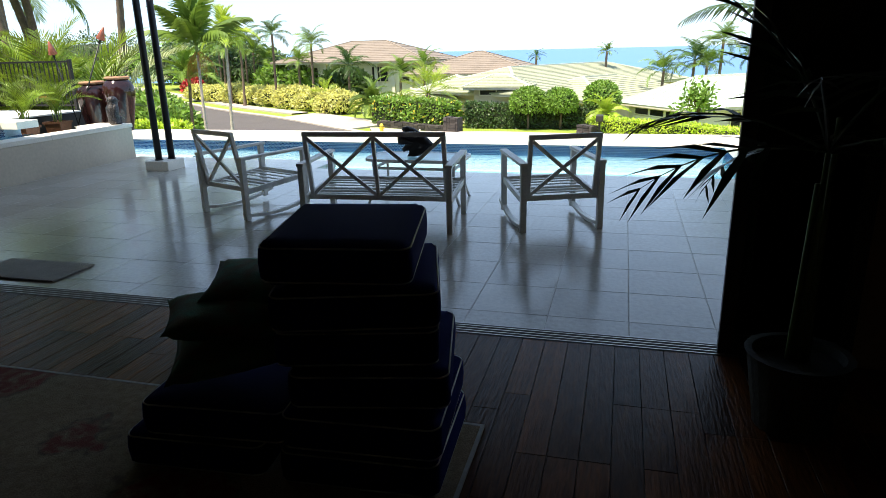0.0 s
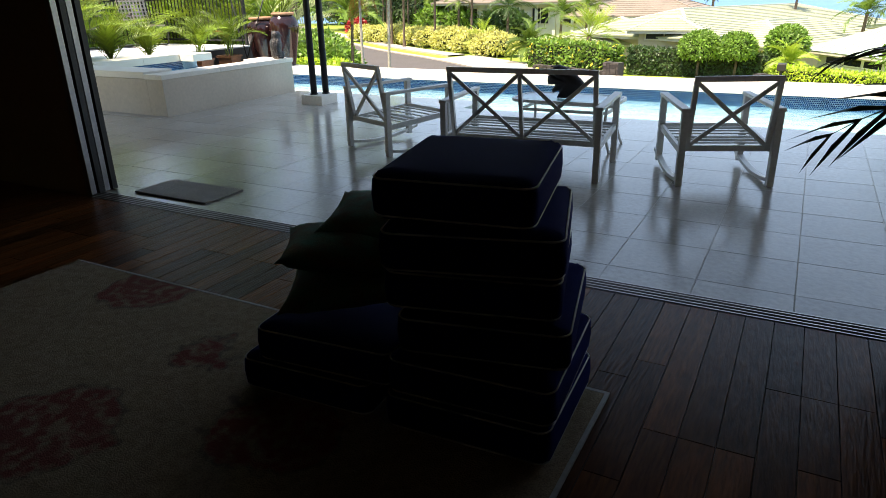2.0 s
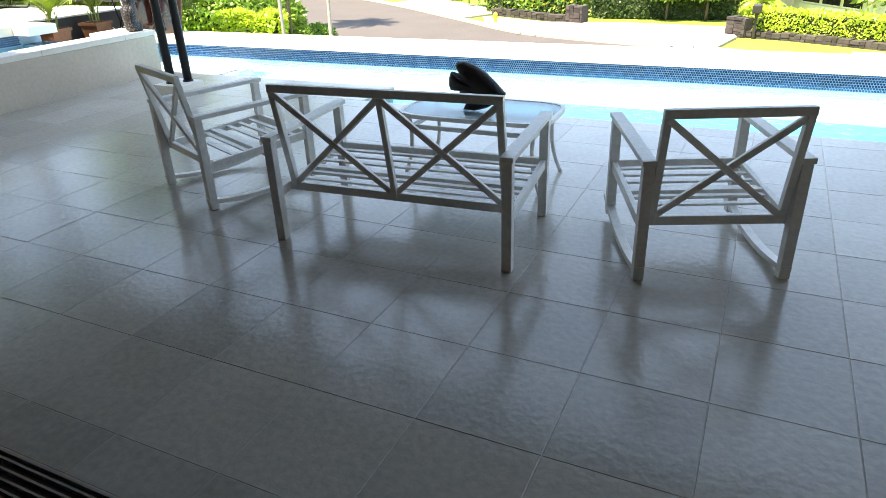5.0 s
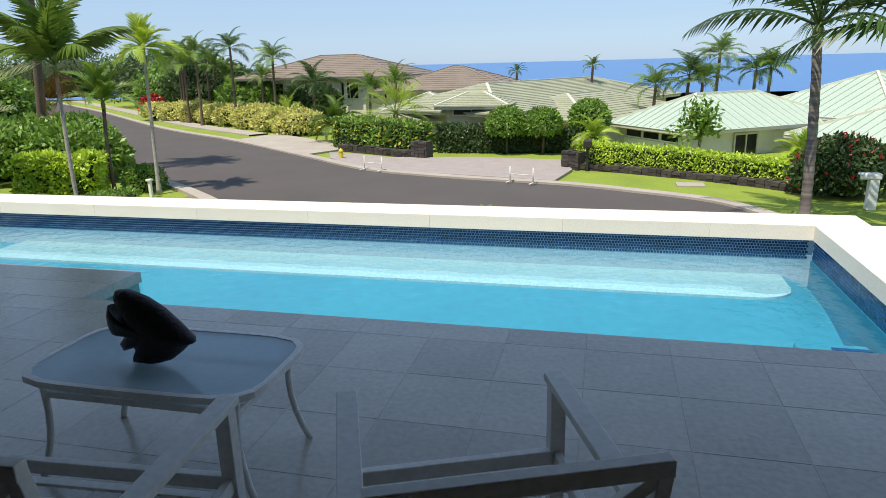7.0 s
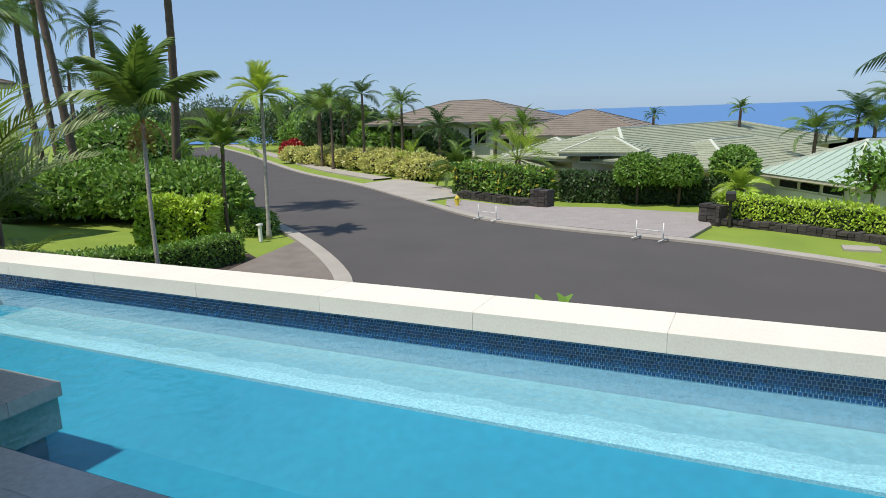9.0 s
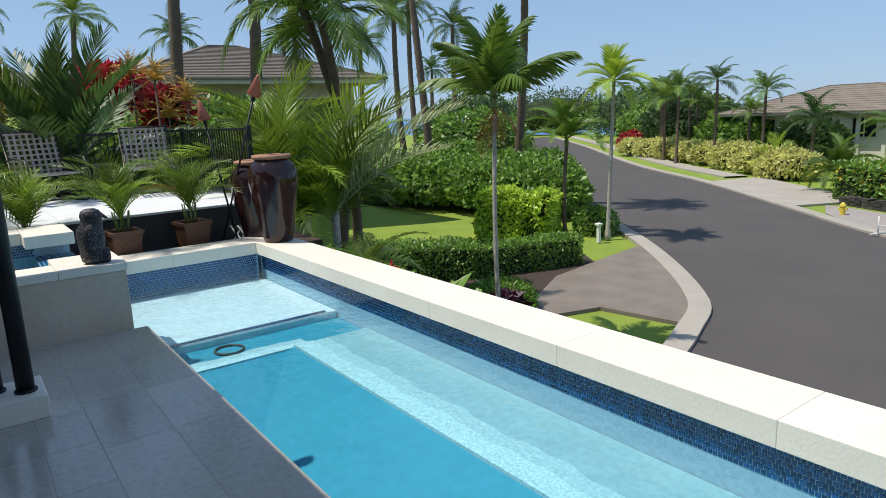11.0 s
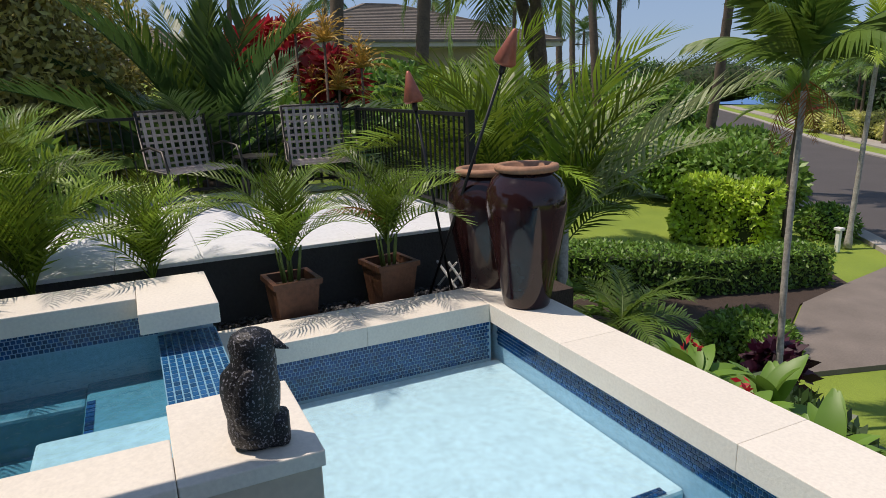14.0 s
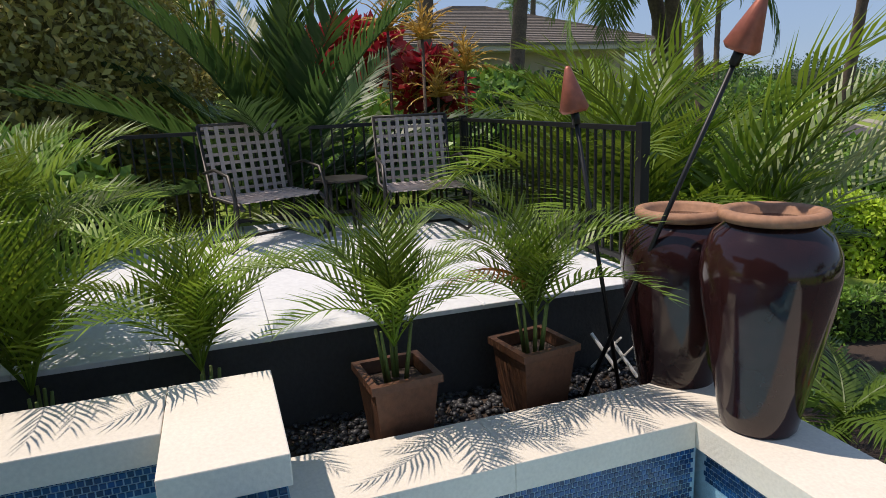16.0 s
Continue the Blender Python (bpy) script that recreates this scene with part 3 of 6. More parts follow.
BENCH += [(2.42 + 0.33 * math.sin(radians(a)), 10.86 - 0.33 * math.cos(radians(a))) for a in range(0, 91, 9)] + [(2.75, PB)]
BENCH += [(-5.36, PB)]


def prism(name, pts, z0, z1, material):
    n = len(pts)
    return raw(name, [(x, y, z1) for x, y in pts] + [(x, y, z0) for x, y in pts], [tuple(range(n))] + [(k, k + n, (k + 1) % n + n, (k + 1) % n) for k in range(n)], material)


FOOT = [(-5.36, 9.72)] + [(2.42 + 0.88 * math.sin(radians(a)), 10.86 - 1.14 * math.cos(radians(a))) for a in range(0, 91, 9)] + [(3.3, PB), (-5.36, PB)]
n_f = len(BENCH)
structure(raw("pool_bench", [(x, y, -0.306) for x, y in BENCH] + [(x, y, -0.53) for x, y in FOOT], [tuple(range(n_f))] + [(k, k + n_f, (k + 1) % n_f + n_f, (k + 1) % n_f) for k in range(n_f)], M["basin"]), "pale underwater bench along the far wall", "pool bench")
structure(prism("pool_bench_top", BENCH, -0.320, -0.300, M["bench"]), "pale plastered seat of the pool bench", "pool bench")


def caustic_strip(name, front, back, z0, z1, label, category, material):
    """A pale strip in the shape of a caustic band: clean front edge, softly wavering back edge."""
    n = len(front)
    v = [(x, y, z1) for x, y in front]
    for k, (x, y) in enumerate(back):
        q = 0.90 + 0.06 * math.sin(0.31 * k) + 0.04 * math.sin(0.83 * k + 1)
        v.append((front[k][0] + (x - front[k][0]) * q, front[k][1] + (y - front[k][1]) * q, z1 - 0.006))
    v += [(x, y, z0) for x, y in front]
    f = [(k, k + 1, n + k + 1, n + k) for k in range(n - 1)] + [(2 * n + k, 2 * n + k + 1, k + 1, k) for k in range(n - 1)]
    structure(raw(name, v, f, M[material]), label, category)


caustic_strip("pool_step_caustic", [(-5.361, 9.56 + 0.03 * k) for k in range(38)], [(-5.49, 9.56 + 0.03 * k) for k in range(38)], -0.35, -0.312, "caustic light along the step edge, put in as a pale strip", "pool step", "lip")
caustic_strip("pool_step_caustic_fade", [(-5.42, 9.56 + 0.03 * k) for k in range(38)], [(-5.60, 9.56 + 0.03 * k) for k in range(38)], -0.35, -0.318, "fading caustic light behind the step edge, put into a strip's colour", "pool step", "edge")
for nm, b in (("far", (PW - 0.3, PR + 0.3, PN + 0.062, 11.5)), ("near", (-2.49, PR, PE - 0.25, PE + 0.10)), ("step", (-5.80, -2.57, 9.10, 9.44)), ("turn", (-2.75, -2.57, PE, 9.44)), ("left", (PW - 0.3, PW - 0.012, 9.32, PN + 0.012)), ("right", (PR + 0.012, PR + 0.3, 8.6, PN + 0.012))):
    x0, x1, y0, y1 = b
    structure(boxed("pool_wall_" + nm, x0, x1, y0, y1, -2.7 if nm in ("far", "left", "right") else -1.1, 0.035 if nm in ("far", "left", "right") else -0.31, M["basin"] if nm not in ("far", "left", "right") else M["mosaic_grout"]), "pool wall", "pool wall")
structure(boxed("pool_outer_wall", PW - 0.75, PR + 0.6, 11.502, 11.56, -2.75, 0.04, M["stucco"]), "beige outer pool wall above the street", "wall")
CAUSTIC_F = [(-5.36 + 0.04 * k, 10.52) for k in range(194)] + [(2.42 + 0.34 * math.sin(radians(a)), 10.86 - 0.34 * math.cos(radians(a))) for a in range(5, 61, 5)]
CAUSTIC_M = [(-5.36 + 0.04 * k, 10.70) for k in range(194)] + [(2.42 + (0.17 + 0.0025 * a) * math.sin(radians(a)), 10.86 - (0.17 + 0.0025 * a) * math.cos(radians(a))) for a in range(5, 61, 5)]
CAUSTIC_B = [(-5.36 + 0.04 * k, 10.84) for k in range(194)] + [(2.42 + (0.03 + 0.0045 * a) * math.sin(radians(a)), 10.86 - (0.03 + 0.0045 * a) * math.cos(radians(a))) for a in range(5, 61, 5)]
caustic_strip("pool_bench_caustic", CAUSTIC_F, CAUSTIC_M, -0.33, -0.286, "caustic light along the bench front, put in as a pale strip", "pool bench", "lip")
caustic_strip("pool_bench_caustic_fade", [(x, y + 0.05) for x, y in CAUSTIC_F[:194]], CAUSTIC_B[:194], -0.33, -0.294, "fading caustic light behind the bench front, put into a strip's colour", "pool bench", "edge")
ring_path = [(-5.70 + 0.115 * math.cos(radians(a)), 10.10 + 0.115 * math.sin(radians(a)), -0.318) for a in range(0, 361, 15)]
drain = tube("pool_fitting", ring_path, 0.012, M["bronze"], None, 8)
tagged(drain, "dark round jet fitting on the submerged step", "pool fitting")
structure(boxed("pool_wall_face", PR + 0.003, PR + 0.0115, 8.7, PN, -0.85, -0.14, M["basin"]), "short pool wall with the water's turquoise put into its colour", "pool wall")
water = structure(raw("water_pool", [(PW, 8.7, WZ), (PR, 8.7, WZ), (PR, PN + 0.055, WZ), (PW, PN + 0.055, WZ)], [(0, 1, 2, 3)], M["water"]), "clear turquoise pool water with fine ripples", "water")


def coping(name, x0, x1, y0, y1, z0, z1, axis, step, label):
    """A coping built of separate stone slabs."""
    e = structure(new(name), label, "coping")
    a, b = (x0, x1) if axis == "x" else (y0, y1)
    n = max(1, round((b - a) / step))
    s = (b - a) / n
    for i in range(n):
        p, q = a + i * s + 0.0004, a + (i + 1) * s - 0.0004
        if axis == "x":
            boxed("slab", p, q, y0, y1, z0, z1, M["limestone"], e, 0.004)
        else:
            boxed("slab", x0, x1, p, q, z0, z1, M["limestone"], e, 0.004)
    return e


coping("coping_far", PW - 0.43, PR + 0.45, PN, 11.59, 0.035, CZ, "x", 1.22, "sunlit cream limestone coping of the far pool wall")
coping("coping_left", PW - 0.43, PW, 9.318, PN - 0.001, 0.035, CZ, "y", 0.9, "cream limestone coping with palm shadows")
coping("coping_right", PR, PR + 0.45, 6.2, PN - 0.001, 0.035, CZ, "y", 0.9, "cream limestone coping of the short pool side")
structure(boxed("wall_side_planter", PR + 0.452, 5.5, 7.7, 11.5, -2.75, 0.10, M["limestone"]), "cream paved strip beside the pool", "paving")

# waterline mosaic
def mosaic(name, origin, u, v, nu, nv, su, sv, gap, depth, stagger, label, material):
    """Small glass tiles on a grid, joined: each with its own sides and raised off the grout."""
    o, u, v = Vector(origin), Vector(u), Vector(v)
    nrm = u.cross(v)
    verts, faces = [], []
    for j in range(nv):
        off = (su / 2 if stagger and j % 2 else 0)
        for i in range(nu):
            a = o + u * (i * su + off + gap / 2) + v * (j * sv + gap / 2)
            b, c, d = a + u * (su - gap), a + u * (su - gap) + v * (sv - gap), a + v * (sv - gap)
            k = len(verts)
            lift = nrm * depth
            verts += [a, b, c, d, a + lift, b + lift, c + lift, d + lift]
            faces += [(k + 4, k + 5, k + 6, k + 7), (k, k + 1, k + 5, k + 4), (k + 1, k + 2, k + 6, k + 5), (k + 2, k + 3, k + 7, k + 6), (k + 3, k, k + 4, k + 7)]
    ob = raw(name, verts, faces, material)
    return tagged(ob, label, "mosaic tiles", "", "stuff")


mosaic("mosaic_far", (PR - 0.01, PN + 0.062, 0.033), (-1, 0, 0), (0, 0, -1), 407, 7, 0.0262, 0.0255, 0.0055, 0.004, True, "dark blue mosaic tile band at the waterline", M["mosaic"])
mosaic("mosaic_left", (PW - 0.012, PN, 0.033), (0, -1, 0), (0, 0, -1), 69, 11, 0.0262, 0.0255, 0.0055, 0.004, True, "blue mosaic tiles above the sun shelf", M["mosaic"])
mosaic("mosaic_right", (PR + 0.012, PE - 0.2, 0.033), (0, 1, 0), (0, 0, -1), 94, 7, 0.0262, 0.0255, 0.0055, 0.004, True, "dark blue mosaic tile band at the waterline", M["mosaic"])
mosaic("mosaic_near", (-2.57, PE + 0.102, -0.09), (1, 0, 0), (0, 0, -1), 206, 7, 0.0262, 0.0255, 0.0055, 0.003, True, "blue mosaic tiles under the patio edge", M["mosaic"])
mosaic("mosaic_step", (-5.8, 9.442, -0.09), (1, 0, 0), (0, 0, -1), 123, 7, 0.0262, 0.0255, 0.0055, 0.003, True, "blue mosaic tiles under the patio edge", M["mosaic"])
mosaic("mosaic_turn", (-2.568, 9.44, -0.09), (0, -1, 0), (0, 0, -1), 16, 8, 0.0262, 0.0255, 0.0055, 0.003, True, "blue mosaic tiles under the patio edge", M["mosaic"])
mosaic("mosaic_shelf_edge", (-5.965, 9.47, -0.254), (1, 0, 0), (0, 1, 0), 2, 64, 0.027, 0.0255, 0.005, 0.006, False, "line of blue tiles along the shelf edge", M["mosaic"])

# ---- spa ----
SX0, SX1, SY0, SY1, SZ = -8.15, -5.80, 6.9, 9.43, 0.525
SB, SY2 = 0.585, 9.315        # top and pool-side edge of the back coping
spa = tagged(new("spa"), "raised plastered spa with limestone coping and blue tiles", "spa")
boxed("front_wall", SX1 - 0.30, SX1, SY0, SY1, -0.3, SZ - 0.06, M["plaster"], spa, 0.006)
boxed("house_wall", SX0, SX1 - 0.302, SY0, SY0 + 0.35, -0.3, SZ - 0.06, M["plaster"], spa, 0.006)
boxed("back_wall", SX0, -7.80, SY0 + 0.352, SY2 - 0.012, -0.3, SB - 0.115, M["mosaic_grout"], spa)
boxed("pool_wall", -7.80, SX1 - 0.302, 9.02, SY2 - 0.012, -1.05, 0.33, M["mosaic_grout"], spa)
# Blue seats and pale ledge: darkening by water depth is put into the colours.
boxed("basin_floor", -7.87, -6.1, SY0 + 0.352, 9.02, -0.5, -0.12, M["spa_deep"], spa)
boxed("seat", -7.866, -6.15, SY0 + 0.352, 7.7, -0.41, 0.05, M["spa_deep"], spa, 0.02)
boxed("seat", -7.866, -7.10, 8.60, 9.018, -0.41, 0.12, M["spa_deep"], spa, 0.02)
boxed("ledge", -7.098, -6.15, 8.42, 9.018, -0.41, 0.16, M["shelf"], spa, 0.02)
boxed("seat", -7.866, -7.55, 7.7, 8.6, -0.41, 0.10, M["spa_deep"], spa, 0.02)
boxed("pool_wall", -6.44, SX1 - 0.302, SY2 - 0.010, SY1 - 0.002, -1.05, SZ - 0.06, M["plaster"], spa)
for (x0, x1, y0, y1, z0, z1) in ((-6.12, SX1 + 0.012, SY0 - 0.012, 7.9, SZ - 0.06, SZ), (-6.12, SX1 + 0.012, 7.902, 8.98, SZ - 0.06, SZ), (-6.40, SX1 + 0.012, 8.982, SY1 + 0.012, SZ - 0.06, SZ), (SX0 - 0.012, -6.122, SY0 - 0.012, 7.35, SB - 0.115, SB - 0.03), (SX0 - 0.012, -7.75, 7.352, 8.2, SB - 0.115, SB), (SX0 - 0.012, -7.75, 8.202, 8.91, SB - 0.115, SB), (SX0 - 0.012, -7.435, 8.912, SY2, SB - 0.115, SB)):
    boxed("coping_slab", x0, x1, y0, y1, z0, z1, M["limestone"], spa, 0.005)
structure(raw("water_spa", [(-7.86, 7.26, 0.335), (-6.12, 7.26, 0.335), (-6.12, 9.015, 0.335), (-7.86, 9.015, 0.335)], [(0, 1, 2, 3)], M["spa_water"]), "clear blue spa water spilling over tiles", "water")
mosaic("mosaic_spa_back", (-7.798, 9.0, SB - 0.117), (0, -1, 0), (0, 0, -1), 63, 5, 0.0262, 0.0255, 0.0055, 0.003, True, "dark blue mosaic band in the spa", M["mosaic"])
mosaic("mosaic_spa_border", (-7.54, 8.605, 0.121), (1, 0, 0), (0, 1, 0), 8, 1, 0.0503, 0.05, 0.009, 0.004, False, "line of blue tiles round the spa seat", M["mosaic"])
mosaic("mosaic_spa_face", (-6.445, SY2 - 0.011, 0.345), (-1, 0, 0), (0, 0, -1), 51, 26, 0.0262, 0.0255, 0.0055, 0.003, True, "blue mosaic tiles on the spa face towards the pool", M["mosaic"])

# ---- patio furniture ----
def seat_thing(name, half, m, label, category, rocker, panels, back, group=""):
    """An aluminium armchair or loveseat: side frames, leaning back with crossed bars, slatted seat. back: foot and head of the backrest, as (y, z)."""
    e = thing(name, m, label, category, group)
    A = M["alu"]
    lw = 0.05
    for s in (-1, 1):
        x = s * half
        part("rear_leg", bar(bmesh.new(), (x, -0.33, 0.0), (x, -0.33, 0.565), lw, lw), A, e)
        part("front_leg", bar(bmesh.new(), (x, 0.40, 0.0 if not rocker else 0.03), (x, 0.40, 0.575), lw, lw), A, e)
        part("arm", bar(bmesh.new(), (x, -0.36, 0.578), (x, 0.44, 0.592), 0.065, 0.026), A, e)
        part("side_rail", bar(bmesh.new(), (x, -0.30, 0.27), (x, 0.38, 0.32), 0.028, 0.05), A, e)
        if rocker:
            pts = [(x, -0.36 + 0.86 * k / 10, 0.02 + 0.085 * ((k - 4.0) / 6.0) ** 2) for k in range(11)]
            v = [(px + sx * 0.022, py, pz + sz * 0.014) for px, py, pz in pts for sx, sz in ((-1, -1), (1, -1), (1, 1), (-1, 1))]
            f = [(4 * q + r, 4 * q + (r + 1) % 4, 4 * q + 4 + (r + 1) % 4, 4 * q + 4 + r) for q in range(10) for r in range(4)] + [(3, 2, 1, 0), (40, 41, 42, 43)]
            raw("rocker", v, f, A, e)
    for y, z in ((0.39, 0.325), (0.02, 0.29)):
        part("cross_rail", bar(bmesh.new(), (-half, y, z), (half, y, z), 0.03, 0.05), A, e)
    for k in range(6):
        y = 0.31 - 0.085 * k
        part("seat_slat", bar(bmesh.new(), (-half + 0.02, y, 0.325 - 0.007 * k), (half - 0.02, y, 0.325 - 0.007 * k), 0.012, 0.034, 0.002, (0, 1, 0)), A, e)
    bh = half - 0.045
    lo, hi = Vector((0, *back[0])), Vector((0, *back[1]))
    for s in (-1, 1):
        part("back_stile", bar(bmesh.new(), lo + Vector((s * bh, 0, 0)), hi + Vector((s * bh, 0, 0)), 0.035, 0.035), A, e)
    part("top_rail", bar(bmesh.new(), hi + Vector((-bh - 0.018, 0, 0)), hi + Vector((bh + 0.018, 0, 0)), 0.035, 0.04), A, e)
    part("bottom_rail", bar(bmesh.new(), lo + Vector((-half, 0, 0.01)), lo + Vector((half, 0, 0.01)), 0.03, 0.045), A, e)
    w = 2 * bh / panels
    n = (hi - lo).cross(Vector((1, 0, 0))).normalized() * 0.004
    for k in range(panels):
        x0, x1 = -bh + k * w, -bh + (k + 1) * w
        if k:
            part("back_stile", bar(bmesh.new(), lo + Vector((x0, 0, 0)), hi + Vector((x0, 0, 0)), 0.03, 0.03), A, e)
        part("back_cross", bar(bmesh.new(), lo + Vector((x0, 0, 0.02)) + n, hi + Vector((x1, 0, -0.02)) + n, 0.026, 0.03), A, e)
        part("back_cross", bar(bmesh.new(), lo + Vector((x1, 0, 0.02)) - n, hi + Vector((x0, 0, -0.02)) - n, 0.026, 0.03), A, e)
    return e


seat_thing("loveseat", 0.65, pose(-0.54, 6.27, 0, 0, 0, 4), "grey aluminium loveseat frame without cushions on the patio", "loveseat", False, 2, ((-0.20, 0.265), (-0.31, 0.838)))
rc = seat_thing("rocking_chair", 0.335, pose(0.915, 6.56, 0.004, 0, 0, 22.5), "grey aluminium rocking chair without cushions", "rocking chair", True, 1, ((-0.29, 0.275), (-0.385, 0.805)), "patio rocking chairs")
copy_thing(rc, pose(-2.04, 6.52, 0.004, 0, 0, -22.5))


def coffee_table(m):
    e = thing("coffee_table", m, "glass-topped coffee table with bowed grey metal rim", "table")
    def outline(sx, sy):
        pts = []
        for k in range(40):
            a = 2 * math.pi * k / 40
            c, s = math.cos(a), math.sin(a)
            p = 5.5
            r = (abs(c) ** p + abs(s) ** p) ** (-1 / p)
            pts.append((sx * r * c, sy * r * s))
        return pts
    o, i = outline(0.52, 0.295), outline(0.495, 0.27)
    v = [(x, y, z) for ring, z in ((o, 0.462), (i, 0.462), (i, 0.436), (o, 0.436)) for x, y in ring]
    f = [(r * 40 + k, r * 40 + (k + 1) % 40, ((r + 1) % 4) * 40 + (k + 1) % 40, ((r + 1) % 4) * 40 + k) for r in range(4) for k in range(40)]
    raw("rim", v, f, M["alu"], e)
    v = [(x, y, z) for z in (0.459, 0.453) for x, y in i]
    raw("glass_top", v, [tuple(range(40)), tuple(range(79, 39, -1))], M["frosted"], e, "pale blue frosted glass top")
    for sx in (-1, 1):
        for sy in (-1, 1):
            pts = [(sx * (0.43 + 0.05 * (k / 6) ** 2.5 - 0.02 * math.sin(k / 6 * 3.1)), sy * (0.21 + 0.03 * (k / 6) ** 2), 0.44 - 0.44 * k / 6) for k in range(7)]
            tube("leg", pts, 0.014, M["alu"], e, 8)
    for sy in (-1, 1):
        part("stretcher", bar(bmesh.new(), (-0.42, sy * 0.20, 0.36), (0.42, sy * 0.20, 0.36), 0.018, 0.028), M["alu"], e)
    for sx in (-1, 1):
        part("stretcher", bar(bmesh.new(), (sx * 0.42, -0.2, 0.36), (sx * 0.42, 0.2, 0.36), 0.018, 0.028), M["alu"], e)
    return e


coffee_table(pose(-0.51, 7.235, 0, 0, 0, 0.5))


def fish_statue():
    """A flat-bodied dark fish with fins, leaning a little, in one mesh."""
    top = [(-0.20, 0.19), (-0.185, 0.235), (-0.165, 0.20), (-0.13, 0.19), (-0.115, 0.215), (-0.15, 0.275), (-0.135, 0.30), (-0.09, 0.305), (-0.02, 0.285), (0.06, 0.24), (0.13, 0.18), (0.175, 0.135), (0.19, 0.125)]
    low = [(0.188, 0.108), (0.165, 0.10), (0.12, 0.06), (0.08, 0.03), (0.03, 0.012), (-0.02, 0.0), (-0.10, 0.0), (-0.075, 0.045), (-0.085, 0.065), (-0.14, 0.045), (-0.155, 0.075), (-0.125, 0.11), (-0.13, 0.14), (-0.16, 0.14), (-0.19, 0.12), (-0.20, 0.15)]
    pts = top + low
    bm = bmesh.new()
    c = Vector((0.02, 0.145))
    rings = []
    for k, (sc, th) in enumerate(((1.0, 0.012), (0.9, 0.03), (0.7, 0.052), (0.4, 0.066), (0.0, 0.07))):
        rings.append((sc, th))
    for side in (-1, 1):
        prev = None
        for sc, th in rings[:-1]:
            ring = [bm.verts.new((c.x + (x - c.x) * sc, side * th, c.y + (z - c.y) * sc)) for x, z in pts]
            if prev:
                for k in range(len(pts)):
                    bm.faces.new((prev[k], prev[(k + 1) % len(pts)], ring[(k + 1) % len(pts)], ring[k]))
            else:
                if side == -1:
                    first = ring
                else:
                    for k in range(len(pts)):
                        bm.faces.new((first[k], first[(k + 1) % len(pts)], ring[(k + 1) % len(pts)], ring[k]))
            prev = ring
        cv = bm.verts.new((c.x, side * rings[-1][1], c.y))
        for k in range(len(pts)):
            bm.faces.new((prev[k], prev[(k + 1) % len(pts)], cv))
    bmesh.ops.recalc_face_normals(bm, faces=bm.faces[:])
    ob = part("fish_statue", bm, M["fish"], smooth=True)
    ob.matrix_basis = pose(-0.51, 7.17, 0.463, 0, 0, -2)
    return tagged(ob, "dark brown metal angelfish statue on the glass table", "statue")


fish_statue()

# twin posts on a stone base
post = thing("patio_post", pose(-4.595, 8.55, 0), "pair of round black metal posts on a limestone plinth", "post")
boxed("plinth", -0.18, 0.18, -0.19, 0.17, 0.0, 0.13, M["limestone"], post, 0.006)
for px, py in ((-0.05, -0.06), (0.05, 0.08)):
    tube("pole", [(px, py, 0.125), (px, py, 2.6)], 0.045, M["black"], post, 16)
    part("collar", lathe(bmesh.new(), [(0.056, 0.13), (0.056, 0.142), (0.047, 0.147)], 16), M["black"], post).location = (px, py, 0)

# doormat
dm = tagged(part("doormat", box(bmesh.new(), -3.07, -2.295, 4.245, 4.64, 0.002, 0.016, 0.004), M["mat_grey"]), "flat grey-brown doormat beside the door track", "doormat")

# ---- room things ----
def rounded_pad(w, d, h, bulge, seed):
    """A box cushion with soft sides; returns bmesh and piping rings."""
    rnd = random.Random(seed)
    bm = bmesh.new()
    n = 10
    def edge(t, s, x, y):
        return 0
    levels = [(-h / 2, 0.94), (-h / 2 + 0.02, 1.0), (0, 1.012), (h / 2 - 0.02, 1.0), (h / 2, 0.94)]
    def ring(sc):
        pts = []
        r = 0.042
        for cx, cy, a0 in ((1, 1, 0), (-1, 1, 90), (-1, -1, 180), (1, -1, 270)):
            for k in range(6):
                a = radians(a0 + 90 * k / 5)
                pts.append(((cx * (w / 2 - r) + r * math.cos(a)) * sc, (cy * (d / 2 - r) + r * math.sin(a)) * sc))
        return pts
    rings = [[bm.verts.new((x, y, z + rnd.uniform(-0.003, 0.003))) for x, y in ring(sc)] for z, sc in levels]
    m = len(rings[0])
    for a, b in zip(rings, rings[1:]):
        for k in range(m):
            bm.faces.new((a[k], a[(k + 1) % m], b[(k + 1) % m], b[k]))
    for rg, sgn in ((rings[-1], 1), (rings[0], -1)):
        prev = rg
        for sc, dz in ((0.8, bulge * 0.7), (0.5, bulge), (0.15, bulge * 1.05)):
            nr = [bm.verts.new((v.co.x * sc / 0.94 * 0.94, v.co.y * sc, sgn * (h / 2 + dz))) for v in rg]
            for k in range(m):
                q = (prev[k], prev[(k + 1) % m], nr[(k + 1) % m], nr[k])
                bm.faces.new(q if sgn > 0 else tuple(reversed(q)))
            prev = nr
        bm.faces.new(prev if sgn > 0 else list(reversed(prev)))
    bmesh.ops.recalc_face_normals(bm, faces=bm.faces[:])
    pipes = []
    for z, sc in ((-h / 2 + 0.012, 0.985), (h / 2 - 0.012, 0.985)):
        p = [(x * sc, y * sc, z) for x, y in ring(1.0)]
        pipes.append(p + p[:1])
    return bm, pipes


def cushion(w, d, h, m, seed):
    e = thing("seat_cushion", m, "thick navy canvas seat cushion with white piping in a stack", "cushion", "stacked cushions")
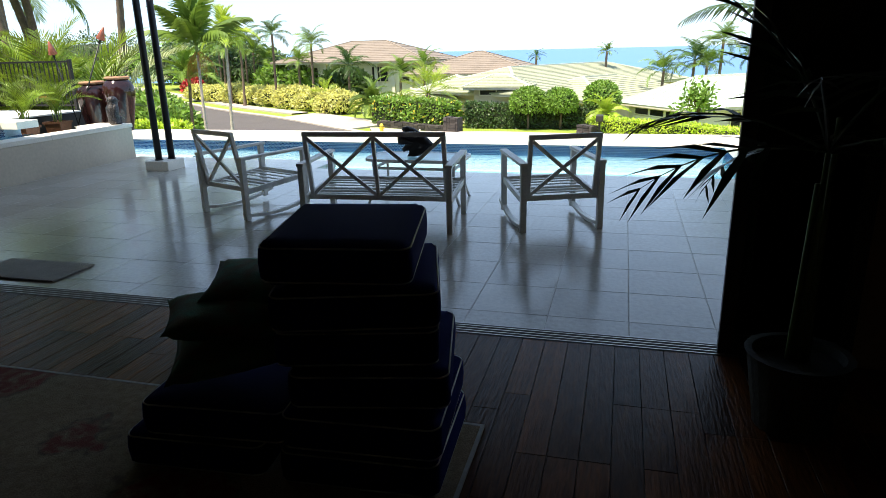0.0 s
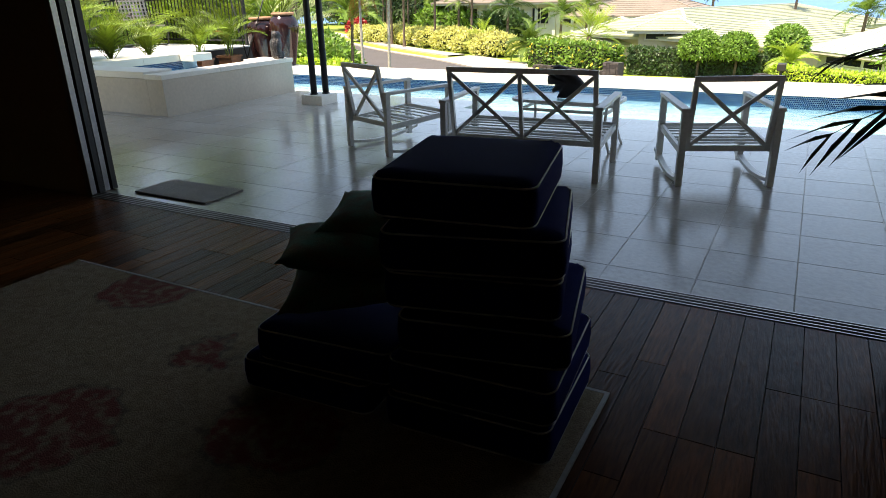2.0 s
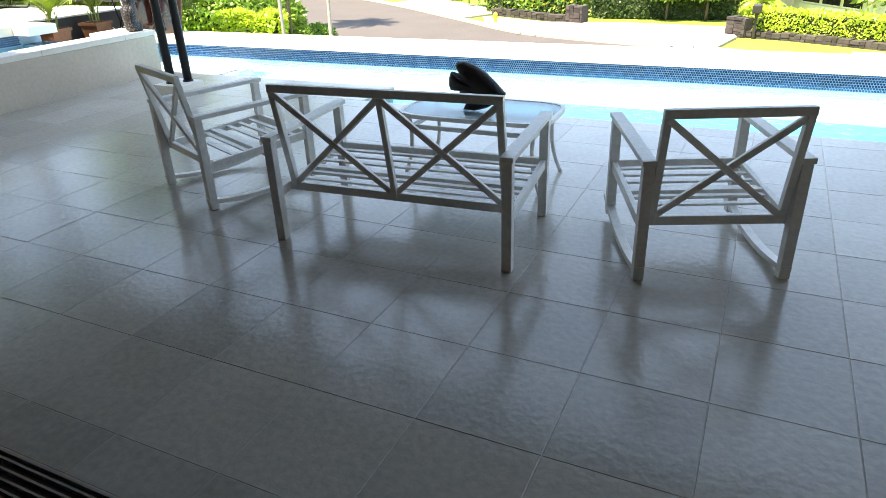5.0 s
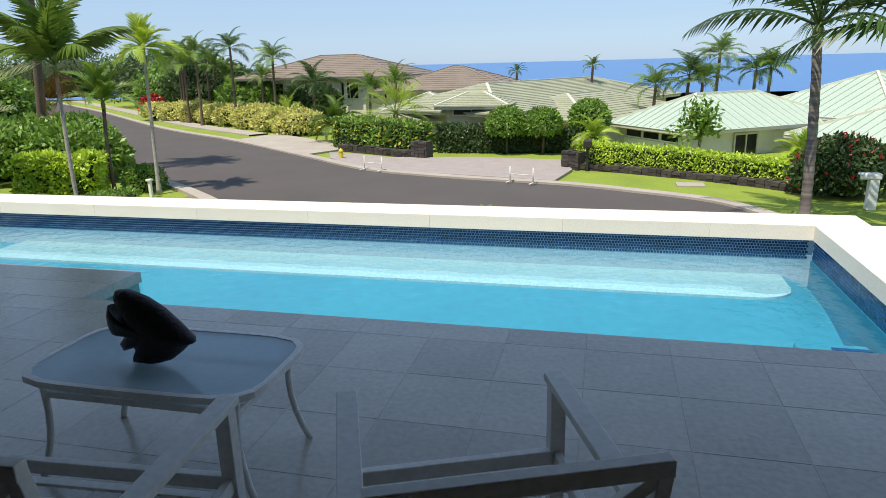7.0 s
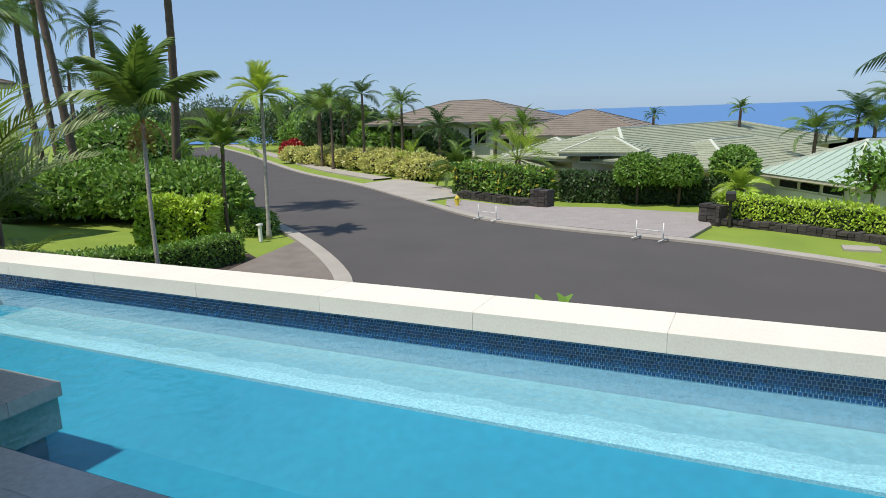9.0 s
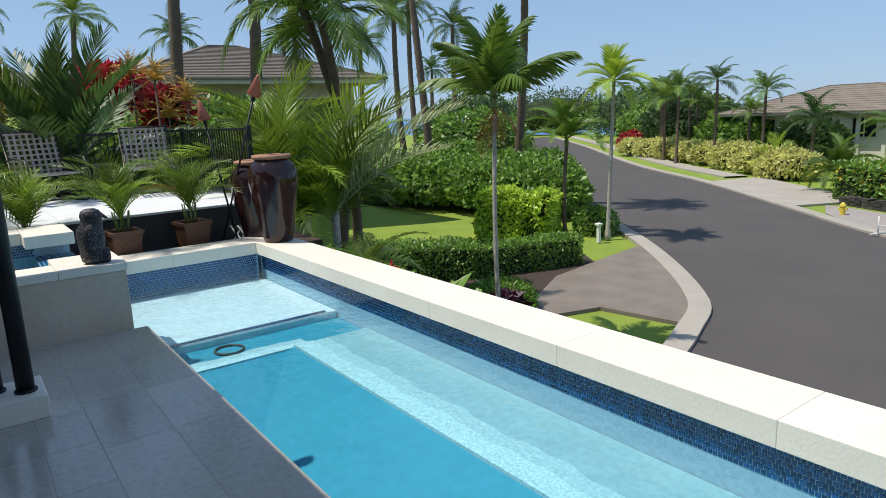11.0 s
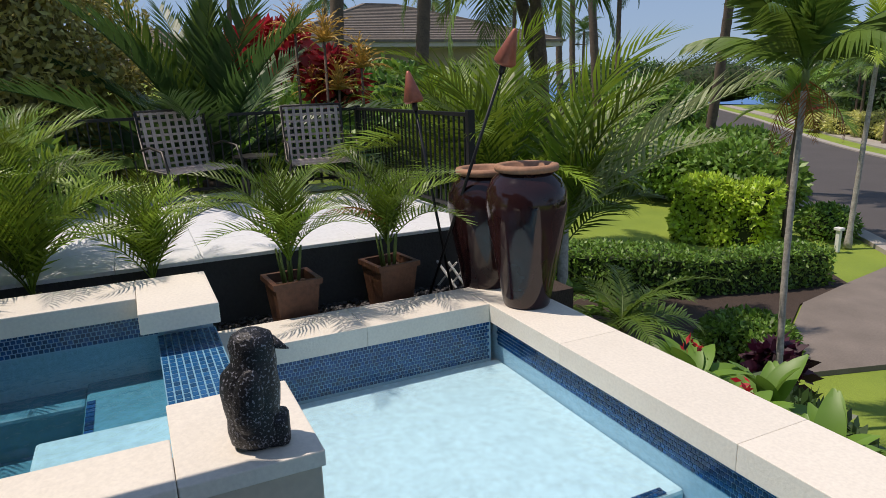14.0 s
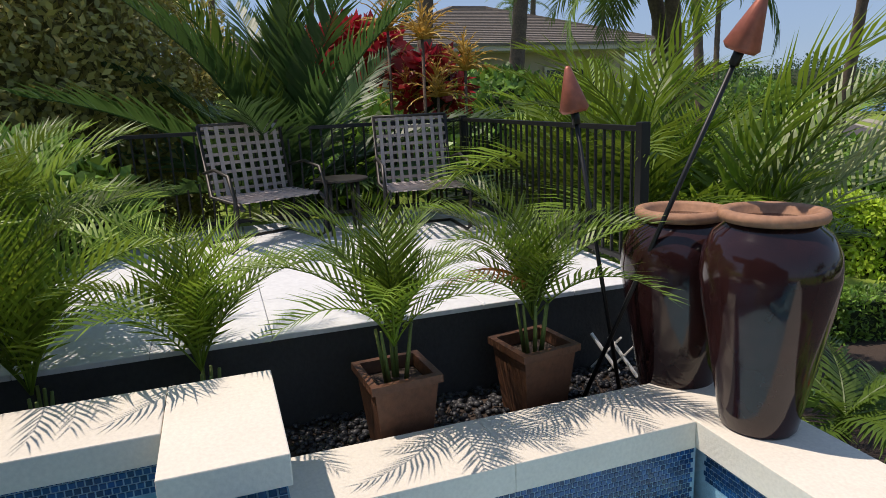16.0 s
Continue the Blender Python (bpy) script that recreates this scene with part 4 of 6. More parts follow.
    bm, pipes = rounded_pad(w, d, h, 0.008, seed)
    part("pad", bm, M["navy"], e, smooth=True)
    for p in pipes:
        tube("piping", p, 0.0032, M["piping"], e, 6)
    return e


STACK = ((0.645, 2.865, 0.082, 3, 0.585), (0.655, 2.855, 0.237, 5, 0.57), (0.645, 2.905, 0.392, 12, 0.56), (0.60, 2.895, 0.546, 15, 0.555), (0.615, 2.85, 0.700, 16, 0.555), (0.575, 2.862, 0.856, 11, 0.50))
for k, (x, y, z, rz, w) in enumerate(STACK):
    cushion(w, 0.575, 0.138, pose(x, y, z, 0.8 * (k % 3) - 0.8, 0.7 * (k % 2), rz), k)
for k, (x, y, z, rz) in enumerate(((0.0, 2.84, 0.082, 4), (0.10, 2.83, 0.238, 5))):
    cushion(0.56, 0.575, 0.138, pose(x, y, z, 0, 0, rz), 20 + k)


def throw_pillow(m, seed):
    rnd = random.Random(seed)
    bm = bmesh.new()
    n = 14
    vs = {}
    for s in (1, -1):
        for i in range(n + 1):
            for j in range(n + 1):
                u, v = i / n * 2 - 1, j / n * 2 - 1
                pinch = 1 - 0.10 * (1 - abs(u)) * abs(v) ** 2 - 0.0
                hgt = 0.075 * (max(0, 1 - u * u) * max(0, 1 - v * v)) ** 0.45
                if s == -1 and (i in (0, n) or j in (0, n)):
                    vs[s, i, j] = vs[1, i, j]
                else:
                    vs[s, i, j] = bm.verts.new((u * 0.26 * (1 - 0.08 * (1 - v * v)), v * 0.23 * (1 - 0.08 * (1 - u * u)), s * hgt + rnd.uniform(-0.002, 0.002)))
    for s in (1, -1):
        for i in range(n):
            for j in range(n):
                q = [vs[s, i, j], vs[s, i + 1, j], vs[s, i + 1, j + 1], vs[s, i, j + 1]]
                bm.faces.new(q if s > 0 else q[::-1])
    ob = part("throw_pillow", bm, M["floral"], smooth=True)
    ob.matrix_basis = m
    return tagged(ob, "dark green tropical floral throw pillow tucked in the stack", "pillow", "throw pillows")


throw_pillow(pose(0.085, 2.84, 0.43, 4, -7, 30), 1)
throw_pillow(pose(0.085, 2.84, 0.54, -3, 6, 34), 2)
throw_pillow(pose(0.15, 3.02, 0.60, 4, 6, 20), 3)

rug = tagged(part("rug", box(bmesh.new(), -2.11, 0.995, -1.6, 3.10, 0.001, 0.013, 0.004), M["rug"]), "worn beige and red patterned area rug", "rug")
for nm, b in (("a", (-2.11, 0.995, 3.10, 3.115)), ("b", (0.995, 1.01, -1.6, 3.115))):
    boxed("binding", b[0], b[1], b[2], b[3], 0.001, 0.013, M["piping"], rug)

chair = thing("side_chair", pose(-1.75, 1.45, 0.014, 0, 0, 30), "dark wooden side chair standing on the rug", "chair")
boxed("seat", -0.22, 0.22, -0.22, 0.22, 0.43, 0.47, M["wood"], chair, 0.01)
for sx in (-1, 1):
    for sy in (-1, 1):
        tube("leg", [(sx * 0.19, sy * 0.19, 0.43), (sx * 0.20, sy * 0.20, 0.2), (sx * 0.24, sy * 0.24, 0.0)], [0.024, 0.02, 0.014], M["wood"], chair, 8)
boxed("backrest", -0.2, 0.2, -0.23, -0.20, 0.6, 0.9, M["wood"], chair, 0.008)
for sx in (-1, 1):
    part("back_post", bar(bmesh.new(), (sx * 0.19, -0.215, 0.46), (sx * 0.19, -0.215, 0.9), 0.03, 0.028), M["wood"], chair)

# ---- urns, owl, pots, torches ----
def urn(m, scale, label):
    e = thing("urn", m, label, "urn", "glazed urns")
    prof = [(0.155, 0.0), (0.165, 0.015), (0.185, 0.12), (0.225, 0.35), (0.268, 0.58), (0.285, 0.72), (0.275, 0.82), (0.235, 0.90), (0.19, 0.935), (0.185, 0.95)]
    part("body", lathe(bmesh.new(), [(r * scale, z * scale) for r, z in prof], 40), M["urn"], e, smooth=True)
    rim = [(0.185, 0.945), (0.215, 0.955), (0.222, 0.975), (0.215, 0.995), (0.185, 1.0), (0.165, 0.985), (0.16, 0.90), (0.02, 0.88)]
    part("rim", lathe(bmesh.new(), [(r * scale, z * scale) for r, z in rim], 40), M["urn_rim"], e, "unglazed pale clay rim", smooth=True)
    return e


urn(pose(-7.60, 11.385, CZ), 0.99, "tall glazed dark brown urn with pale drips on the coping")
urn(pose(-8.19, 11.40, 0.03), 1.05, "tall glazed dark brown urn beside the pebble bed")


def owl():
    bm = bmesh.new()
    lathe(bm, [(0.05, 0.0), (0.078, 0.02), (0.085, 0.06), (0.083, 0.10), (0.09, 0.14), (0.095, 0.19), (0.088, 0.24), (0.068, 0.275), (0.066, 0.30), (0.070, 0.33), (0.058, 0.36), (0.03, 0.375)], 28)
    for v in bm.verts:
        if v.co.z > 0.26:
            v.co.x += 0.012
        v.co.y *= 0.82
        if 0.1 < v.co.z < 0.27 and v.co.x > 0:
            v.co.x *= 0.88
    r = bmesh.ops.create_cone(bm, cap_ends=True, segments=10, radius1=0.022, radius2=0.002, depth=0.06)
    bmesh.ops.transform(bm, matrix=pose(0.092, 0, 0.315, 0, 120, 0), verts=r["verts"])
    for s in (-1, 1):
        r = bmesh.ops.create_uvsphere(bm, u_segments=14, v_segments=8, radius=0.05)
        bmesh.ops.transform(bm, matrix=pose(-0.01, s * 0.062, 0.17, 0, 8, 0) @ Matrix.Diagonal((0.95, 0.5, 2.1, 1)), verts=r["verts"])
    box(bm, 0.02, 0.10, -0.05, 0.05, 0.0, 0.10, 0.02)
    ob = part("owl_statue", bm, M["owl"], smooth=True)
    ob.matrix_basis = pose(-5.935, 9.25, SZ, 0, 0, 78) @ Matrix.Diagonal((1.1, 1.1, 1.1, 1))
    return tagged(ob, "black speckled owl statue on the spa wall", "statue")


owl()

# pebble bed
def pebbles(name, x0, x1, y0, y1, z, count, size, label):
    rnd = np.random.RandomState(3)
    ico = [(0, 0, 1), (0.89, 0, 0.45), (0.28, 0.85, 0.45), (-0.72, 0.53, 0.45), (-0.72, -0.53, 0.45), (0.28, -0.85, 0.45), (0.72, 0.53, -0.45), (-0.28, 0.85, -0.45), (-0.89, 0, -0.45), (-0.28, -0.85, -0.45), (0.72, -0.53, -0.45), (0, 0, -1)]
    tri = [(0, 1, 2), (0, 2, 3), (0, 3, 4), (0, 4, 5), (0, 5, 1), (1, 6, 2), (2, 7, 3), (3, 8, 4), (4, 9, 5), (5, 10, 1), (2, 6, 7), (3, 7, 8), (4, 8, 9), (5, 9, 10), (1, 10, 6)]
    ico = np.array(ico)
    verts, faces = [], []
    for _ in range(count):
        s = size * rnd.uniform(0.6, 1.3)
        a = rnd.uniform(0, 6.28)
        p = ico * np.array([s, s * 0.75, s * 0.55])
        p = p @ np.array([[math.cos(a), math.sin(a), 0], [-math.sin(a), math.cos(a), 0], [0, 0, 1]])
        k = len(verts)
        verts += (p + np.array([rnd.uniform(x0, x1), rnd.uniform(y0, y1), z + rnd.uniform(0, size * 0.5)])).tolist()
        faces += [(a_ + k, b_ + k, c_ + k) for a_, b_, c_ in tri]
    return tagged(raw(name, verts, faces, M["pebble"], smooth=True), label, "pebbles", "", "stuff")


structure(boxed("planter_bed", -8.95, PW - 0.432, 9.33, 12.2, -0.3, 0.0, M["soil"]), "dark soil strip behind the pool coping", "planting bed")
structure(boxed("planter_bed_spa", -8.95, SX0 - 0.014, 6.0, 9.328, -0.3, 0.0, M["soil"]), "dark soil strip behind the spa", "planting bed")
pebbles("pebbles", -8.78, PW - 0.44, 9.34, 11.6, 0.01, 1500, 0.022, "small dark river pebbles behind the coping")


# ---- foliage builders ----
def frond_mesh(name, length, n, leaf, width, droop, rise, material, fold=0.25, stalk=0.12, seed=0, thick=0.012):
    """A feather frond from the origin along +x: rachis and one tapered leaflet each side at every step."""
    rnd = random.Random(seed)
    verts, faces = [], []
    pts, tang = [], []
    p = Vector((0, 0, 0))
    steps = n
    for i in range(steps + 1):
        s = i / steps
        a = radians(rise - droop * s ** 1.3)
        d = Vector((math.cos(a), 0.02 * math.sin(7 * s + seed), math.sin(a))).normalized()
        pts.append(p.copy())
        tang.append(d)
        p = p + d * (length / steps)
    k4 = max(1, steps // 8)
    idx = list(range(0, steps + 1, k4))
    rv, rf = tube_verts([pts[i] for i in idx], [thick * (1 - 0.85 * i / steps) for i in idx], 4, False)
    verts += rv
    faces += rf
    for i in range(int(steps * stalk), steps + 1):
        s = i / steps
        prof = min(1.0, (s - stalk) / 0.18 + 0.45) * (1.0 - 0.65 * max(0.0, (s - 0.45) / 0.55) ** 1.4)
        for sd in (-1, 1):
            ln = leaf * prof * rnd.uniform(0.86, 1.08)
            phi = radians(64 - 40 * s + rnd.uniform(-6, 6))
            t = tang[i]
            side = Vector((0, sd, 0))
            upv = t.cross(side) * sd
            upv = Vector((0, 0, 1)) - t * t.z
            upv.normalize()
            d = (t * math.cos(phi) + side * math.sin(phi) + upv * (fold + rnd.uniform(-0.12, 0.12))).normalized()
            w = t * (width * (0.6 + 0.4 * prof))
            a = pts[i]
            mid = a + d * ln * 0.45
            tip = a + d * ln + Vector((0, 0, -0.16 * ln))
            b = len(verts)
            verts += [a - w * 0.3, a + w * 0.3, mid + w * 0.5, tip, mid - w * 0.5]
            faces += [(b, b + 1, b + 2, b + 4), (b + 4, b + 2, b + 3)]
    me = bpy.data.meshes.new(name)
    me.from_pydata([tuple(v) for v in verts], [], faces)
    me.materials.append(material)
    return me


def crown(e, meshes, count, at, tilt=(75, -35), seed=0, size=(0.85, 1.1), name="frond", spin=0.0):
    """Fronds round a growing point; the inner ones stand, the outer ones hang."""
    rnd = random.Random(seed)
    for k in range(count):
        s = k / max(1, count - 1)
        o = new(name, meshes[rnd.randrange(len(meshes))])
        o.parent = e
        el = tilt[0] + (tilt[1] - tilt[0]) * s ** 0.85 + rnd.uniform(-8, 8)
        sc = rnd.uniform(*size)
        az = spin + 137.5 * k + rnd.uniform(-14, 14)
        o.matrix_basis = Matrix.Translation(at) @ Euler((radians(rnd.uniform(-25, 25)), radians(-el), radians(az)), "XYZ").to_matrix().to_4x4() @ Matrix.Diagonal((sc, sc, sc, 1))


F = {}
F["coco"] = [frond_mesh("coco_frond", 2.1, 40, 0.62, 0.062, 85, 22, M["palm"], 0.0, 0.15, s, 0.02) for s in range(3)]
F["coco_dark"] = [frond_mesh("dark_frond", 2.1, 40, 0.62, 0.062, 90, 20, M["palm_dark"], -0.1, 0.15, s + 5, 0.02) for s in range(3)]
F["near"] = [frond_mesh("near_frond", 1.7, 54, 0.52, 0.060, 85, 28, M["palm"], 0.3, 0.12, s + 9, 0.016) for s in range(3)]
F["near_b"] = [frond_mesh("bright_frond", 1.1, 30, 0.42, 0.055, 70, 20, M["palm_yellow"], 0.35, 0.12, s + 12, 0.014) for s in range(2)]
F["areca"] = [frond_mesh("areca_frond", 0.78, 26, 0.22, 0.019, 85, 12, M["areca"], 0.35, 0.16, s + 20, 0.006) for s in range(4)]
F["areca_big"] = [frond_mesh("areca_frond", 1.4, 32, 0.36, 0.034, 80, 12, M["areca"], 0.35, 0.2, s + 25, 0.009) for s in range(4)]
F["pale"] = [frond_mesh("pale_frond", 1.9, 30, 0.62, 0.048, 38, 8, M["glare_leaf"], 0.45, 0.12, s + 30, 0.014) for s in range(2)]
F["green_big"] = [frond_mesh("garden_frond", 1.9, 34, 0.60, 0.050, 78, 14, M["areca"], 0.15, 0.14, s + 33, 0.014) for s in range(4)]
F["stiff"] = [frond_mesh("stiff_frond", 1.75, 28, 0.46, 0.055, 66, 22, M["palm_dark"], -0.30, 0.16, s + 93, 0.022) for s in range(3)]
F["slender"] = [frond_mesh("slender_frond", 1.5, 38, 0.50, 0.070, 62, 30, M["palm"], -0.45, 0.14, s + 97, 0.018) for s in range(3)]
F["cycad"] = [frond_mesh("upright_frond", 2.3, 56, 0.62, 0.062, 34, 6, M["palm_dark"], 0.35, 0.12, s + 40, 0.02) for s in range(3)]
F["cycad_bright"] = [frond_mesh("upright_frond", 2.3, 56, 0.6, 0.058, 28, 6, M["palm"], 0.35, 0.12, s + 44, 0.02) for s in range(2)]
F["fern"] = [frond_mesh("fern_frond", 1.0, 40, 0.26, 0.030, 65, 8, M["palm"], 0.15, 0.06, s + 80, 0.010) for s in range(3)]
F["dead"] = [frond_mesh("dry_frond", 0.8, 20, 0.22, 0.02, 60, -20, M["dead"], -0.2, 0.12, 50, 0.012)]
F["fan"] = [frond_mesh("fan_frond", 1.3, 26, 0.75, 0.05, 30, 10, M["palm_yellow"], 0.15, 0.45, s + 55, 0.016) for s in range(2)]
F["dracaena"] = [frond_mesh("strap_leaf", 0.42, 5, 0.10, 0.03, 60, 20, M["leaf_orange"], 0.1, 0.0, 60, 0.016)]


def palm(name, base, top, r0, r1, kind, count, label, trunk="trunk_pale", tilt=(75, -35), size=(0.85, 1.1), seed=0, bend=0.3, group="", category="palm", dead=0, shaft=True):
    e = thing(name, Matrix.Translation(base), label, category, group)
    d = Vector(top) - Vector(base)
    side = Vector((-d.y, d.x, 0)).normalized() if abs(d.x) + abs(d.y) > 0.05 else Vector((1, 0, 0))
    n = max(8, int(d.length / 0.16)) if trunk != "stem" else 8
    n = min(n, 46)
    path, radii = [], []
    for i in range(n + 1):
        s = i / n
        path.append(d * s + side * (bend * 0.18 * math.sin(math.pi * s)) + Vector((d.x, d.y, 0)) * (s * s - s) * 0.5)
        r = r0 * (1 + 0.5 * max(0, 1 - s * 9)) + (r1 - r0) * s
        radii.append(r * (1.06 if i % 2 else 0.97))
    tube("trunk", path, radii, M[trunk], e, 10)
    if shaft:
        tube("crown_shaft", [d + Vector((0, 0, -0.02)), d + Vector((0, 0, 0.15)), d + Vector((0, 0, 0.32))], [r1 * 1.05, r1 * 1.25, r1 * 0.5], M["stem"], e, 10)
    at = d + Vector((0, 0, 0.22 if shaft else 0.0))
    crown(e, F[kind], count, at, tilt, seed, size)
    if dead:
        crown(e, F["dead"], dead, at - Vector((0, 0, 0.1)), (-10, -50), seed + 3, (0.8, 1.1), "dry_frond", 40)
    return e


def leaves(points, normals, size, rnd, flat=0.35):
    """Leaf blades at points, turned round the given normals."""
    n = len(points)
    d = rnd.normal(size=(n, 3)) + normals * 0.6
    d /= np.linalg.norm(d, axis=1, keepdims=True)
    w = np.cross(d, normals + rnd.normal(size=(n, 3)) * flat)
    w /= np.linalg.norm(w, axis=1, keepdims=True) + 1e-9
    ln = size * rnd.uniform(0.7, 1.3, size=(n, 1))
    v = np.stack([points, points + d * ln * 0.5 + w * ln * 0.24, points + d * ln, points + d * ln * 0.5 - w * ln * 0.24], axis=1).reshape(-1, 3)
    f = np.arange(4 * n).reshape(-1, 4)
    return v, f


def lump(p, seed):
    """Smooth unevenness over a set of points."""
    s = seed * 1.7
    return 0.5 * np.sin(p[:, 0] * 2.3 + s) * np.sin(p[:, 1] * 2.1 + 2 * s) + 0.35 * np.sin(p[:, 2] * 3.7 + s + p[:, 0] * 1.9) + 0.25 * np.sin(p[:, 1] * 5.1 + p[:, 0] * 4.3 + s)


def bush(name, centre, radii, count, size, material, label, seed=0, category="bush", flower=None, flowers=0, trunk=0.0, group="", rough=0.10, heart=0.76, core="core_shade"):
    """A clump of leaves on an uneven rounded form over a solid core coloured for inner shade."""
    count = int(count * 1.6)
    rnd = np.random.RandomState(seed + 11)
    c, r = np.array(centre, float), np.array(radii, float)
    u = rnd.normal(size=(count, 3))
    u /= np.linalg.norm(u, axis=1, keepdims=True)
    u[:, 2] = np.where(u[:, 2] < -0.55, -u[:, 2], u[:, 2])
    depth = rnd.uniform(0.84 if heart else 0.25, 1.03, size=(count, 1))
    p = c + u * r * depth
    p += u * (lump(p, seed) * rough * r.mean())[:, None]
    v, f = leaves(p, u, size, rnd)
    e = thing(name, pose(0, 0, 0), label, category, group)
    raw("foliage", v.tolist(), f.tolist(), material, e)
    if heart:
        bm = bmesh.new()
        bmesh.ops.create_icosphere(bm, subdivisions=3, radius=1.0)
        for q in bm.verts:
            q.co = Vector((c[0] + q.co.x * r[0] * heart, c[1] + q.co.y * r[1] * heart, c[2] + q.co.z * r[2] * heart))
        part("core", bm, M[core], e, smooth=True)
    else:
        for k in range(7):
            tip = c + u[k] * r * 0.8
            tube("branch", [(c[0] + 0.03, c[1], c[2] - r[2] * 0.5), (c + u[k] * r * 0.3).tolist(), tip.tolist()], [0.035, 0.022, 0.01], M["trunk"], e, 6)
    if flowers:
        k = rnd.choice(count, flowers)
        v, f = leaves(p[k] + u[k] * size * 0.6, u[k], size * 0.9, rnd)
        raw("blossom", v.tolist(), f.tolist(), flower, e)
    if trunk:
        tube("trunk", [(c[0], c[1], c[2] - r[2] - trunk), (c[0] + 0.04, c[1], c[2] - r[2] * 0.4)], [0.07, 0.05], M["trunk"], e, 8)
    return e


def hedge(name, pts, width, z0, z1, per_m, size, material, label, seed=0, flower=None, flowers=0, sway=0.08, category="hedge"):
    """A clipped hedge along a line: leaves over top and sides, inside a core coloured dark for shade. z1 may be a pair
    for a sloping top.
    """
    rnd = np.random.RandomState(seed + 5)
    pts = [np.array(p, float) for p in pts]
    za, zb = z1 if isinstance(z1, tuple) else (z1, z1)
    lens = [np.linalg.norm(b - a) for a, b in zip(pts, pts[1:])]
    total = sum(lens)
    n = int(total * per_m * 1.7)
    P, N = [], []
    for _ in range(n):
        s = rnd.uniform(-0.02, 1.02) * total
        q, k = s, 0
        while k < len(lens) - 1 and q > lens[k]:
            q -= lens[k]
            k += 1
        d = (pts[k + 1] - pts[k]) / lens[k]
        nr = np.array([-d[1], d[0]])
        c = pts[k] + d * q
        h = za + (zb - za) * s / total
        a = rnd.uniform(0, 2 * (h - z0) + width)
        if a < h - z0:
            off, z, nn = width / 2, z0 + a, np.array([nr[0], nr[1], 0.2])
        elif a < h - z0 + width:
            off, z, nn = a - (h - z0) - width / 2, h, np.array([0, 0, 1.0])
        else:
            off, z, nn = -width / 2, z0 + a - (h - z0) - width, np.array([-nr[0], -nr[1], 0.2])
        rr = max(0.0, (z - (h - 0.25)) / 0.25)
        if abs(nn[2]) < 0.5:
            off *= 1 - 0.18 * rr * rr
        P.append([c[0] + nr[0] * off, c[1] + nr[1] * off, z])
        N.append(nn)
    for end, inner, h in ((pts[0], pts[1], za), (pts[-1], pts[-2], zb)):
        d = (end - inner) / np.linalg.norm(end - inner)
        caps = int(per_m * 2.2 * width * (h - z0) / (2 * (h - z0) + width))
        for _ in range(caps):
            off, z = rnd.uniform(-0.48, 0.48) * width, rnd.uniform(z0, h)
            c = end + d * (0.13 - 0.5 * abs(off / width) ** 2 * 0.4)
            P.append([c[0] - d[1] * off, c[1] + d[0] * off, z])
            N.append(np.array([d[0], d[1], 0.25]))
    n = len(P)
    P, N = np.array(P), np.array(N)
    N /= np.linalg.norm(N, axis=1, keepdims=True)
    P = P + N * (lump(P, seed) * sway)[:, None] - N * rnd.uniform(0, 0.1, size=(n, 1))
    v, f = leaves(P, N, size, rnd)
    e = thing(name, pose(0, 0, 0), label, category)
    raw("foliage", v.tolist(), f.tolist(), material, e)
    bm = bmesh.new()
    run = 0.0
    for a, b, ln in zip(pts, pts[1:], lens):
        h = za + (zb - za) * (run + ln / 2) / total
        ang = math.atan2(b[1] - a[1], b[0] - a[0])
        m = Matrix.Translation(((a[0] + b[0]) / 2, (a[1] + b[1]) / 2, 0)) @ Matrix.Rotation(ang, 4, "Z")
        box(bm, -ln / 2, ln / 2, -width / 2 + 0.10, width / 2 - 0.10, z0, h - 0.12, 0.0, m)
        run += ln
    part("core", bm, M["core_shade"], e)
    if flowers:
        k = rnd.choice(n, flowers)
        v, f = leaves(P[k] + N[k] * size * 0.5, N[k], size * 1.0, rnd)
        raw("blossom", v.tolist(), f.tolist(), flower, e)
    return e


# ---- potted palms and planting by the deck ----
def pot_palm(x, y, seed, n, label, kind="areca", size=(0.75, 1.25)):
    pot = thing("planter_pot", pose(x, y, 0.012, 0, 0, 4 * (seed % 3)), "square rusty brown clay pot on dark pebbles", "pot", "square pots")
    bm = bmesh.new()
    vs = []
    for s, z in ((0.118, 0), (0.155, 0.36), (0.174, 0.362), (0.174, 0.40), (0.140, 0.40), (0.136, 0.34)):
        vs.append([bm.verts.new((sx * s, sy * s, z)) for sx, sy in ((-1, -1), (1, -1), (1, 1), (-1, 1))])
    for a, b in zip(vs, vs[1:]):
        for k in range(4):
            bm.faces.new((a[k], a[(k + 1) % 4], b[(k + 1) % 4], b[k]))
    bm.faces.new(vs[0][::-1])
    part("body", bm, M["pot"], pot)
    boxed("soil", -0.135, 0.135, -0.135, 0.135, 0.30, 0.335, M["soil"], pot)
    e = thing("potted_palm", pose(x, y, 0.347), label, "palm", "potted palms")
    rnd = random.Random(seed)
    for k in range(6):
        a = rnd.uniform(0, 6.28)
        tube("stem", [(0.05 * math.cos(a), 0.05 * math.sin(a), 0.0), (0.09 * math.cos(a), 0.09 * math.sin(a), 0.28)], [0.012, 0.007], M["stem"], e, 6)
    crown(e, F[kind], n, Vector((0, 0, 0.18)), (90, 44), seed, size)
    if seed == 2:
        crown(e, F["dead"], 1, Vector((0, 0, 0.34)), (62, 50), 8, (0.75, 0.85), "dry_frond", 318)
    return e


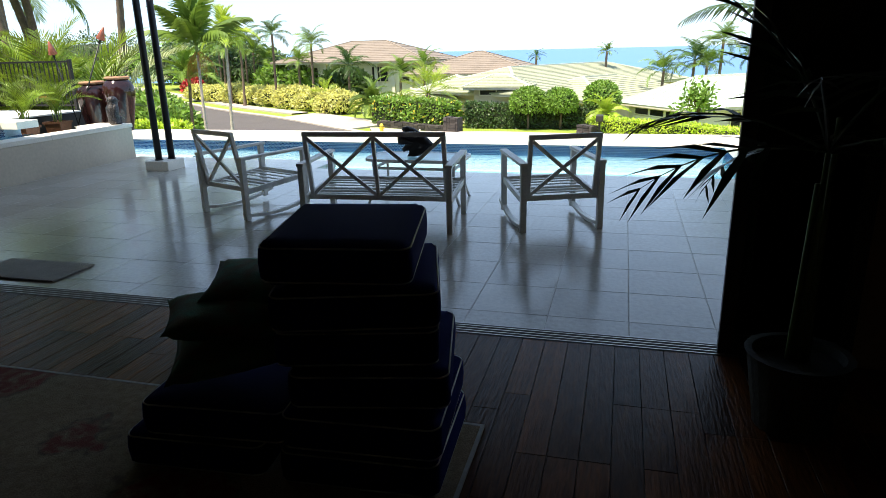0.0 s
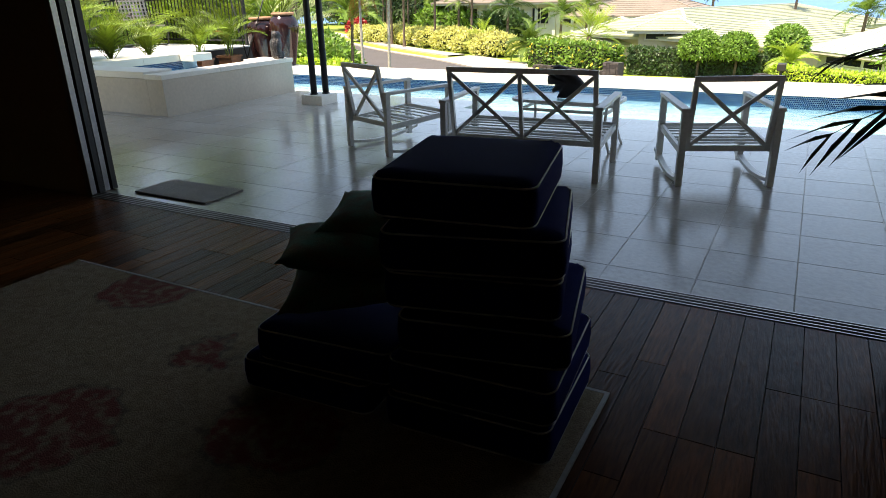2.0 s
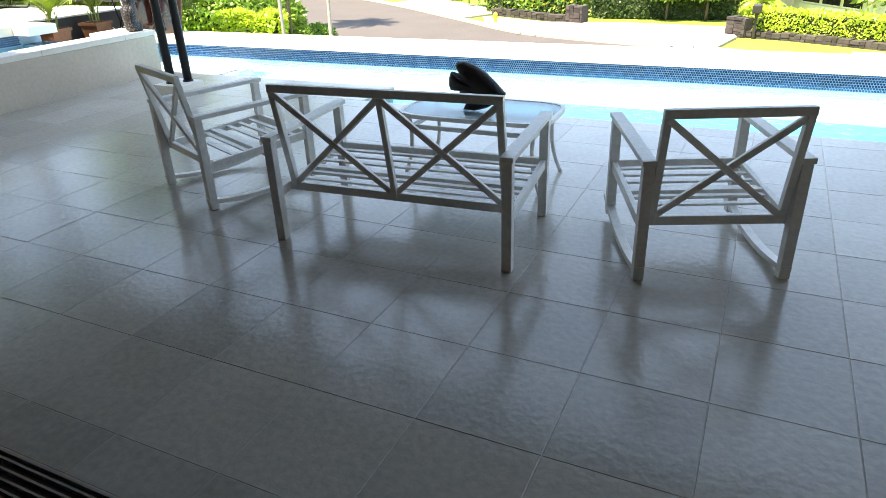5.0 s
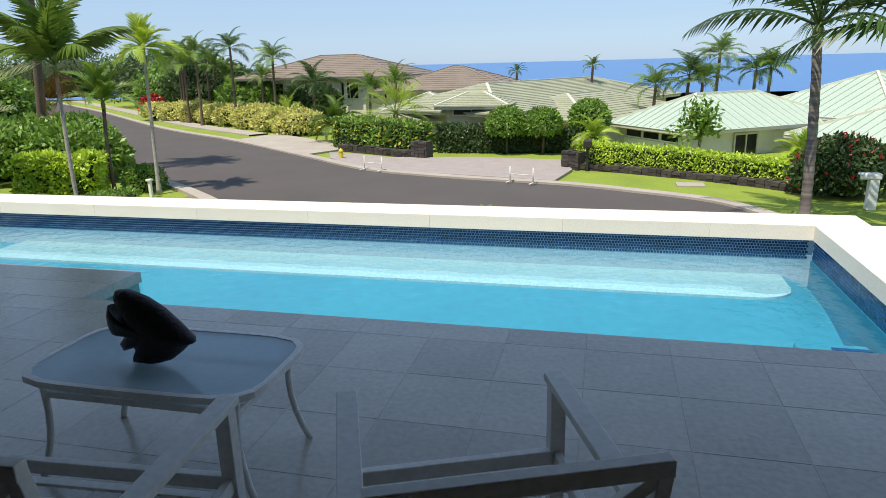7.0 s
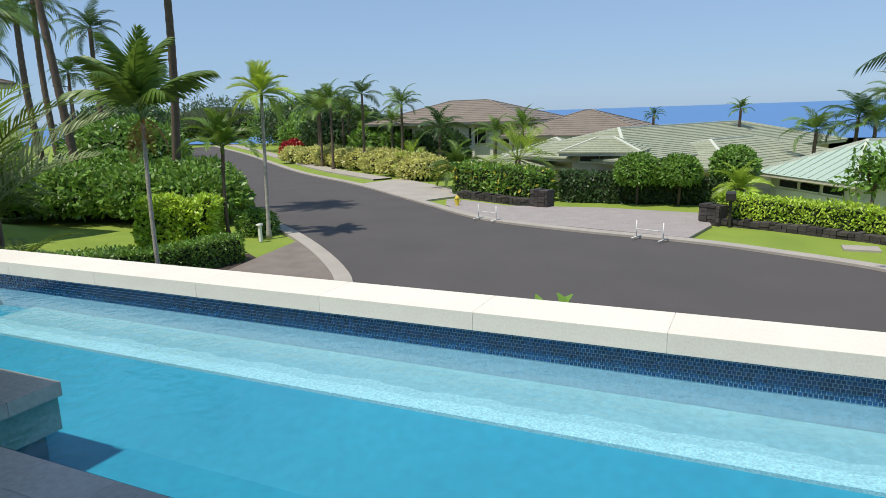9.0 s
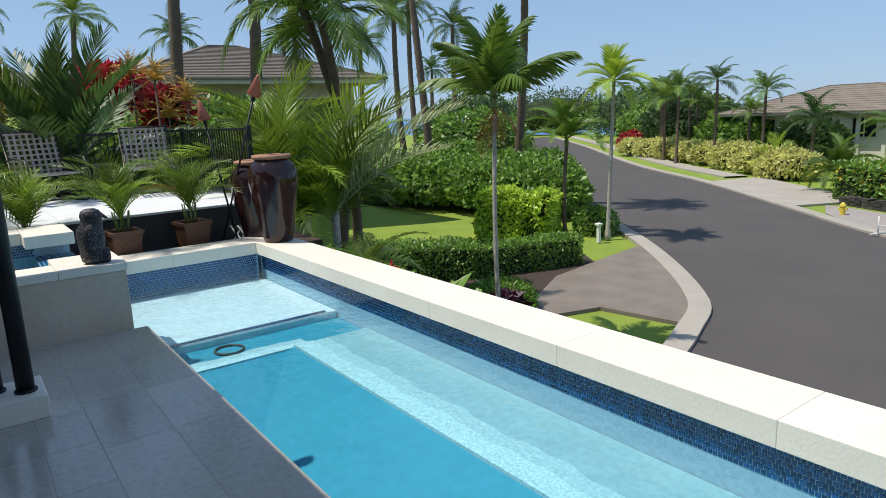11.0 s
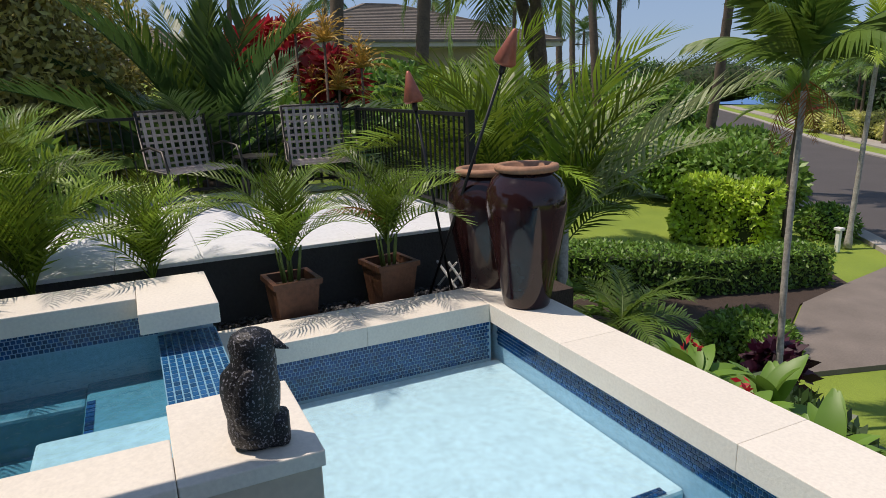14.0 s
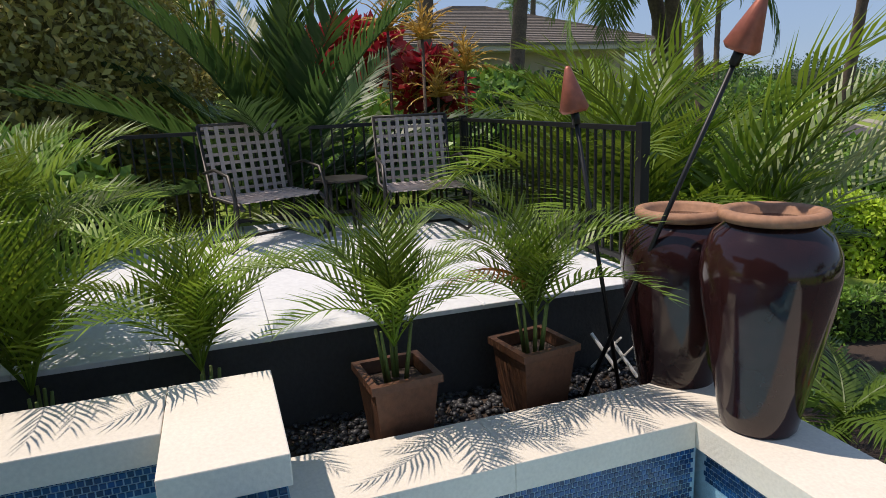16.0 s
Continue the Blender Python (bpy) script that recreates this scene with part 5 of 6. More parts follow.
pot_palm(-8.345, 9.90, 1, 19, "feathery bright green areca palm in a pot")
pot_palm(-8.40, 10.66, 2, 19, "feathery green areca palm with one orange dry frond")
for k, (x, y, n, sz) in enumerate(((-8.62, 9.02, 16, (0.95, 1.35)), (-8.66, 8.3, 17, (1.05, 1.45)))):
    e = thing("areca_palm", pose(x, y, 0.0), "feathery areca palm growing behind the spa", "palm", "areca palms")
    for j in range(5):
        tube("stem", [(0.03 * j - 0.06, 0.02 * (j % 3), 0.0), (0.05 * j - 0.1, 0.04 * (j % 3), 0.45)], [0.014, 0.008], M["stem"], e, 6)
    crown(e, F["areca"], n, Vector((0, 0, 0.45)), (90, 54), 40 + k, (sz[0], sz[1]))
for k, (x, y, n) in enumerate(((-8.75, 7.55, 32), (-9.5, 8.05, 28), (-9.2, 7.0, 28))):
    e = thing("areca_palm", pose(x, y, 0.0), "large feathery areca palm clump beside the spa", "palm", "areca palms")
    for j in range(6):
        tube("stem", [(0.05 * j - 0.12, 0.04 * (j % 3), 0.0), (0.08 * j - 0.2, 0.07 * (j % 3), 0.7)], [0.022, 0.012], M["stem"], e, 6)
    crown(e, F["areca_big"], n, Vector((0, 0, 0.6)), (90, 48), 60 + k, (0.75, 1.05))
F["door"] = [frond_mesh("indoor_frond", 0.75, 9, 0.36, 0.048, 55, 4, M["unlit_leaf"], 0.0, 0.3, s + 70, 0.008) for s in range(2)]
indoor = thing("indoor_palm", pose(2.22, 3.42, 0.0), "indoor palm beside the open door, its unlit silhouette put into the leaf colour", "palm")
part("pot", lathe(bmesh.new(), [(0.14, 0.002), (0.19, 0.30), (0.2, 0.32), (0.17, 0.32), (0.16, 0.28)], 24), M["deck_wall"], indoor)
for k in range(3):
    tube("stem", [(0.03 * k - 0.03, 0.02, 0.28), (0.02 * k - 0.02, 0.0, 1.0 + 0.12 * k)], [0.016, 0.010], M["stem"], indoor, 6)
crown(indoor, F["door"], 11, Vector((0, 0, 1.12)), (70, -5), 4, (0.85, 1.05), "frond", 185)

# ---- raised deck with fence, two strap chairs and a table ----
DZ = 0.52
structure(boxed("deck_body", -12.1, -8.77, 7.6, 11.70, -0.6, DZ - 0.03, M["deck_wall"]), "dark grey block wall of the raised deck", "deck wall")
deck = structure(new("deck"), "sunlit white paved raised deck", "deck")


def fence_run(a, b, n, label, first=True):
    e = thing("fence", pose(0, 0, 0), label, "fence", "deck fence")
    a, b = Vector((*a, 0)), Vector((*b, 0))
    for z in (0.10, 0.92):
        part("rail", bar(bmesh.new(), a + Vector((0, 0, DZ + z)), b + Vector((0, 0, DZ + z)), 0.032, 0.034, 0.003), M["black"], e)
    for i in range(1, n):
        p = a.lerp(b, i / n)
        part("picket", bar(bmesh.new(), p + Vector((0, 0, DZ + 0.07)), p + Vector((0, 0, DZ + 0.915)), 0.016, 0.016, 0.0), M["black"], e)
    for p in ((a, b) if first else (b,)):
        part("post", bar(bmesh.new(), p + Vector((0, 0, DZ)), p + Vector((0, 0, DZ + 0.96)), 0.062, 0.062, 0.004), M["black"], e)
    return e


fence_run((-8.81, 11.60), (-11.8, 11.60), 29, "black metal picket fence along the deck")
fence_run((-11.8, 11.60), (-11.8, 7.7), 38, "black metal picket fence behind the chairs", False)


def strap_chair(m):
    e = thing("strap_chair", m, "bronze metal patio chair woven with taupe straps", "chair", "deck chairs")
    B = M["bronze"]
    for s in (-1, 1):
        tube("side_frame", [(s * 0.27, -0.30, 1.0), (s * 0.27, -0.20, 0.42), (s * 0.27, 0.28, 0.40), (s * 0.27, 0.33, 0.36)], 0.014, B, e, 8)
        tube("arm", [(s * 0.29, -0.22, 0.62), (s * 0.30, 0.0, 0.66), (s * 0.30, 0.22, 0.62), (s * 0.30, 0.30, 0.45), (s * 0.30, 0.24, 0.05), (s * 0.30, 0.15, 0.013), (s * 0.30, -0.35, 0.013)], 0.013, B, e, 8)
    tube("top_rail", [(-0.27, -0.30, 1.0), (0.27, -0.30, 1.0)], 0.014, B, e, 8)
    tube("base_rail", [(-0.30, -0.35, 0.013), (0.30, -0.35, 0.013)], 0.013, B, e, 8)
    S = M["strap"]
    back = lambda t: Vector((0, -0.20 - 0.10 * t, 0.42 + 0.58 * t))
    for k in range(8):
        x = -0.225 + 0.45 * k / 7
        part("strap", bar(bmesh.new(), back(0) + Vector((x, 0.006, 0)), back(1) + Vector((x, 0.006, 0)), 0.026, 0.004, 0.0, (0, 1, 0)), S, e)
        part("strap", bar(bmesh.new(), (x, -0.2, 0.425), (x, 0.3, 0.405), 0.026, 0.004, 0.0), S, e)
    for k in range(8):
        c = back(0.08 + 0.88 * k / 7)
        part("strap", bar(bmesh.new(), c + Vector((-0.27, -0.004, 0)), c + Vector((0.27, -0.004, 0)), 0.026, 0.004, 0.0, (0, -0.98, 0.17)), S, e)
    for k in range(6):
        y = -0.14 + 0.4 * k / 5
        part("strap", bar(bmesh.new(), (-0.27, y, 0.414), (0.27, y, 0.414), 0.004, 0.026, 0.0, (0, 0, 1)), S, e)
    return e


sc = strap_chair(pose(-10.95, 10.86, DZ, 0, 0, -94) @ Matrix.Diagonal((1.22, 1.02, 1.0, 1)))
copy_thing(sc, pose(-11.15, 9.55, DZ, 0, 0, -66) @ Matrix.Diagonal((1.12, 1.02, 1.0, 1)))
st = thing("side_table", pose(-11.25, 10.22, DZ), "small round bronze metal side table between the chairs", "table")
part("tabletop", lathe(bmesh.new(), [(0.22, 0.47), (0.24, 0.475), (0.24, 0.49), (0.22, 0.495)], 24), M["bronze"], st)
for k in range(4):
    a = radians(45 + 90 * k)
    tube("leg", [(0.17 * math.cos(a), 0.17 * math.sin(a), 0.47), (0.17 * math.cos(a), 0.17 * math.sin(a), 0.0)], 0.018, M["bronze"], st, 8)


def torch(foot, tip, label):
    e = thing("garden_torch", pose(0, 0, 0), label, "torch", "garden torches")
    f, t = Vector(foot), Vector(tip)
    d = (t - f).normalized()
    neck = t - d * 0.24
    tube("pole", [f, neck], 0.012, M["black"], e, 8)
    tube("holder", [neck - d * 0.06, neck + d * 0.02], 0.022, M["black"], e, 10)
    tube("copper_cone", [neck, neck + d * 0.02, t - d * 0.015, t], [0.062, 0.078, 0.018, 0.008], M["copper"], e, 20, "conical copper torch head")
    return e


torch((-8.42, 10.97, 0.0), (-7.69, 11.36, 2.03), "leaning garden torch with copper cone beside the urns")
torch((-8.40, 11.20, 0.0), (-8.56, 10.95, 1.80), "garden torch with copper cone in the pebble bed")

# ---- garden behind the deck ----
cyc = thing("large_palm", pose(-12.7, 9.94, 0.0), "large dark green palm with upright fronds behind the fence", "palm")
tube("trunk", [(0, 0, -0.3), (0, 0, 0.6)], [0.2, 0.16], M["trunk"], cyc, 12)
crown(cyc, F["cycad"], 20, Vector((0, 0, 0.6)), (88, 4), 5, (0.95, 1.3))
crown(cyc, F["cycad_bright"], 3, Vector((0, 0, 0.6)), (88, 62), 6, (0.95, 1.1), "frond", 30)
bush("olive_tree", (-15.2, 6.6, 1.6), (3.0, 2.8, 2.6), 36000, 0.115, M["leaf_olive"], "dense olive and bronze leaved shrub behind the deck", 1, rough=0.14, core="olive_core")
bush("shade_tree", (-13.2, 4.2, 1.3), (2.0, 2.0, 1.6), 4000, 0.16, M["leaf_dark"], "dark leafy shrub with red flowers", 2, flower=M["flower_red"], flowers=120)
bush("mixed_shrub", (-11.6, 7.3, 0.75), (1.1, 1.3, 0.75), 2600, 0.15, M["leaf"], "green broad-leaved shrub with pink flowers", 3, flower=M["flower_red"], flowers=14)
bush("red_ti_shrub", (-14.6, 11.09, 2.15), (0.55, 0.75, 0.42), 520, 0.26, M["leaf_red"], "crimson red ti plant shrub", 4)
bush("red_ti_shrub", (-13.4, 11.82, 1.75), (0.3, 0.36, 0.42), 200, 0.24, M["leaf_red"], "crimson red ti plant shrub", 5)
bush("garden_shrub", (-17.5, 11.4, 0.6), (2.0, 2.2, 1.1), 3000, 0.2, M["leaf"], "mixed green shrubs behind the fence", 6)
bush("garden_shrub", (-20.5, 15.5, 0.8), (2.4, 2.5, 1.4), 3000, 0.24, M["leaf"], "mixed green shrubs before the neighbour house", 7)
for k, (x, y, z) in enumerate(((-13.3, 11.26, 2.55), (-12.8, 11.52, 2.41), (-12.8, 12.02, 2.06), (-12.9, 11.71, 1.78), (-13.4, 11.51, 1.73))):
    e = thing("dracaena", pose(x, y, -0.1), "slender dracaena with golden striped leaf rosette", "plant", "dracaenas")
    tube("trunk", [(0, 0, 0), (0.03, 0, z)], [0.025, 0.018], M["trunk"], e, 6)
    crown(e, F["dracaena"], 26, Vector((0.03, 0, z)), (85, -15), 70 + k, (0.9, 1.2), "leaf")
for k, (x, y, z, n) in enumerate(((-11.4, 13.5, -0.45, 18), (-10.3, 12.9, -0.6, 16), (-13.4, 13.8, -0.35, 15), (-12.3, 12.9, -0.3, 15), (-11.2, 12.75, -0.05, 14), (-10.15, 12.65, 0.0, 12))):
    e = thing("garden_palm", pose(x, y, z), "feathery green garden palm beside the fence", "palm", "garden palms")
    tube("trunk", [(0, 0, -1.6), (0.02, 0, 0.5)], [0.075, 0.055], M["trunk_pale"], e, 10)
    crown(e, F["green_big"], n, Vector((0.02, 0, 0.5)), (86, 14), 80 + k, (0.8, 1.15))
pp = thing("pale_palm", pose(-9.7, 13.2, -0.4), "palm beyond the urns, backlit glare put into its pale upright fronds", "palm")
tube("trunk", [(0, 0, -2.2), (0, 0, 0.5)], [0.07, 0.06], M["trunk_pale"], pp, 10)
for k, (az, el, sc) in enumerate(((62, 44, 1.40), (84, 30, 1.2), (70, 60, 1.1), (40, 66, 1.35), (100, 58, 1.2), (150, 72, 1.2), (20, 78, 1.3))):
    o = new("frond", F["pale"][k % 2] if k < 3 else F["green_big"][k % 4])
    o.parent = pp
    o.matrix_basis = Matrix.Translation((0, 0, 0.5)) @ Euler((0.25 * (k % 3) - 0.2, radians(-el), radians(az)), "XYZ").to_matrix().to_4x4() @ Matrix.Diagonal((sc, sc, sc, 1))
crown(pp, F["green_big"], 5, Vector((0, 0, 0.3)), (80, 30), 4, (0.6, 0.8), "frond", 20)
for k, (x, y, z) in enumerate(((-9.0, 12.4, -0.45), (-7.8, 12.7, -0.95), (-9.7, 12.5, -0.4))):
    e = thing("plumeria_clump", pose(x, y, -2.6), "broad-leaved green plant with coral flowers below the pool wall", "plant", "wall plants")
    tube("stem", [(0, 0, 0), (0.03, 0.02, z + 2.6)], [0.04, 0.025], M["trunk_pale"], e, 6)
    rnd = np.random.RandomState(k)
    n = 170
    p = rnd.normal(size=(n, 3)) * np.array([0.30, 0.24, 0.2]) + np.array([0, 0, z + 2.35])
    u = rnd.normal(size=(n, 3)) * 0.6 + np.array([0, 0, 1.0])
    v, f = leaves(p, u / np.linalg.norm(u, axis=1, keepdims=True), 0.2, rnd)
    raw("foliage", v.tolist(), f.tolist(), M["leaf"], e)


BROAD = [(-7.45, 12.85, -0.8, 18, 0.55, 1), (-6.9, 12.8, -0.9, 16, 0.55, 1), (-7.9, 12.5, -0.8, 14, 0.5, 0), (-6.2, 12.4, -0.85, 14, 0.5, 0), (-6.6, 13.4, -1.2, 16, 0.6, 0), (-5.9, 13.1, -1.2, 16, 0.6, 1), (-7.2, 13.5, -1.1, 16, 0.6, 0), (-5.3, 13.0, -1.3, 14, 0.6, 0), (-5.2, 12.3, -0.85, 14, 0.5, 0), (-0.16, 12.0, -0.27, 14, 0.42, 0), (0.06, 12.05, -0.32, 10, 0.42, 0)]
FERNS = [(-8.4, 12.95, -0.5), (-6.7, 13.6, -1.5)]


def broad_plant(m, n, length, material, label, seed, flower=None):
    """A rosette of long broad leaves, each one bowed and folded along its rib."""
    e = thing("broad_leaf_plant", m, label, "plant", "wall plants")
    rnd = random.Random(seed)
    meshes = []
    for q in range(2):
        v, f = [], []
        for i in range(8):
            s = i / 7
            w = 0.17 * length * math.sin(math.pi * (0.06 + 0.92 * s)) ** 0.8
            x, z = length * s * (1 - 0.12 * s), length * (0.10 * s - (0.30 + 0.12 * q) * s * s)
            v += [(x, -w, z + 0.3 * w), (x, 0, z), (x, w, z + 0.3 * w)]
            if i:
                k = 3 * i
                f += [(k - 3, k, k + 1, k - 2), (k - 2, k + 1, k + 2, k - 1)]
        me = bpy.data.meshes.new("broad_leaf")
        me.from_pydata(v, [], f)
        me.update()
        me.shade_smooth()
        me.materials.append(material)
        meshes.append(me)
    for k in range(n):
        o = new("leaf", meshes[k % 2])
        o.parent = e
        sc = rnd.uniform(0.7, 1.1)
        o.matrix_basis = Matrix.Translation((0, 0, 0.05 * (k / n))) @ Euler((rnd.uniform(-0.3, 0.3), radians(-rnd.uniform(15, 82)), radians(137.5 * k)), "XYZ").to_matrix().to_4x4() @ Matrix.Diagonal((sc, sc, sc, 1))
    tube("stem", [(0, 0, -2.4 - m.translation.z), (0, 0, 0.06)], [0.03, 0.02], M["stem"], e, 6)
    if flower:
        g = np.random.RandomState(seed)
        v, f = leaves(np.array([[0.1, -0.1, 0.45]]) + g.normal(size=(14, 3)) * 0.03, g.normal(size=(14, 3)), 0.07, g)
        raw("blossom", v.tolist(), f.tolist(), flower, e)
    return e


for k, (x, y, z, n, ln, fl) in enumerate(BROAD):
    broad_plant(pose(x, y, z), n, ln, M["leaf"], "broad glossy green plant with coral flowers below the pool wall" if fl else "broad glossy green plant below the pool wall", 60 + k, M["flower_red"] if fl else None)
for k, (x, y, z) in enumerate(FERNS):
    e = thing("fern_palm", pose(x, y, z), "low arching fern-like palm below the pool wall", "palm", "wall ferns")
    tube("trunk", [(0, 0, -2.5 - z), (0, 0, 0.0)], [0.06, 0.05], M["trunk"], e, 8)
    crown(e, F["fern"], 13, Vector((0, 0, 0)), (55, -5), 140 + k, (0.85, 1.1))

# ---- palms of the garden and the street ----
palm("slender_palm", (-8.75, 15.75, -2.64), (-8.92, 15.88, 1.5), 0.044, 0.034, "slender", 14, "slender pale-trunked palm with a dense dark crown", tilt=(80, 2), seed=1, dead=4, size=(0.85, 1.05), group="street palms")
palm("slender_palm", (-15.6, 24.7, -2.6), (-15.6, 24.8, 0.35), 0.07, 0.06, "near", 14, "young palm with a drooping dark crown", trunk="trunk", tilt=(80, -8), seed=2, size=(0.8, 1.05), group="street palms")
palm("slender_palm", (-14.0, 24.95, -2.6), (-13.85, 25.0, 2.1), 0.07, 0.05, "near_b", 14, "slender pale-trunked palm with a yellow-green crown", seed=3, size=(1.0, 1.3), group="street palms")
palm("roadside_palm", (6.05, 22.6, -2.6), (5.85, 22.6, 1.95), 0.125, 0.10, "stiff", 12, "ring-marked palm with a dark crown beside the street", "trunk_ringed", tilt=(72, -5), seed=4, size=(1.75, 2.05), bend=0.5, group="street palms")
palm("roadside_palm", (7.9, 21.2, -2.6), (7.6, 21.2, 1.75), 0.15, 0.11, "stiff", 12, "dark crowned palm beside the street", "trunk", tilt=(72, -10), seed=5, size=(1.6, 1.9), group="street palms")
TALL = [((-14.0, 15.9, -2.0), (-13.3, 14.6, 3.9)), ((-13.6, 15.2, -1.9), (-13.0, 14.9, 3.5)), ((-22.5, 28.8, -2.6), (-20.1, 27.4, 9.6)), ((-27.0, 27.5, -1.6), (-27.8, 27.0, 10.5)), ((-20.7, 13.8, -0.4), (-20.0, 14.2, 9.6)), ((-20.4, 16.0, -0.4), (-19.4, 16.2, 9.6)), ((-33, 30, -2.2), (-33.6, 30, 7.5)), ((-36, 33, -2.6), (-36.5, 33, 8.5)), ((-38, 38, -2.6), (-38.5, 38, 7.5)), ((-44, 34, -2), (-44.5, 34, 6.8)), ((-50, 30, -2), (-50, 30.5, 7.6)), ((-48, 22, -1), (-48.6, 22, 7.6)), ((-46, 15, 0), (-46, 15.6, 8.2)), ((-40, 10, 0), (-40.6, 10, 7.8)), ((-60, 52, -2.6), (-60.5, 52, 6.4)), ((-41, 27.5, -1), (-41.4, 27.5, 8.8))]
for k, (a, b) in enumerate(TALL):
    palm("coconut_palm", a, b, 0.2 if k > 1 else 0.12, 0.13 if k > 1 else 0.09, "coco_dark" if k % 3 == 2 else "coco", 18, "tall leaning coconut palm with a brown trunk", "trunk", seed=20 + k, size=(0.95, 1.25) if k > 1 else (0.9, 1.1), bend=1.5, group="coconut palms", shaft=False)
FAR = [(-25.16, 49.2, 2.62, 1.01), (-28.4, 49.8, 2.32, 1.01), (-21.92, 49.2, 1.78, 1.01), (-18.68, 48.6, 0.1, 1.15), (-14.78, 49.2, -0.32, 0.94), (-13.28, 50.4, 0.04, 1.01), (-5.0, 52, 0.55, 0.44), (0.1, 52, 0.80, 0.50), (7.3, 47, 1.3, 0.96), (5.6, 46, 0.2, 1.08), (3.75, 45, -0.35, 0.96), (6.3, 45.5, -0.1, 1.02), (9.5, 48, 0.3, 0.96), (10.3, 48, 0.45, 0.96), (-31.5, 57, 1.3, 1.0), (-33.5, 59, 2.2, 1.0), (-31, 52, 1.5, 1.2), (-30.5, 57.5, 0.6, 1.0), (-34, 56, 2.2, 1.2), (-37, 60, 2.0, 1.2), (-25.5, 54, 0.5, 0.9), (-42, 66, 2.0, 1.32)]
for k, (x, y, z, s) in enumerate(FAR):
    palm("far_palm", (x, y, ground_z(x, y)), (x + 0.1, y, z + 0.3), 0.11, 0.08, "coco" if k % 3 else "coco_dark", 13, "palm rising above the hedges across the street", "trunk", tilt=(74, -12), seed=50 + k, size=(s * 0.8, s), group="far palms", shaft=False)
palm("fan_palm", (-9.4, 38.2, -2.7), (-9.4, 38.2, -0.9), 0.16, 0.14, "fan", 24, "big yellow-green palm beside the paved drive", "trunk", seed=90, size=(1.2, 1.5), shaft=False)
palm("fan_palm", (-19.0, 45.2, -2.7), (-19.0, 45.2, -1.6), 0.14, 0.12, "fan", 18, "yellow-green palm shrub behind the variegated hedge", "trunk", seed=91, size=(0.9, 1.1), shaft=False)
palm("fan_palm", (0.7, 34.6, -2.6), (0.7, 34.6, -1.7), 0.10, 0.09, "near_b", 16, "small yellow-green palm behind the stone wall", "trunk", seed=92, size=(0.9, 1.2), shaft=False)
palm("fan_palm", (8.2, 31.6, -2.7), (8.2, 31.6, -2.0), 0.14, 0.12, "near_b", 18, "low arching palm beside the pale house", "trunk", seed=93, size=(0.9, 1.2), shaft=False)
palm("fan_palm", (-13.6, 40.2, -2.7), (-13.6, 40.2, -1.6), 0.14, 0.12, "near", 18, "dark feathery palm behind the hedge", "trunk", seed=94, size=(0.9, 1.2), shaft=False)

# ---- hedges and bushes ----
for k, (x, y, rx, ry, zt) in enumerate(((-28.5, 25.2, 2.6, 2.0, 0.0), (-25.2, 26.2, 2.4, 2.0, -0.3), (-22.2, 26.9, 2.3, 1.9, -0.35), (-19.4, 27.3, 2.1, 1.7, -0.55), (-26.5, 28.5, 3.0, 2.0, 0.1), (-21.5, 29.0, 2.6, 1.8, -0.2))):
    bush("garden_hedge", (x, y, (zt - 2.6) / 2 - 0.1), (rx, ry, (zt + 2.6) / 2 + 0.1), 3400, 0.26, M["leaf"], "big rounded bright green garden hedge bush", 100 + k, group="garden hedge bushes")
hedge("lime_bush", [(-17.4, 22.9), (-15.45, 23.8)], 1.9, -2.6, (-1.05, -1.2), 1400, 0.17, M["leaf_bright"], "bright lime-green loosely clipped bush on the lawn", 21, sway=0.26, category="bush")
hedge("low_hedge", [(-16.0, 16.2), (-15.0, 17.3), (-13.55, 19.0)], 1.25, -2.6, -1.75, 900, 0.10, M["leaf"], "low clipped green hedge", 3, sway=0.06)
hedge("low_hedge", [(-13.45, 18.9), (-13.05, 20.1), (-12.6, 21.75)], 0.85, -2.6, -1.82, 800, 0.10, M["leaf"], "low clipped hedge beside the driveway", 4, sway=0.05)
bush("clipped_bush", (-10.55, 17.4, -2.35), (0.72, 0.72, 0.42), 2200, 0.10, M["leaf"], "low clipped bush at the foot of the slender palm", 22)
bush("clipped_bush", (-15.0, 25.6, -2.25), (0.75, 0.7, 0.55), 1200, 0.12, M["leaf"], "small clipped bush beside the street", 23)
bush("purple_ti", (-9.3, 16.4, -2.2), (0.28, 0.28, 0.4), 110, 0.26, M["leaf_purple"], "dark purple leaved plant on the lawn edge", 24)
bush("round_tree", (-30.5, 33.0, -0.4), (3.5, 3.0, 2.2), 4200, 0.3, M["leaf"], "rounded flowering tree beside the street", 25, flower=M["white_paint"], flowers=90)
bush("round_tree", (-36.5, 39.0, -0.6), (3.0, 3.0, 2.0), 2800, 0.32, M["leaf_dark"], "rounded dark green tree beside the street", 26)
bush("round_tree", (-44, 30, 0.0), (5, 5, 2.6), 3600, 0.4, M["leaf"], "broad green tree behind the lawn", 27)
for k in range(8):
    s = k / 7
    x, y = -36.5 + 18.8 * s, 56.0 - 12.0 * s + 1.2 * math.sin(3 * s)
    bush("variegated_bush", (x, y, -1.95), (1.75, 1.3, 0.78 + 0.1 * (k % 3)), 1500, 0.24, M["leaf_yellow"], "clipped variegated yellow bush beside the pavement", 120 + k, group="variegated hedge")
bush("croton", (-40.5, 60.5, -1.8), (1.2, 1.2, 1.1), 800, 0.3, M["leaf_red"], "red and orange croton bush at the hedge end", 28)
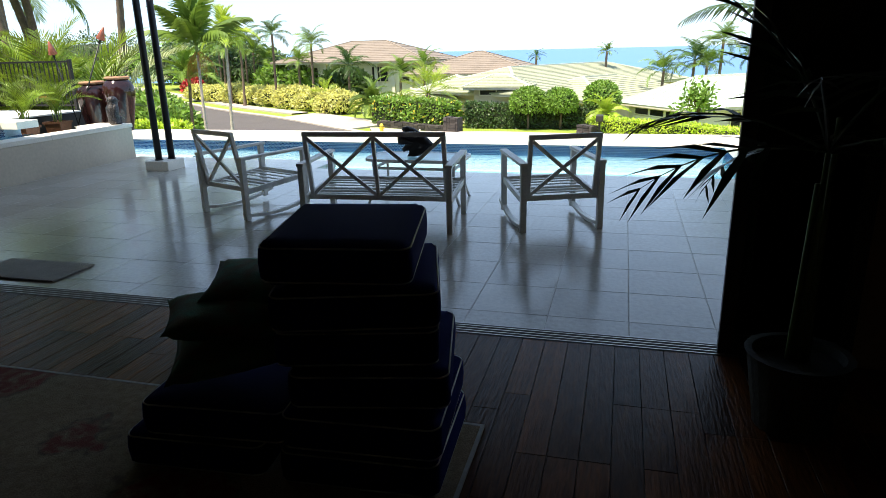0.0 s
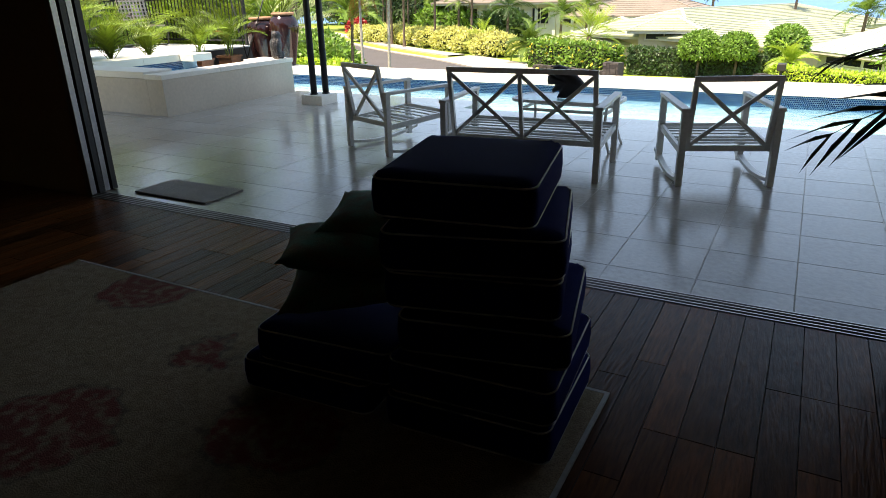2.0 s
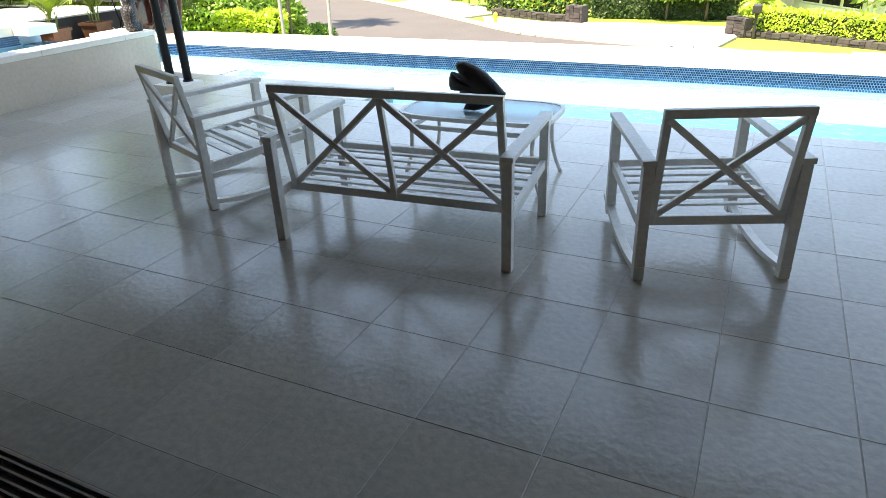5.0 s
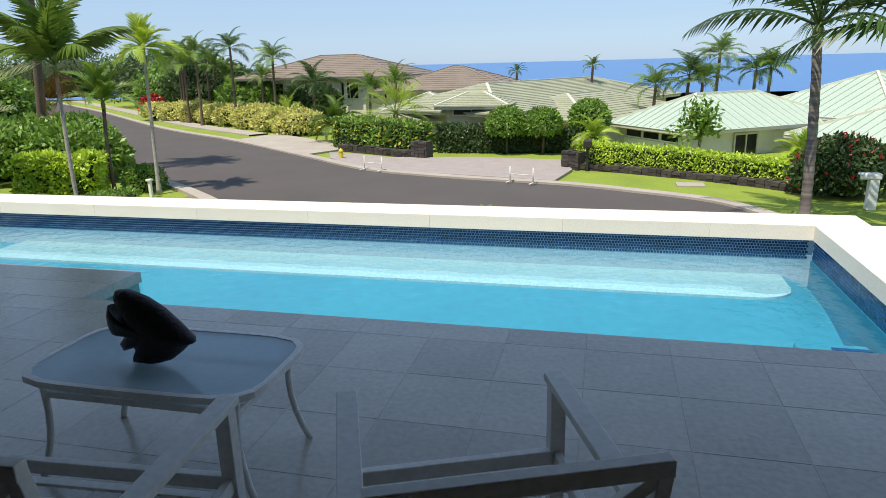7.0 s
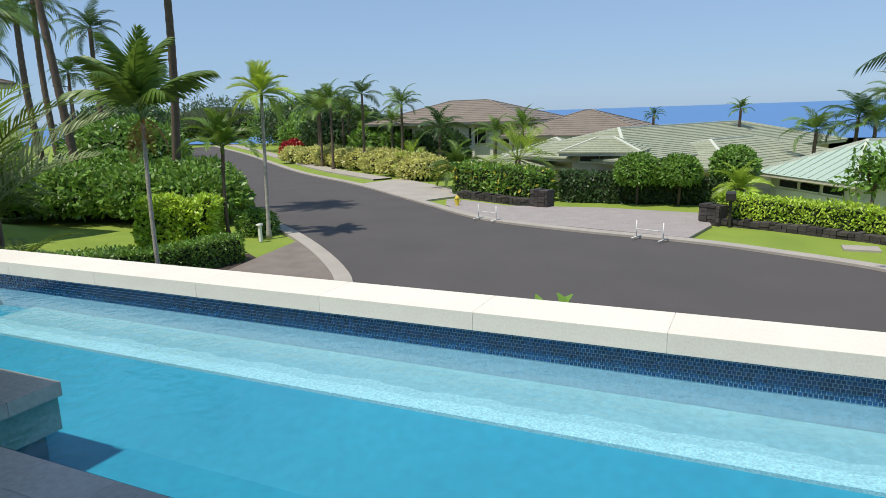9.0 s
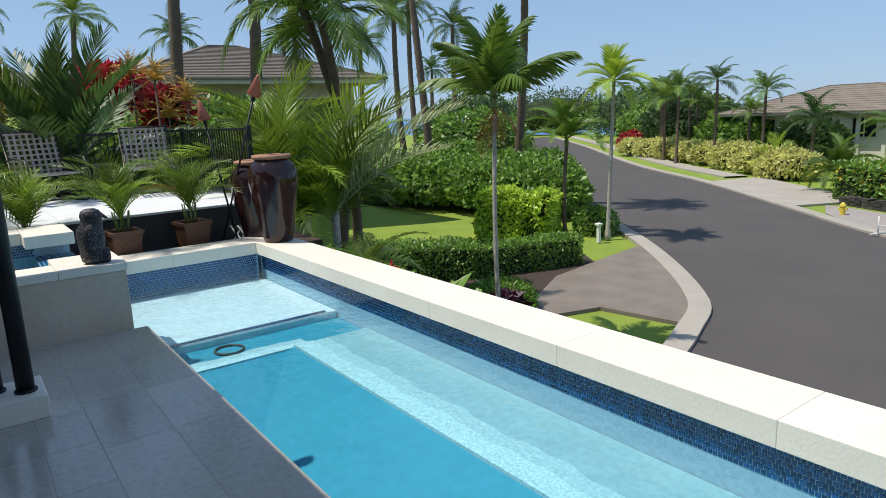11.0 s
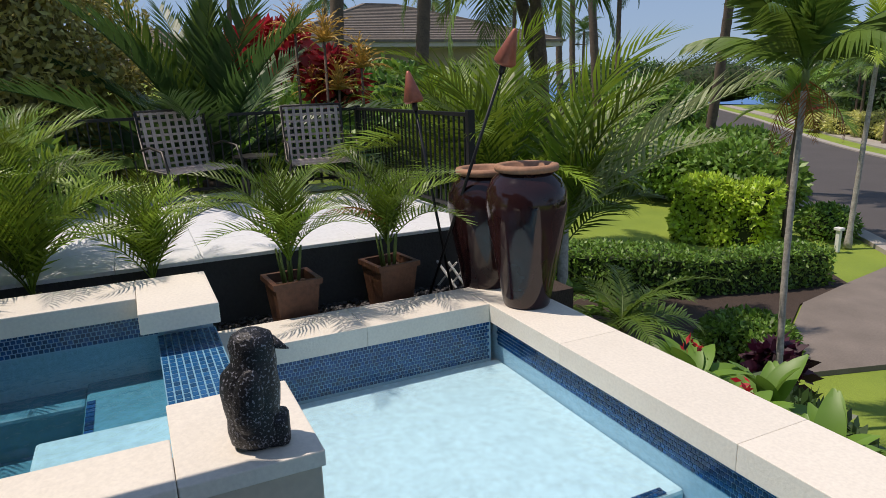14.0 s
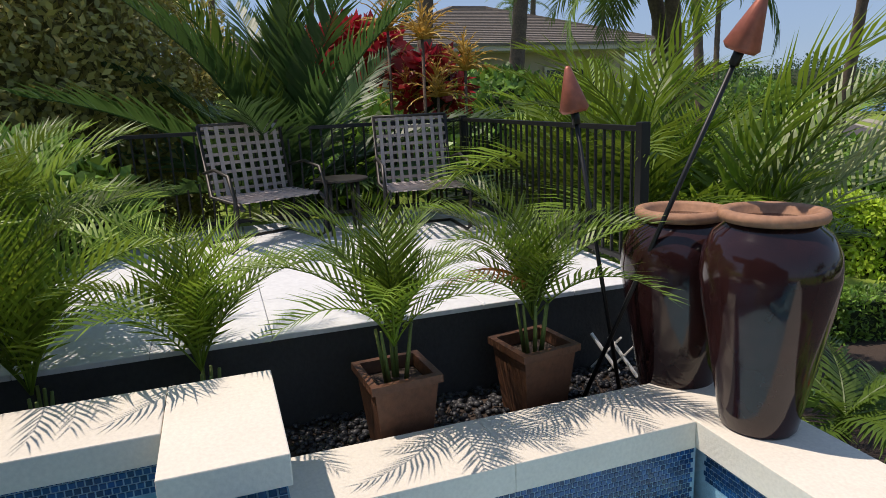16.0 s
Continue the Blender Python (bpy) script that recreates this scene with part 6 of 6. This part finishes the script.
hedge("flowering_hedge", [(-12.2, 38.0), (-7.4, 35.9)], 1.5, -2.6, (-1.05, -1.25), 420, 0.20, M["leaf"], "green hedge dotted with yellow flowers", 6, M["flower_yellow"], 150, sway=0.16)
hedge("dark_hedge", [(-6.6, 36.6), (-4.4, 36.6), (0.6, 37.0)], 1.2, -2.6, (-1.35, -1.55), 380, 0.18, M["leaf_dark"], "dark green hedge behind the paved drive", 7, sway=0.12)
for k, (x, y, r, z) in enumerate(((-3.3, 36.0, 0.95, -1.28), (-1.6, 36.0, 0.85, -1.28), (0.45, 37.2, 0.95, -1.10))):
    bush("topiary_tree", (x, y, z), (r, r, r * 0.85), 2600, 0.15, M["leaf"], "round clipped topiary tree on a short trunk", 30 + k, "tree", trunk=0.75, group="topiary trees", rough=0.05)
HW = [(0.1, 31.7), (2.0, 31.0), (4.3, 29.8), (6.2, 28.5), (7.6, 27.3)]
hedge("street_hedge", [(x + 0.35, y + 0.55) for x, y in HW], 1.0, -2.6, (-1.62, -1.85), 620, 0.12, M["leaf_bright"], "bright clipped hedge on a lava-stone wall", 8, sway=0.05)
bush("bougainvillea", (8.3, 27.2, -1.9), (1.5, 1.2, 1.0), 3000, 0.17, M["leaf_dark"], "dark bush with red blossom beside the mailbox", 35, flower=M["flower_red"], flowers=130)
bush("small_tree", (4.75, 32.6, -1.05), (0.95, 0.9, 1.0), 420, 0.24, M["leaf"], "light young broadleaf tree in front of the pale house", 36, "tree", trunk=0.9, rough=0.35, heart=0.0)
for k, (x, y, z, rx, rz, m_) in enumerate(((-27.5, 57.5, -1.3, 4.0, 1.9, "leaf"), (-36, 64, -0.4, 5, 2.4, "leaf_dark"), (-44, 72, -0.2, 6, 2.6, "leaf"), (-50, 76, 0.0, 7, 3.0, "leaf_dark"), (-62, 92, 0.5, 10, 3.5, "leaf"), (-84, 96, 0.6, 12, 4, "leaf_dark"), (-80, 74, 0.4, 8, 3.5, "leaf"), (-64, 60, 0.2, 7, 3.2, "leaf_dark"), (-20.5, 52.5, -1.4, 2.3, 1.4, "leaf_dark"))):
    bush("tree_mass", (x, y, z), (rx, rx * 0.8, rz), 3000, 0.45, M[m_], "dense green trees along the street", 40 + k, "tree", rough=0.2)

orn = thing("garden_ornament", pose(-8.66, 11.27, 0.03, 0, 0, 35), "small white crossed lattice ornament in the pebble bed", "ornament")
for k in (-1, 1):
    part("bar", bar(bmesh.new(), (-0.09, 0.007 * k, 0.0 if k > 0 else 0.22), (0.09, 0.007 * k, 0.22 if k > 0 else 0.0), 0.028, 0.012), M["white_paint"], orn)
    part("bar", bar(bmesh.new(), (0.02, 0.007 * k, 0.0 if k > 0 else 0.22), (0.20, 0.007 * k, 0.22 if k > 0 else 0.0), 0.028, 0.012), M["white_paint"], orn)

structure(boxed("pool_corner_step", 2.5, PR - 0.002, 9.38, 9.72, -0.53, -0.31, M["basin"], None, 0.02), "step in the pool corner with the water's turquoise in its colour", "pool step")
MARK = [(2.56, 9.45), (2.71, 9.60)]
for k in range(2):
    structure(boxed("pool_step_tiles", MARK[k][0], MARK[k][0] + 0.24, MARK[k][1], MARK[k][1] + 0.035, -0.312, -0.303, M["mosaic"]), "dark blue tiled edge of a pool step", "pool step")
bush("wall_shrub", (-7.6, 13.9, -2.0), (1.7, 0.9, 0.75), 2600, 0.16, M["leaf_dark"], "dark low shrubs below the pool wall", 61)


# ---- houses ----
def hip_roof(bm, x0, x1, y0, y1, ze, zr, courses, lip):
    """A hipped roof in stepped courses over a rectangle."""
    w, d = x1 - x0, y1 - y0
    ins = min(w, d) / 2
    def rect(t, z):
        return [bm.verts.new(p) for p in ((x0 + ins * t, y0 + ins * t, z), (x1 - ins * t, y0 + ins * t, z), (x1 - ins * t, y1 - ins * t, z), (x0 + ins * t, y1 - ins * t, z))]
    for k in range(courses):
        t0, t1 = k / courses, (k + 1) / courses
        if t1 > 0.999:
            t1 = 0.999
        a = rect(t0, ze + (zr - ze) * t0 + lip)
        b = rect(t1, ze + (zr - ze) * t1 + lip * 0.2)
        c = rect(t0, ze + (zr - ze) * t0 - lip * 0.3)
        for i in range(4):
            bm.faces.new((a[i], a[(i + 1) % 4], b[(i + 1) % 4], b[i]))
            bm.faces.new((c[i], c[(i + 1) % 4], a[(i + 1) % 4], a[i]))
        if k == 0:
            bm.faces.new(c[::-1])
    return bm


def ridge_caps(bm, x0, x1, y0, y1, ze, zr, r):
    ins = min(x1 - x0, y1 - y0) / 2
    top = [(x0 + ins, y0 + ins), (x1 - ins, y0 + ins), (x1 - ins, y1 - ins), (x0 + ins, y1 - ins)]
    base = [(x0, y0), (x1, y0), (x1, y1), (x0, y1)]
    for (a, b), (c, d) in zip(base, top):
        bar(bm, (a, b, ze + 0.03), (c, d, zr + 0.03), r, r, 0.0)
    bar(bm, (*top[0], zr + 0.03), (*top[2], zr + 0.03), r, r, 0.0)
    return bm


def seams(bm, x0, x1, y0, y1, ze, zr, step):
    """Standing seams up each slope of a hipped metal roof."""
    w, d = x1 - x0, y1 - y0
    ins = min(w, d) / 2
    def rib(p, q):
        bar(bm, p, q, 0.05, 0.06, 0.0)
    n = int(w / step)
    for i in range(1, n):
        x = x0 + w * i / n
        t = min(1.0, min(x - x0, x1 - x) / ins)
        for ys, sg in ((y0, 1), (y1, -1)):
            rib((x, ys, ze + 0.03), (x, ys + sg * ins * t, ze + (zr - ze) * t + 0.03))
    n = int(d / step)
    for i in range(1, n):
        y = y0 + d * i / n
        t = min(1.0, min(y - y0, y1 - y) / ins)
        for xs, sg in ((x0, 1), (x1, -1)):
            rib((xs, y, ze + 0.03), (xs + sg * ins * t, y, ze + (zr - ze) * t + 0.03))
    return bm


def wing(e, x0, x1, y0, y1, z0, ze, zr, roof, wall, over=0.6, metal=False, courses=12):
    boxed("wall", x0 + over, x1 - over, y0 + over, y1 - over, z0, ze, M[wall], e)
    boxed("fascia", x0 - 0.02, x1 + 0.02, y0 - 0.02, y1 + 0.02, ze - 0.14, ze - 0.004, M["fascia"], e)
    r = part("roof", hip_roof(bmesh.new(), x0 - 0.05, x1 + 0.05, y0 - 0.05, y1 + 0.05, ze, zr, 1, 0.0), M[roof], e)
    if not metal:
        ins = min(x1 - x0, y1 - y0) / 2
        for k in range(courses):
            t0, t1 = k / courses, min((k + 1.15) / courses, 0.998)
            bm = bmesh.new()
            rings = []
            for t, z in ((t0, -0.01), (t0, 0.065), (t1, 0.03)):
                rings.append([bm.verts.new((px, py, ze + (zr - ze) * t + z)) for px, py in ((x0 - 0.08 + ins * t, y0 - 0.08 + ins * t), (x1 + 0.08 - ins * t, y0 - 0.08 + ins * t), (x1 + 0.08 - ins * t, y1 + 0.08 - ins * t), (x0 - 0.08 + ins * t, y1 + 0.08 - ins * t))])
            for ra, rb_ in zip(rings, rings[1:]):
                for q in range(4):
                    bm.faces.new((ra[q], ra[(q + 1) % 4], rb_[(q + 1) % 4], rb_[q]))
            part("tile_course", bm, M[roof], r)
    if metal:
        part("seams", seams(bmesh.new(), x0, x1, y0, y1, ze, zr, 0.45), M[roof], r)
    part("ridge", ridge_caps(bmesh.new(), x0, x1, y0, y1, ze, zr, 0.16 if not metal else 0.12), M[roof] if roof == "roof_brown" else M["ridge_pale"], r)


def house_window(e, x0, x1, y, z0, z1, axis="y"):
    """A dark window with a frame, on a wall facing -y (axis y) or +x (axis x)."""
    if axis == "y":
        w = boxed("window", x0, x1, y - 0.05, y + 0.02, z0, z1, M["window"], e)
        for a, b, c, d in ((x0 - 0.07, x1 + 0.07, z1, z1 + 0.08), (x0 - 0.07, x1 + 0.07, z0 - 0.08, z0), (x0 - 0.07, x0, z0, z1), (x1, x1 + 0.07, z0, z1), ((x0 + x1) / 2 - 0.03, (x0 + x1) / 2 + 0.03, z0, z1)):
            boxed("frame", a, b, y - 0.09, y - 0.051, c, d, M["fascia"], w)
    else:
        w = boxed("window", y - 0.02, y + 0.05, x0, x1, z0, z1, M["window"], e)
        for a, b, c, d in ((x0 - 0.07, x1 + 0.07, z1, z1 + 0.08), (x0 - 0.07, x1 + 0.07, z0 - 0.08, z0), (x0 - 0.07, x0, z0, z1), (x1, x1 + 0.07, z0, z1)):
            boxed("frame", y + 0.051, y + 0.09, a, b, c, d, M["fascia"], w)


ha = thing("villa", pose(0, 0, 0), "two-storey pale villa with a brown hipped tile roof", "house")
wing(ha, -28.6, -14.2, 55, 66, -6, 0.65, 2.35, "roof_brown", "white_wall", 1.0)
for x in (-26.0, -23.0, -19.5, -16.8):
    house_window(ha, x, x + 1.4, 56.0, -1.0, 0.2)
for x in (-24.5, -20.5, -17.0):
    house_window(ha, x, x + 1.6, 56.0, -3.9, -2.5)
for x in np.linspace(-27.0, -16.0, 8):
    boxed("pilaster", x - 0.12, x + 0.12, 55.82, 55.998, -6, 0.5, M["white_wall"], ha)
hb = thing("villa", pose(0, 0, 0), "low house with a brown hipped roof", "house")
wing(hb, -15.5, -5.0, 52, 62, -6, -0.35, 1.25, "roof_brown", "white_wall", 0.8)
hc = thing("villa", pose(-4.0, 38.0, 0, 0, 0, 60), "long cream house with grey-green tiled hip roofs", "house")
wing(hc, 0, 20.5, 0, 9.0, -7, -1.0, 0.28, "roof_green", "stucco", 0.7, courses=18)
wing(hc, 3.5, 15, -3.0, 4.5, -7, -1.5, -0.42, "roof_green", "stucco", 0.6, courses=12)
hf = thing("villa", pose(0, 0, 0), "low cream entrance wing with grey-green tiled roofs", "house")
wing(hf, -12.5, -5.9, 41.0, 48.0, -6, -1.5, -0.2, "roof_green", "stucco", 0.6, courses=12)
wing(hf, -7.4, -3.6, 38.6, 41.6, -6, -0.62, -0.02, "roof_green", "stucco", 0.5, courses=8)
house_window(hf, -6.5, -4.6, 39.1, -1.05, -0.80)
boxed("door", -5.7, -4.9, 39.02, 39.098, -3.6, -1.5, M["wood"], hf)
hd = thing("bungalow", pose(4.4, 33.8, 0, 0, 0, 34.6), "pale bungalow with a light green standing-seam metal roof", "house")
wing(hd, 0, 9.2, 0, 5.6, -5, -1.42, -0.12, "roof_metal", "white_wall", 0.45, True)
for k in range(3):
    w = boxed("window", 0.40, 0.46, 1.0 + 1.25 * k, 2.0 + 1.25 * k, -1.95, -1.68, M["window"], hd)
    boxed("frame", 0.37, 0.399, 0.95 + 1.25 * k, 2.05 + 1.25 * k, -2.0, -1.951, M["white_paint"], w)
boxed("garage_door", 0.41, 0.44, 0.9, 4.7, -3.6, -2.05, M["white_paint"], hd)
house_window(hd, 3.0, 4.2, 0.45, -2.6, -1.75)
he = thing("bungalow", pose(11.3, 33.4, 0, 0, 0, 34.6), "house with light green metal roof and skylights", "house")
wing(he, 2.2, 13.0, 1.0, 9.5, -5, -1.2, 0.62, "roof_metal", "stucco", 0.5, True)
wing(he, -0.6, 5.4, -1.6, 3.8, -5, -1.75, -0.55, "roof_metal", "stucco", 0.5, True)
for k in range(2):
    o = boxed("skylight", -0.38, 0.38, -0.3, 0.3, -0.03, 0.10, M["window"], he)
    o.matrix_basis = pose(6.3 + 1.1 * k, 3.2, 0.06, 28, 0, 0)
hl = thing("neighbour_house", pose(0, 0, 0), "neighbour house with a brown shingled hip roof", "house")
wing(hl, -30.6, -22.4, 12.8, 22.2, -1.5, 2.95, 4.38, "roof_brown", "stucco", 0.9, courses=22)
wing(hl, -42.0, -30.8, 6.0, 15.0, -1.5, 2.6, 4.3, "roof_brown", "stucco", 0.8, courses=18)
house_window(hl, 14.8, 16.4, -23.3, 0.8, 2.2, "x")
house_window(hl, 18.6, 20.3, -23.3, 0.8, 2.3, "x")

# ---- street things ----
wall_st = structure(new("wall_street"), "low lava-stone wall under the street hedge", "stone wall")


def rock_wall(e, line, z0, z1, thick, seed):
    rnd = random.Random(seed)
    for (ax, ay), (bx, by) in zip(line, line[1:]):
        ln = math.hypot(bx - ax, by - ay)
        ang = math.atan2(by - ay, bx - ax)
        bm = bmesh.new()
        box(bm, 0, ln, -thick / 2 + 0.03, thick / 2 - 0.03, z0, z1 - 0.05)
        s = 0.0
        while s < ln:
            w = rnd.uniform(0.16, 0.34)
            z = z0
            while z < z1 - 0.04:
                h = rnd.uniform(0.11, 0.2)
                box(bm, s + 0.008, min(ln, s + w) - 0.008, -thick / 2 - rnd.uniform(0, 0.04), thick / 2, z + 0.006, min(z + h, z1 + rnd.uniform(-0.02, 0.04)) - 0.006, 0.0)
                z += h
            s += w
        o = part("stones", bm, M["lava"], e)
        o.matrix_basis = Matrix.Translation((ax, ay, 0)) @ Matrix.Rotation(ang, 4, "Z")


rock_wall(wall_st, HW, -2.7, -2.38, 0.4, 1)
rock_wall(wall_st, [(-0.35, 31.9), (0.35, 31.5)], -2.7, -1.95, 0.5, 2)
wall_fl = structure(new("wall_flower_bed"), "low lava-stone wall before the flowering hedge", "stone wall")
rock_wall(wall_fl, [(-11.9, 36.7), (-9.5, 35.5), (-7.2, 34.3)], -2.7, -2.3, 0.4, 3)
rock_wall(wall_fl, [(-7.3, 34.2), (-6.5, 34.0)], -2.7, -1.85, 0.6, 4)

mb = thing("mailbox", pose(8.35, 25.1, -2.62), "white mailbox post with a curved top", "mailbox")
boxed("post", -0.12, 0.12, -0.12, 0.12, 0, 0.85, M["white_paint"], mb, 0.02)
boxed("box", -0.38, 0.16, -0.14, 0.14, 0.851, 1.02, M["white_paint"], mb, 0.04)
boxed("plaque", -0.381, -0.379, -0.08, 0.08, 0.87, 0.98, M["bronze"], mb)
mb2 = thing("mailbox", pose(0.55, 31.2, -2.62), "dark mailbox on a post before the stone wall", "mailbox")
boxed("post", -0.05, 0.05, -0.05, 0.05, 0, 0.9, M["bronze"], mb2)
boxed("box", -0.16, 0.16, -0.25, 0.25, 0.901, 1.2, M["bronze"], mb2, 0.04)


def road_frame(m):
    e = thing("marker_frame", m, "small white tubular frame standing on the road edge", "barrier", "road frames")
    for x in (-0.45, 0.45):
        tube("leg", [(x, 0, 0), (x, 0, 0.55)], 0.02, M["white_paint"], e, 6)
        tube("foot", [(x, -0.3, 0.02), (x, 0.3, 0.02)], 0.02, M["white_paint"], e, 6)
    tube("bar", [(-0.45, 0, 0.28), (0.45, 0, 0.28)], 0.014, M["white_paint"], e, 6)
    return e


rf = road_frame(pose(-7.9, 30.25, ROAD_Z + 0.06, 0, 0, -20))
copy_thing(rf, pose(-1.6, 27.95, ROAD_Z + 0.06, 0, 0, -20))
hyd = thing("hydrant", pose(-10.6, 33.5, -2.62), "small yellow fire hydrant on the lawn strip", "hydrant")
part("body", lathe(bmesh.new(), [(0.12, 0), (0.12, 0.05), (0.09, 0.06), (0.09, 0.36), (0.11, 0.37), (0.11, 0.41), (0.07, 0.48), (0.02, 0.52)], 12), M["yellow_paint"], hyd)
part("outlet", bar(bmesh.new(), (-0.15, 0, 0.28), (0.15, 0, 0.28), 0.08, 0.08, 0.01), M["yellow_paint"], hyd)
structure(boxed("utility_cover", 3.6, 4.5, 28.1, 28.75, ROAD_Z - 0.05, ROAD_Z + 0.02, M["concrete"]), "pale concrete utility cover in the lawn", "cover")
for k, (x, y) in enumerate(((-13.2, 22.2), (-13.9, 24.4))):
    o = thing("garden_light", pose(x, y, -2.62), "small white garden light beside the driveway", "garden light", "garden lights")
    boxed("post", -0.05, 0.05, -0.05, 0.05, 0, 0.55, M["white_paint"], o, 0.01)
    boxed("cap", -0.09, 0.09, -0.09, 0.09, 0.551, 0.62, M["white_paint"], o, 0.01)
lamp = thing("street_lamp", pose(-47, 42, -2.6), "dark street lamp post with one arm", "street lamp")
tube("post", [(0, 0, 0), (0, 0, 7.0)], [0.08, 0.05], M["bronze"], lamp, 10)
tube("arm", [(0, 0, 6.95), (-0.7, -0.4, 7.05)], 0.035, M["bronze"], lamp, 8)
boxed("lamp_head", -1.0, -0.65, -0.55, -0.25, 6.98, 7.1, M["bronze"], lamp, 0.02)

# ---- pieces: patio tiles, floor boards, deck slabs, spillway tiles ----
rnd = random.Random(4)
patio = structure(new("patio"), "polished cream travertine patio tiles", "patio")
TX, TY = 0.46, 0.475


def piece_mesh(name, w, d, h, b, material, g=0.0025):
    """A slab with a chamfered top edge, corner at the origin."""
    v = [(g, g, -h), (w - g, g, -h), (w - g, d - g, -h), (g, d - g, -h), (g, g, -b), (w - g, g, -b), (w - g, d - g, -b), (g, d - g, -b), (g + b, g + b, 0), (w - g - b, g + b, 0), (w - g - b, d - g - b, 0), (g + b, d - g - b, 0)]
    f = [(8, 9, 10, 11), (0, 1, 5, 4), (1, 2, 6, 5), (2, 3, 7, 6), (3, 0, 4, 7), (4, 5, 9, 8), (5, 6, 10, 9), (6, 7, 11, 10), (7, 4, 8, 11)]
    me = bpy.data.meshes.new(name)
    me.from_pydata(v, [], f)
    me.materials.append(material)
    return me


cache = {}


def tile(x0, x1, y0, y1, z, h, material, parent, name="tile", b=0.0012):
    key = (round(x1 - x0, 3), round(y1 - y0, 3), h, material.name)
    if key not in cache:
        cache[key] = piece_mesh(name, key[0], key[1], h, b, material, 0.0014 if name == "board" else 0.0018)
    o = new(name, cache[key])
    o.parent = parent
    o.location = (x0, y0, z + rnd.uniform(-0.0004, 0.0004))
    return o


xs = [1.592 + TX * k for k in range(-24, 9)]
rows = [(4.16, 4.36)] + [(4.36 + TY * k, 4.36 + TY * (k + 1)) for k in range(9)] + [(8.635, PE)]
for j, (y0, y1) in enumerate(rows):
    for x in xs:
        lo = -9.2 if y1 <= 6.9 else -5.795
        a, b_ = max(x, lo), min(x + TX, 5.49)
        if b_ - a > 0.06:
            tile(round(a, 4), round(b_, 4), round(y0, 4), round(y1, 4), 0.0, 0.014 if y1 < PE - 0.01 else 0.09, M["travertine"], patio)
x = -5.795
while x < -2.48:
    b_ = min(x + 0.66, -2.474)
    tile(x, b_, PE, 9.20, 0.0, 0.014, M["travertine"], patio)
    tile(x, b_, 9.20, 9.525, 0.0, 0.09, M["travertine"], patio)
    x += 0.66
# nosing of the patio slab towards the pool
structure(boxed("patio_edge_a", -2.472, PR - 0.002, PE - 0.3, PE - 0.004, -0.09, -0.016, M["travertine"]), "thick travertine pool edge", "patio")
structure(boxed("patio_edge_b", -2.75, -2.478, PE + 0.001, 9.521, -0.09, -0.016, M["travertine"]), "thick travertine pool edge", "patio")

x = -3.6
bw = 0.12
for i in range(55):
    x0 = -3.76 + i * bw
    y = 4.02
    while y > 0.4:
        ln = rnd.choice((0.45, 0.6, 0.75, 0.9, 1.05))
        y0 = max(y - ln, -0.2)
        if x0 < 2.75 and y > 1.3:
            tile(x0, x0 + bw, y0, y, 0.0, 0.015, M["wood"], house_floor, "board", 0.0012)
        y = y0
rest_v, rest_f = [], []


def rest_board(x0, x1, y0, y1):
    k = len(rest_v)
    g = 0.001
    rest_v.extend([(x0 + g, y0 + g, -0.015), (x1 - g, y0 + g, -0.015), (x1 - g, y1 - g, -0.015), (x0 + g, y1 - g, -0.015), (x0 + g, y0 + g, 0), (x1 - g, y0 + g, 0), (x1 - g, y1 - g, 0), (x0 + g, y1 - g, 0)])
    rest_f.extend([(k + 4, k + 5, k + 6, k + 7), (k, k + 1, k + 5, k + 4), (k + 1, k + 2, k + 6, k + 5), (k + 2, k + 3, k + 7, k + 6), (k + 3, k, k + 4, k + 7)])


for i in range(101):
    x0 = -6.52 + i * bw
    if x0 + bw > 5.5:
        break
    if -3.77 < x0 < 2.8:
        rest_board(x0, x0 + bw, -3.5, 0.2)
    else:
        for k in range(8):
            rest_board(x0, x0 + bw, -3.5 + 0.94 * k, -3.5 + 0.94 * (k + 1))
tagged(raw("floor_boards", rest_v, rest_f, M["wood"], house_floor), "dark walnut floor boards", "", "", "stuff")

for i in range(5):
    for j in range(7):
        tile(-12.08 + 0.6635 * i, -11.4165 + 0.6635 * i, 7.62 + 0.583 * j, 8.203 + 0.583 * j, DZ, 0.029, M["deck"], deck, "slab", 0.004)
spill = tagged(new("spillway"), "blue mosaic spillway between spa and pool", "spillway")
boxed("ledge", -7.74, -6.402, 8.99, 9.308, 0.331, 0.3495, M["spill_grout"], spill)
for i in range(26):
    for j in range(9):
        tile(-7.7365 + 0.0512 * i, -7.6895 + 0.0512 * i, 8.9935 + 0.0348 * j, 9.0248 + 0.0348 * j, 0.352, 0.008, M["mosaic_piece"], spill, "tile", 0.002)
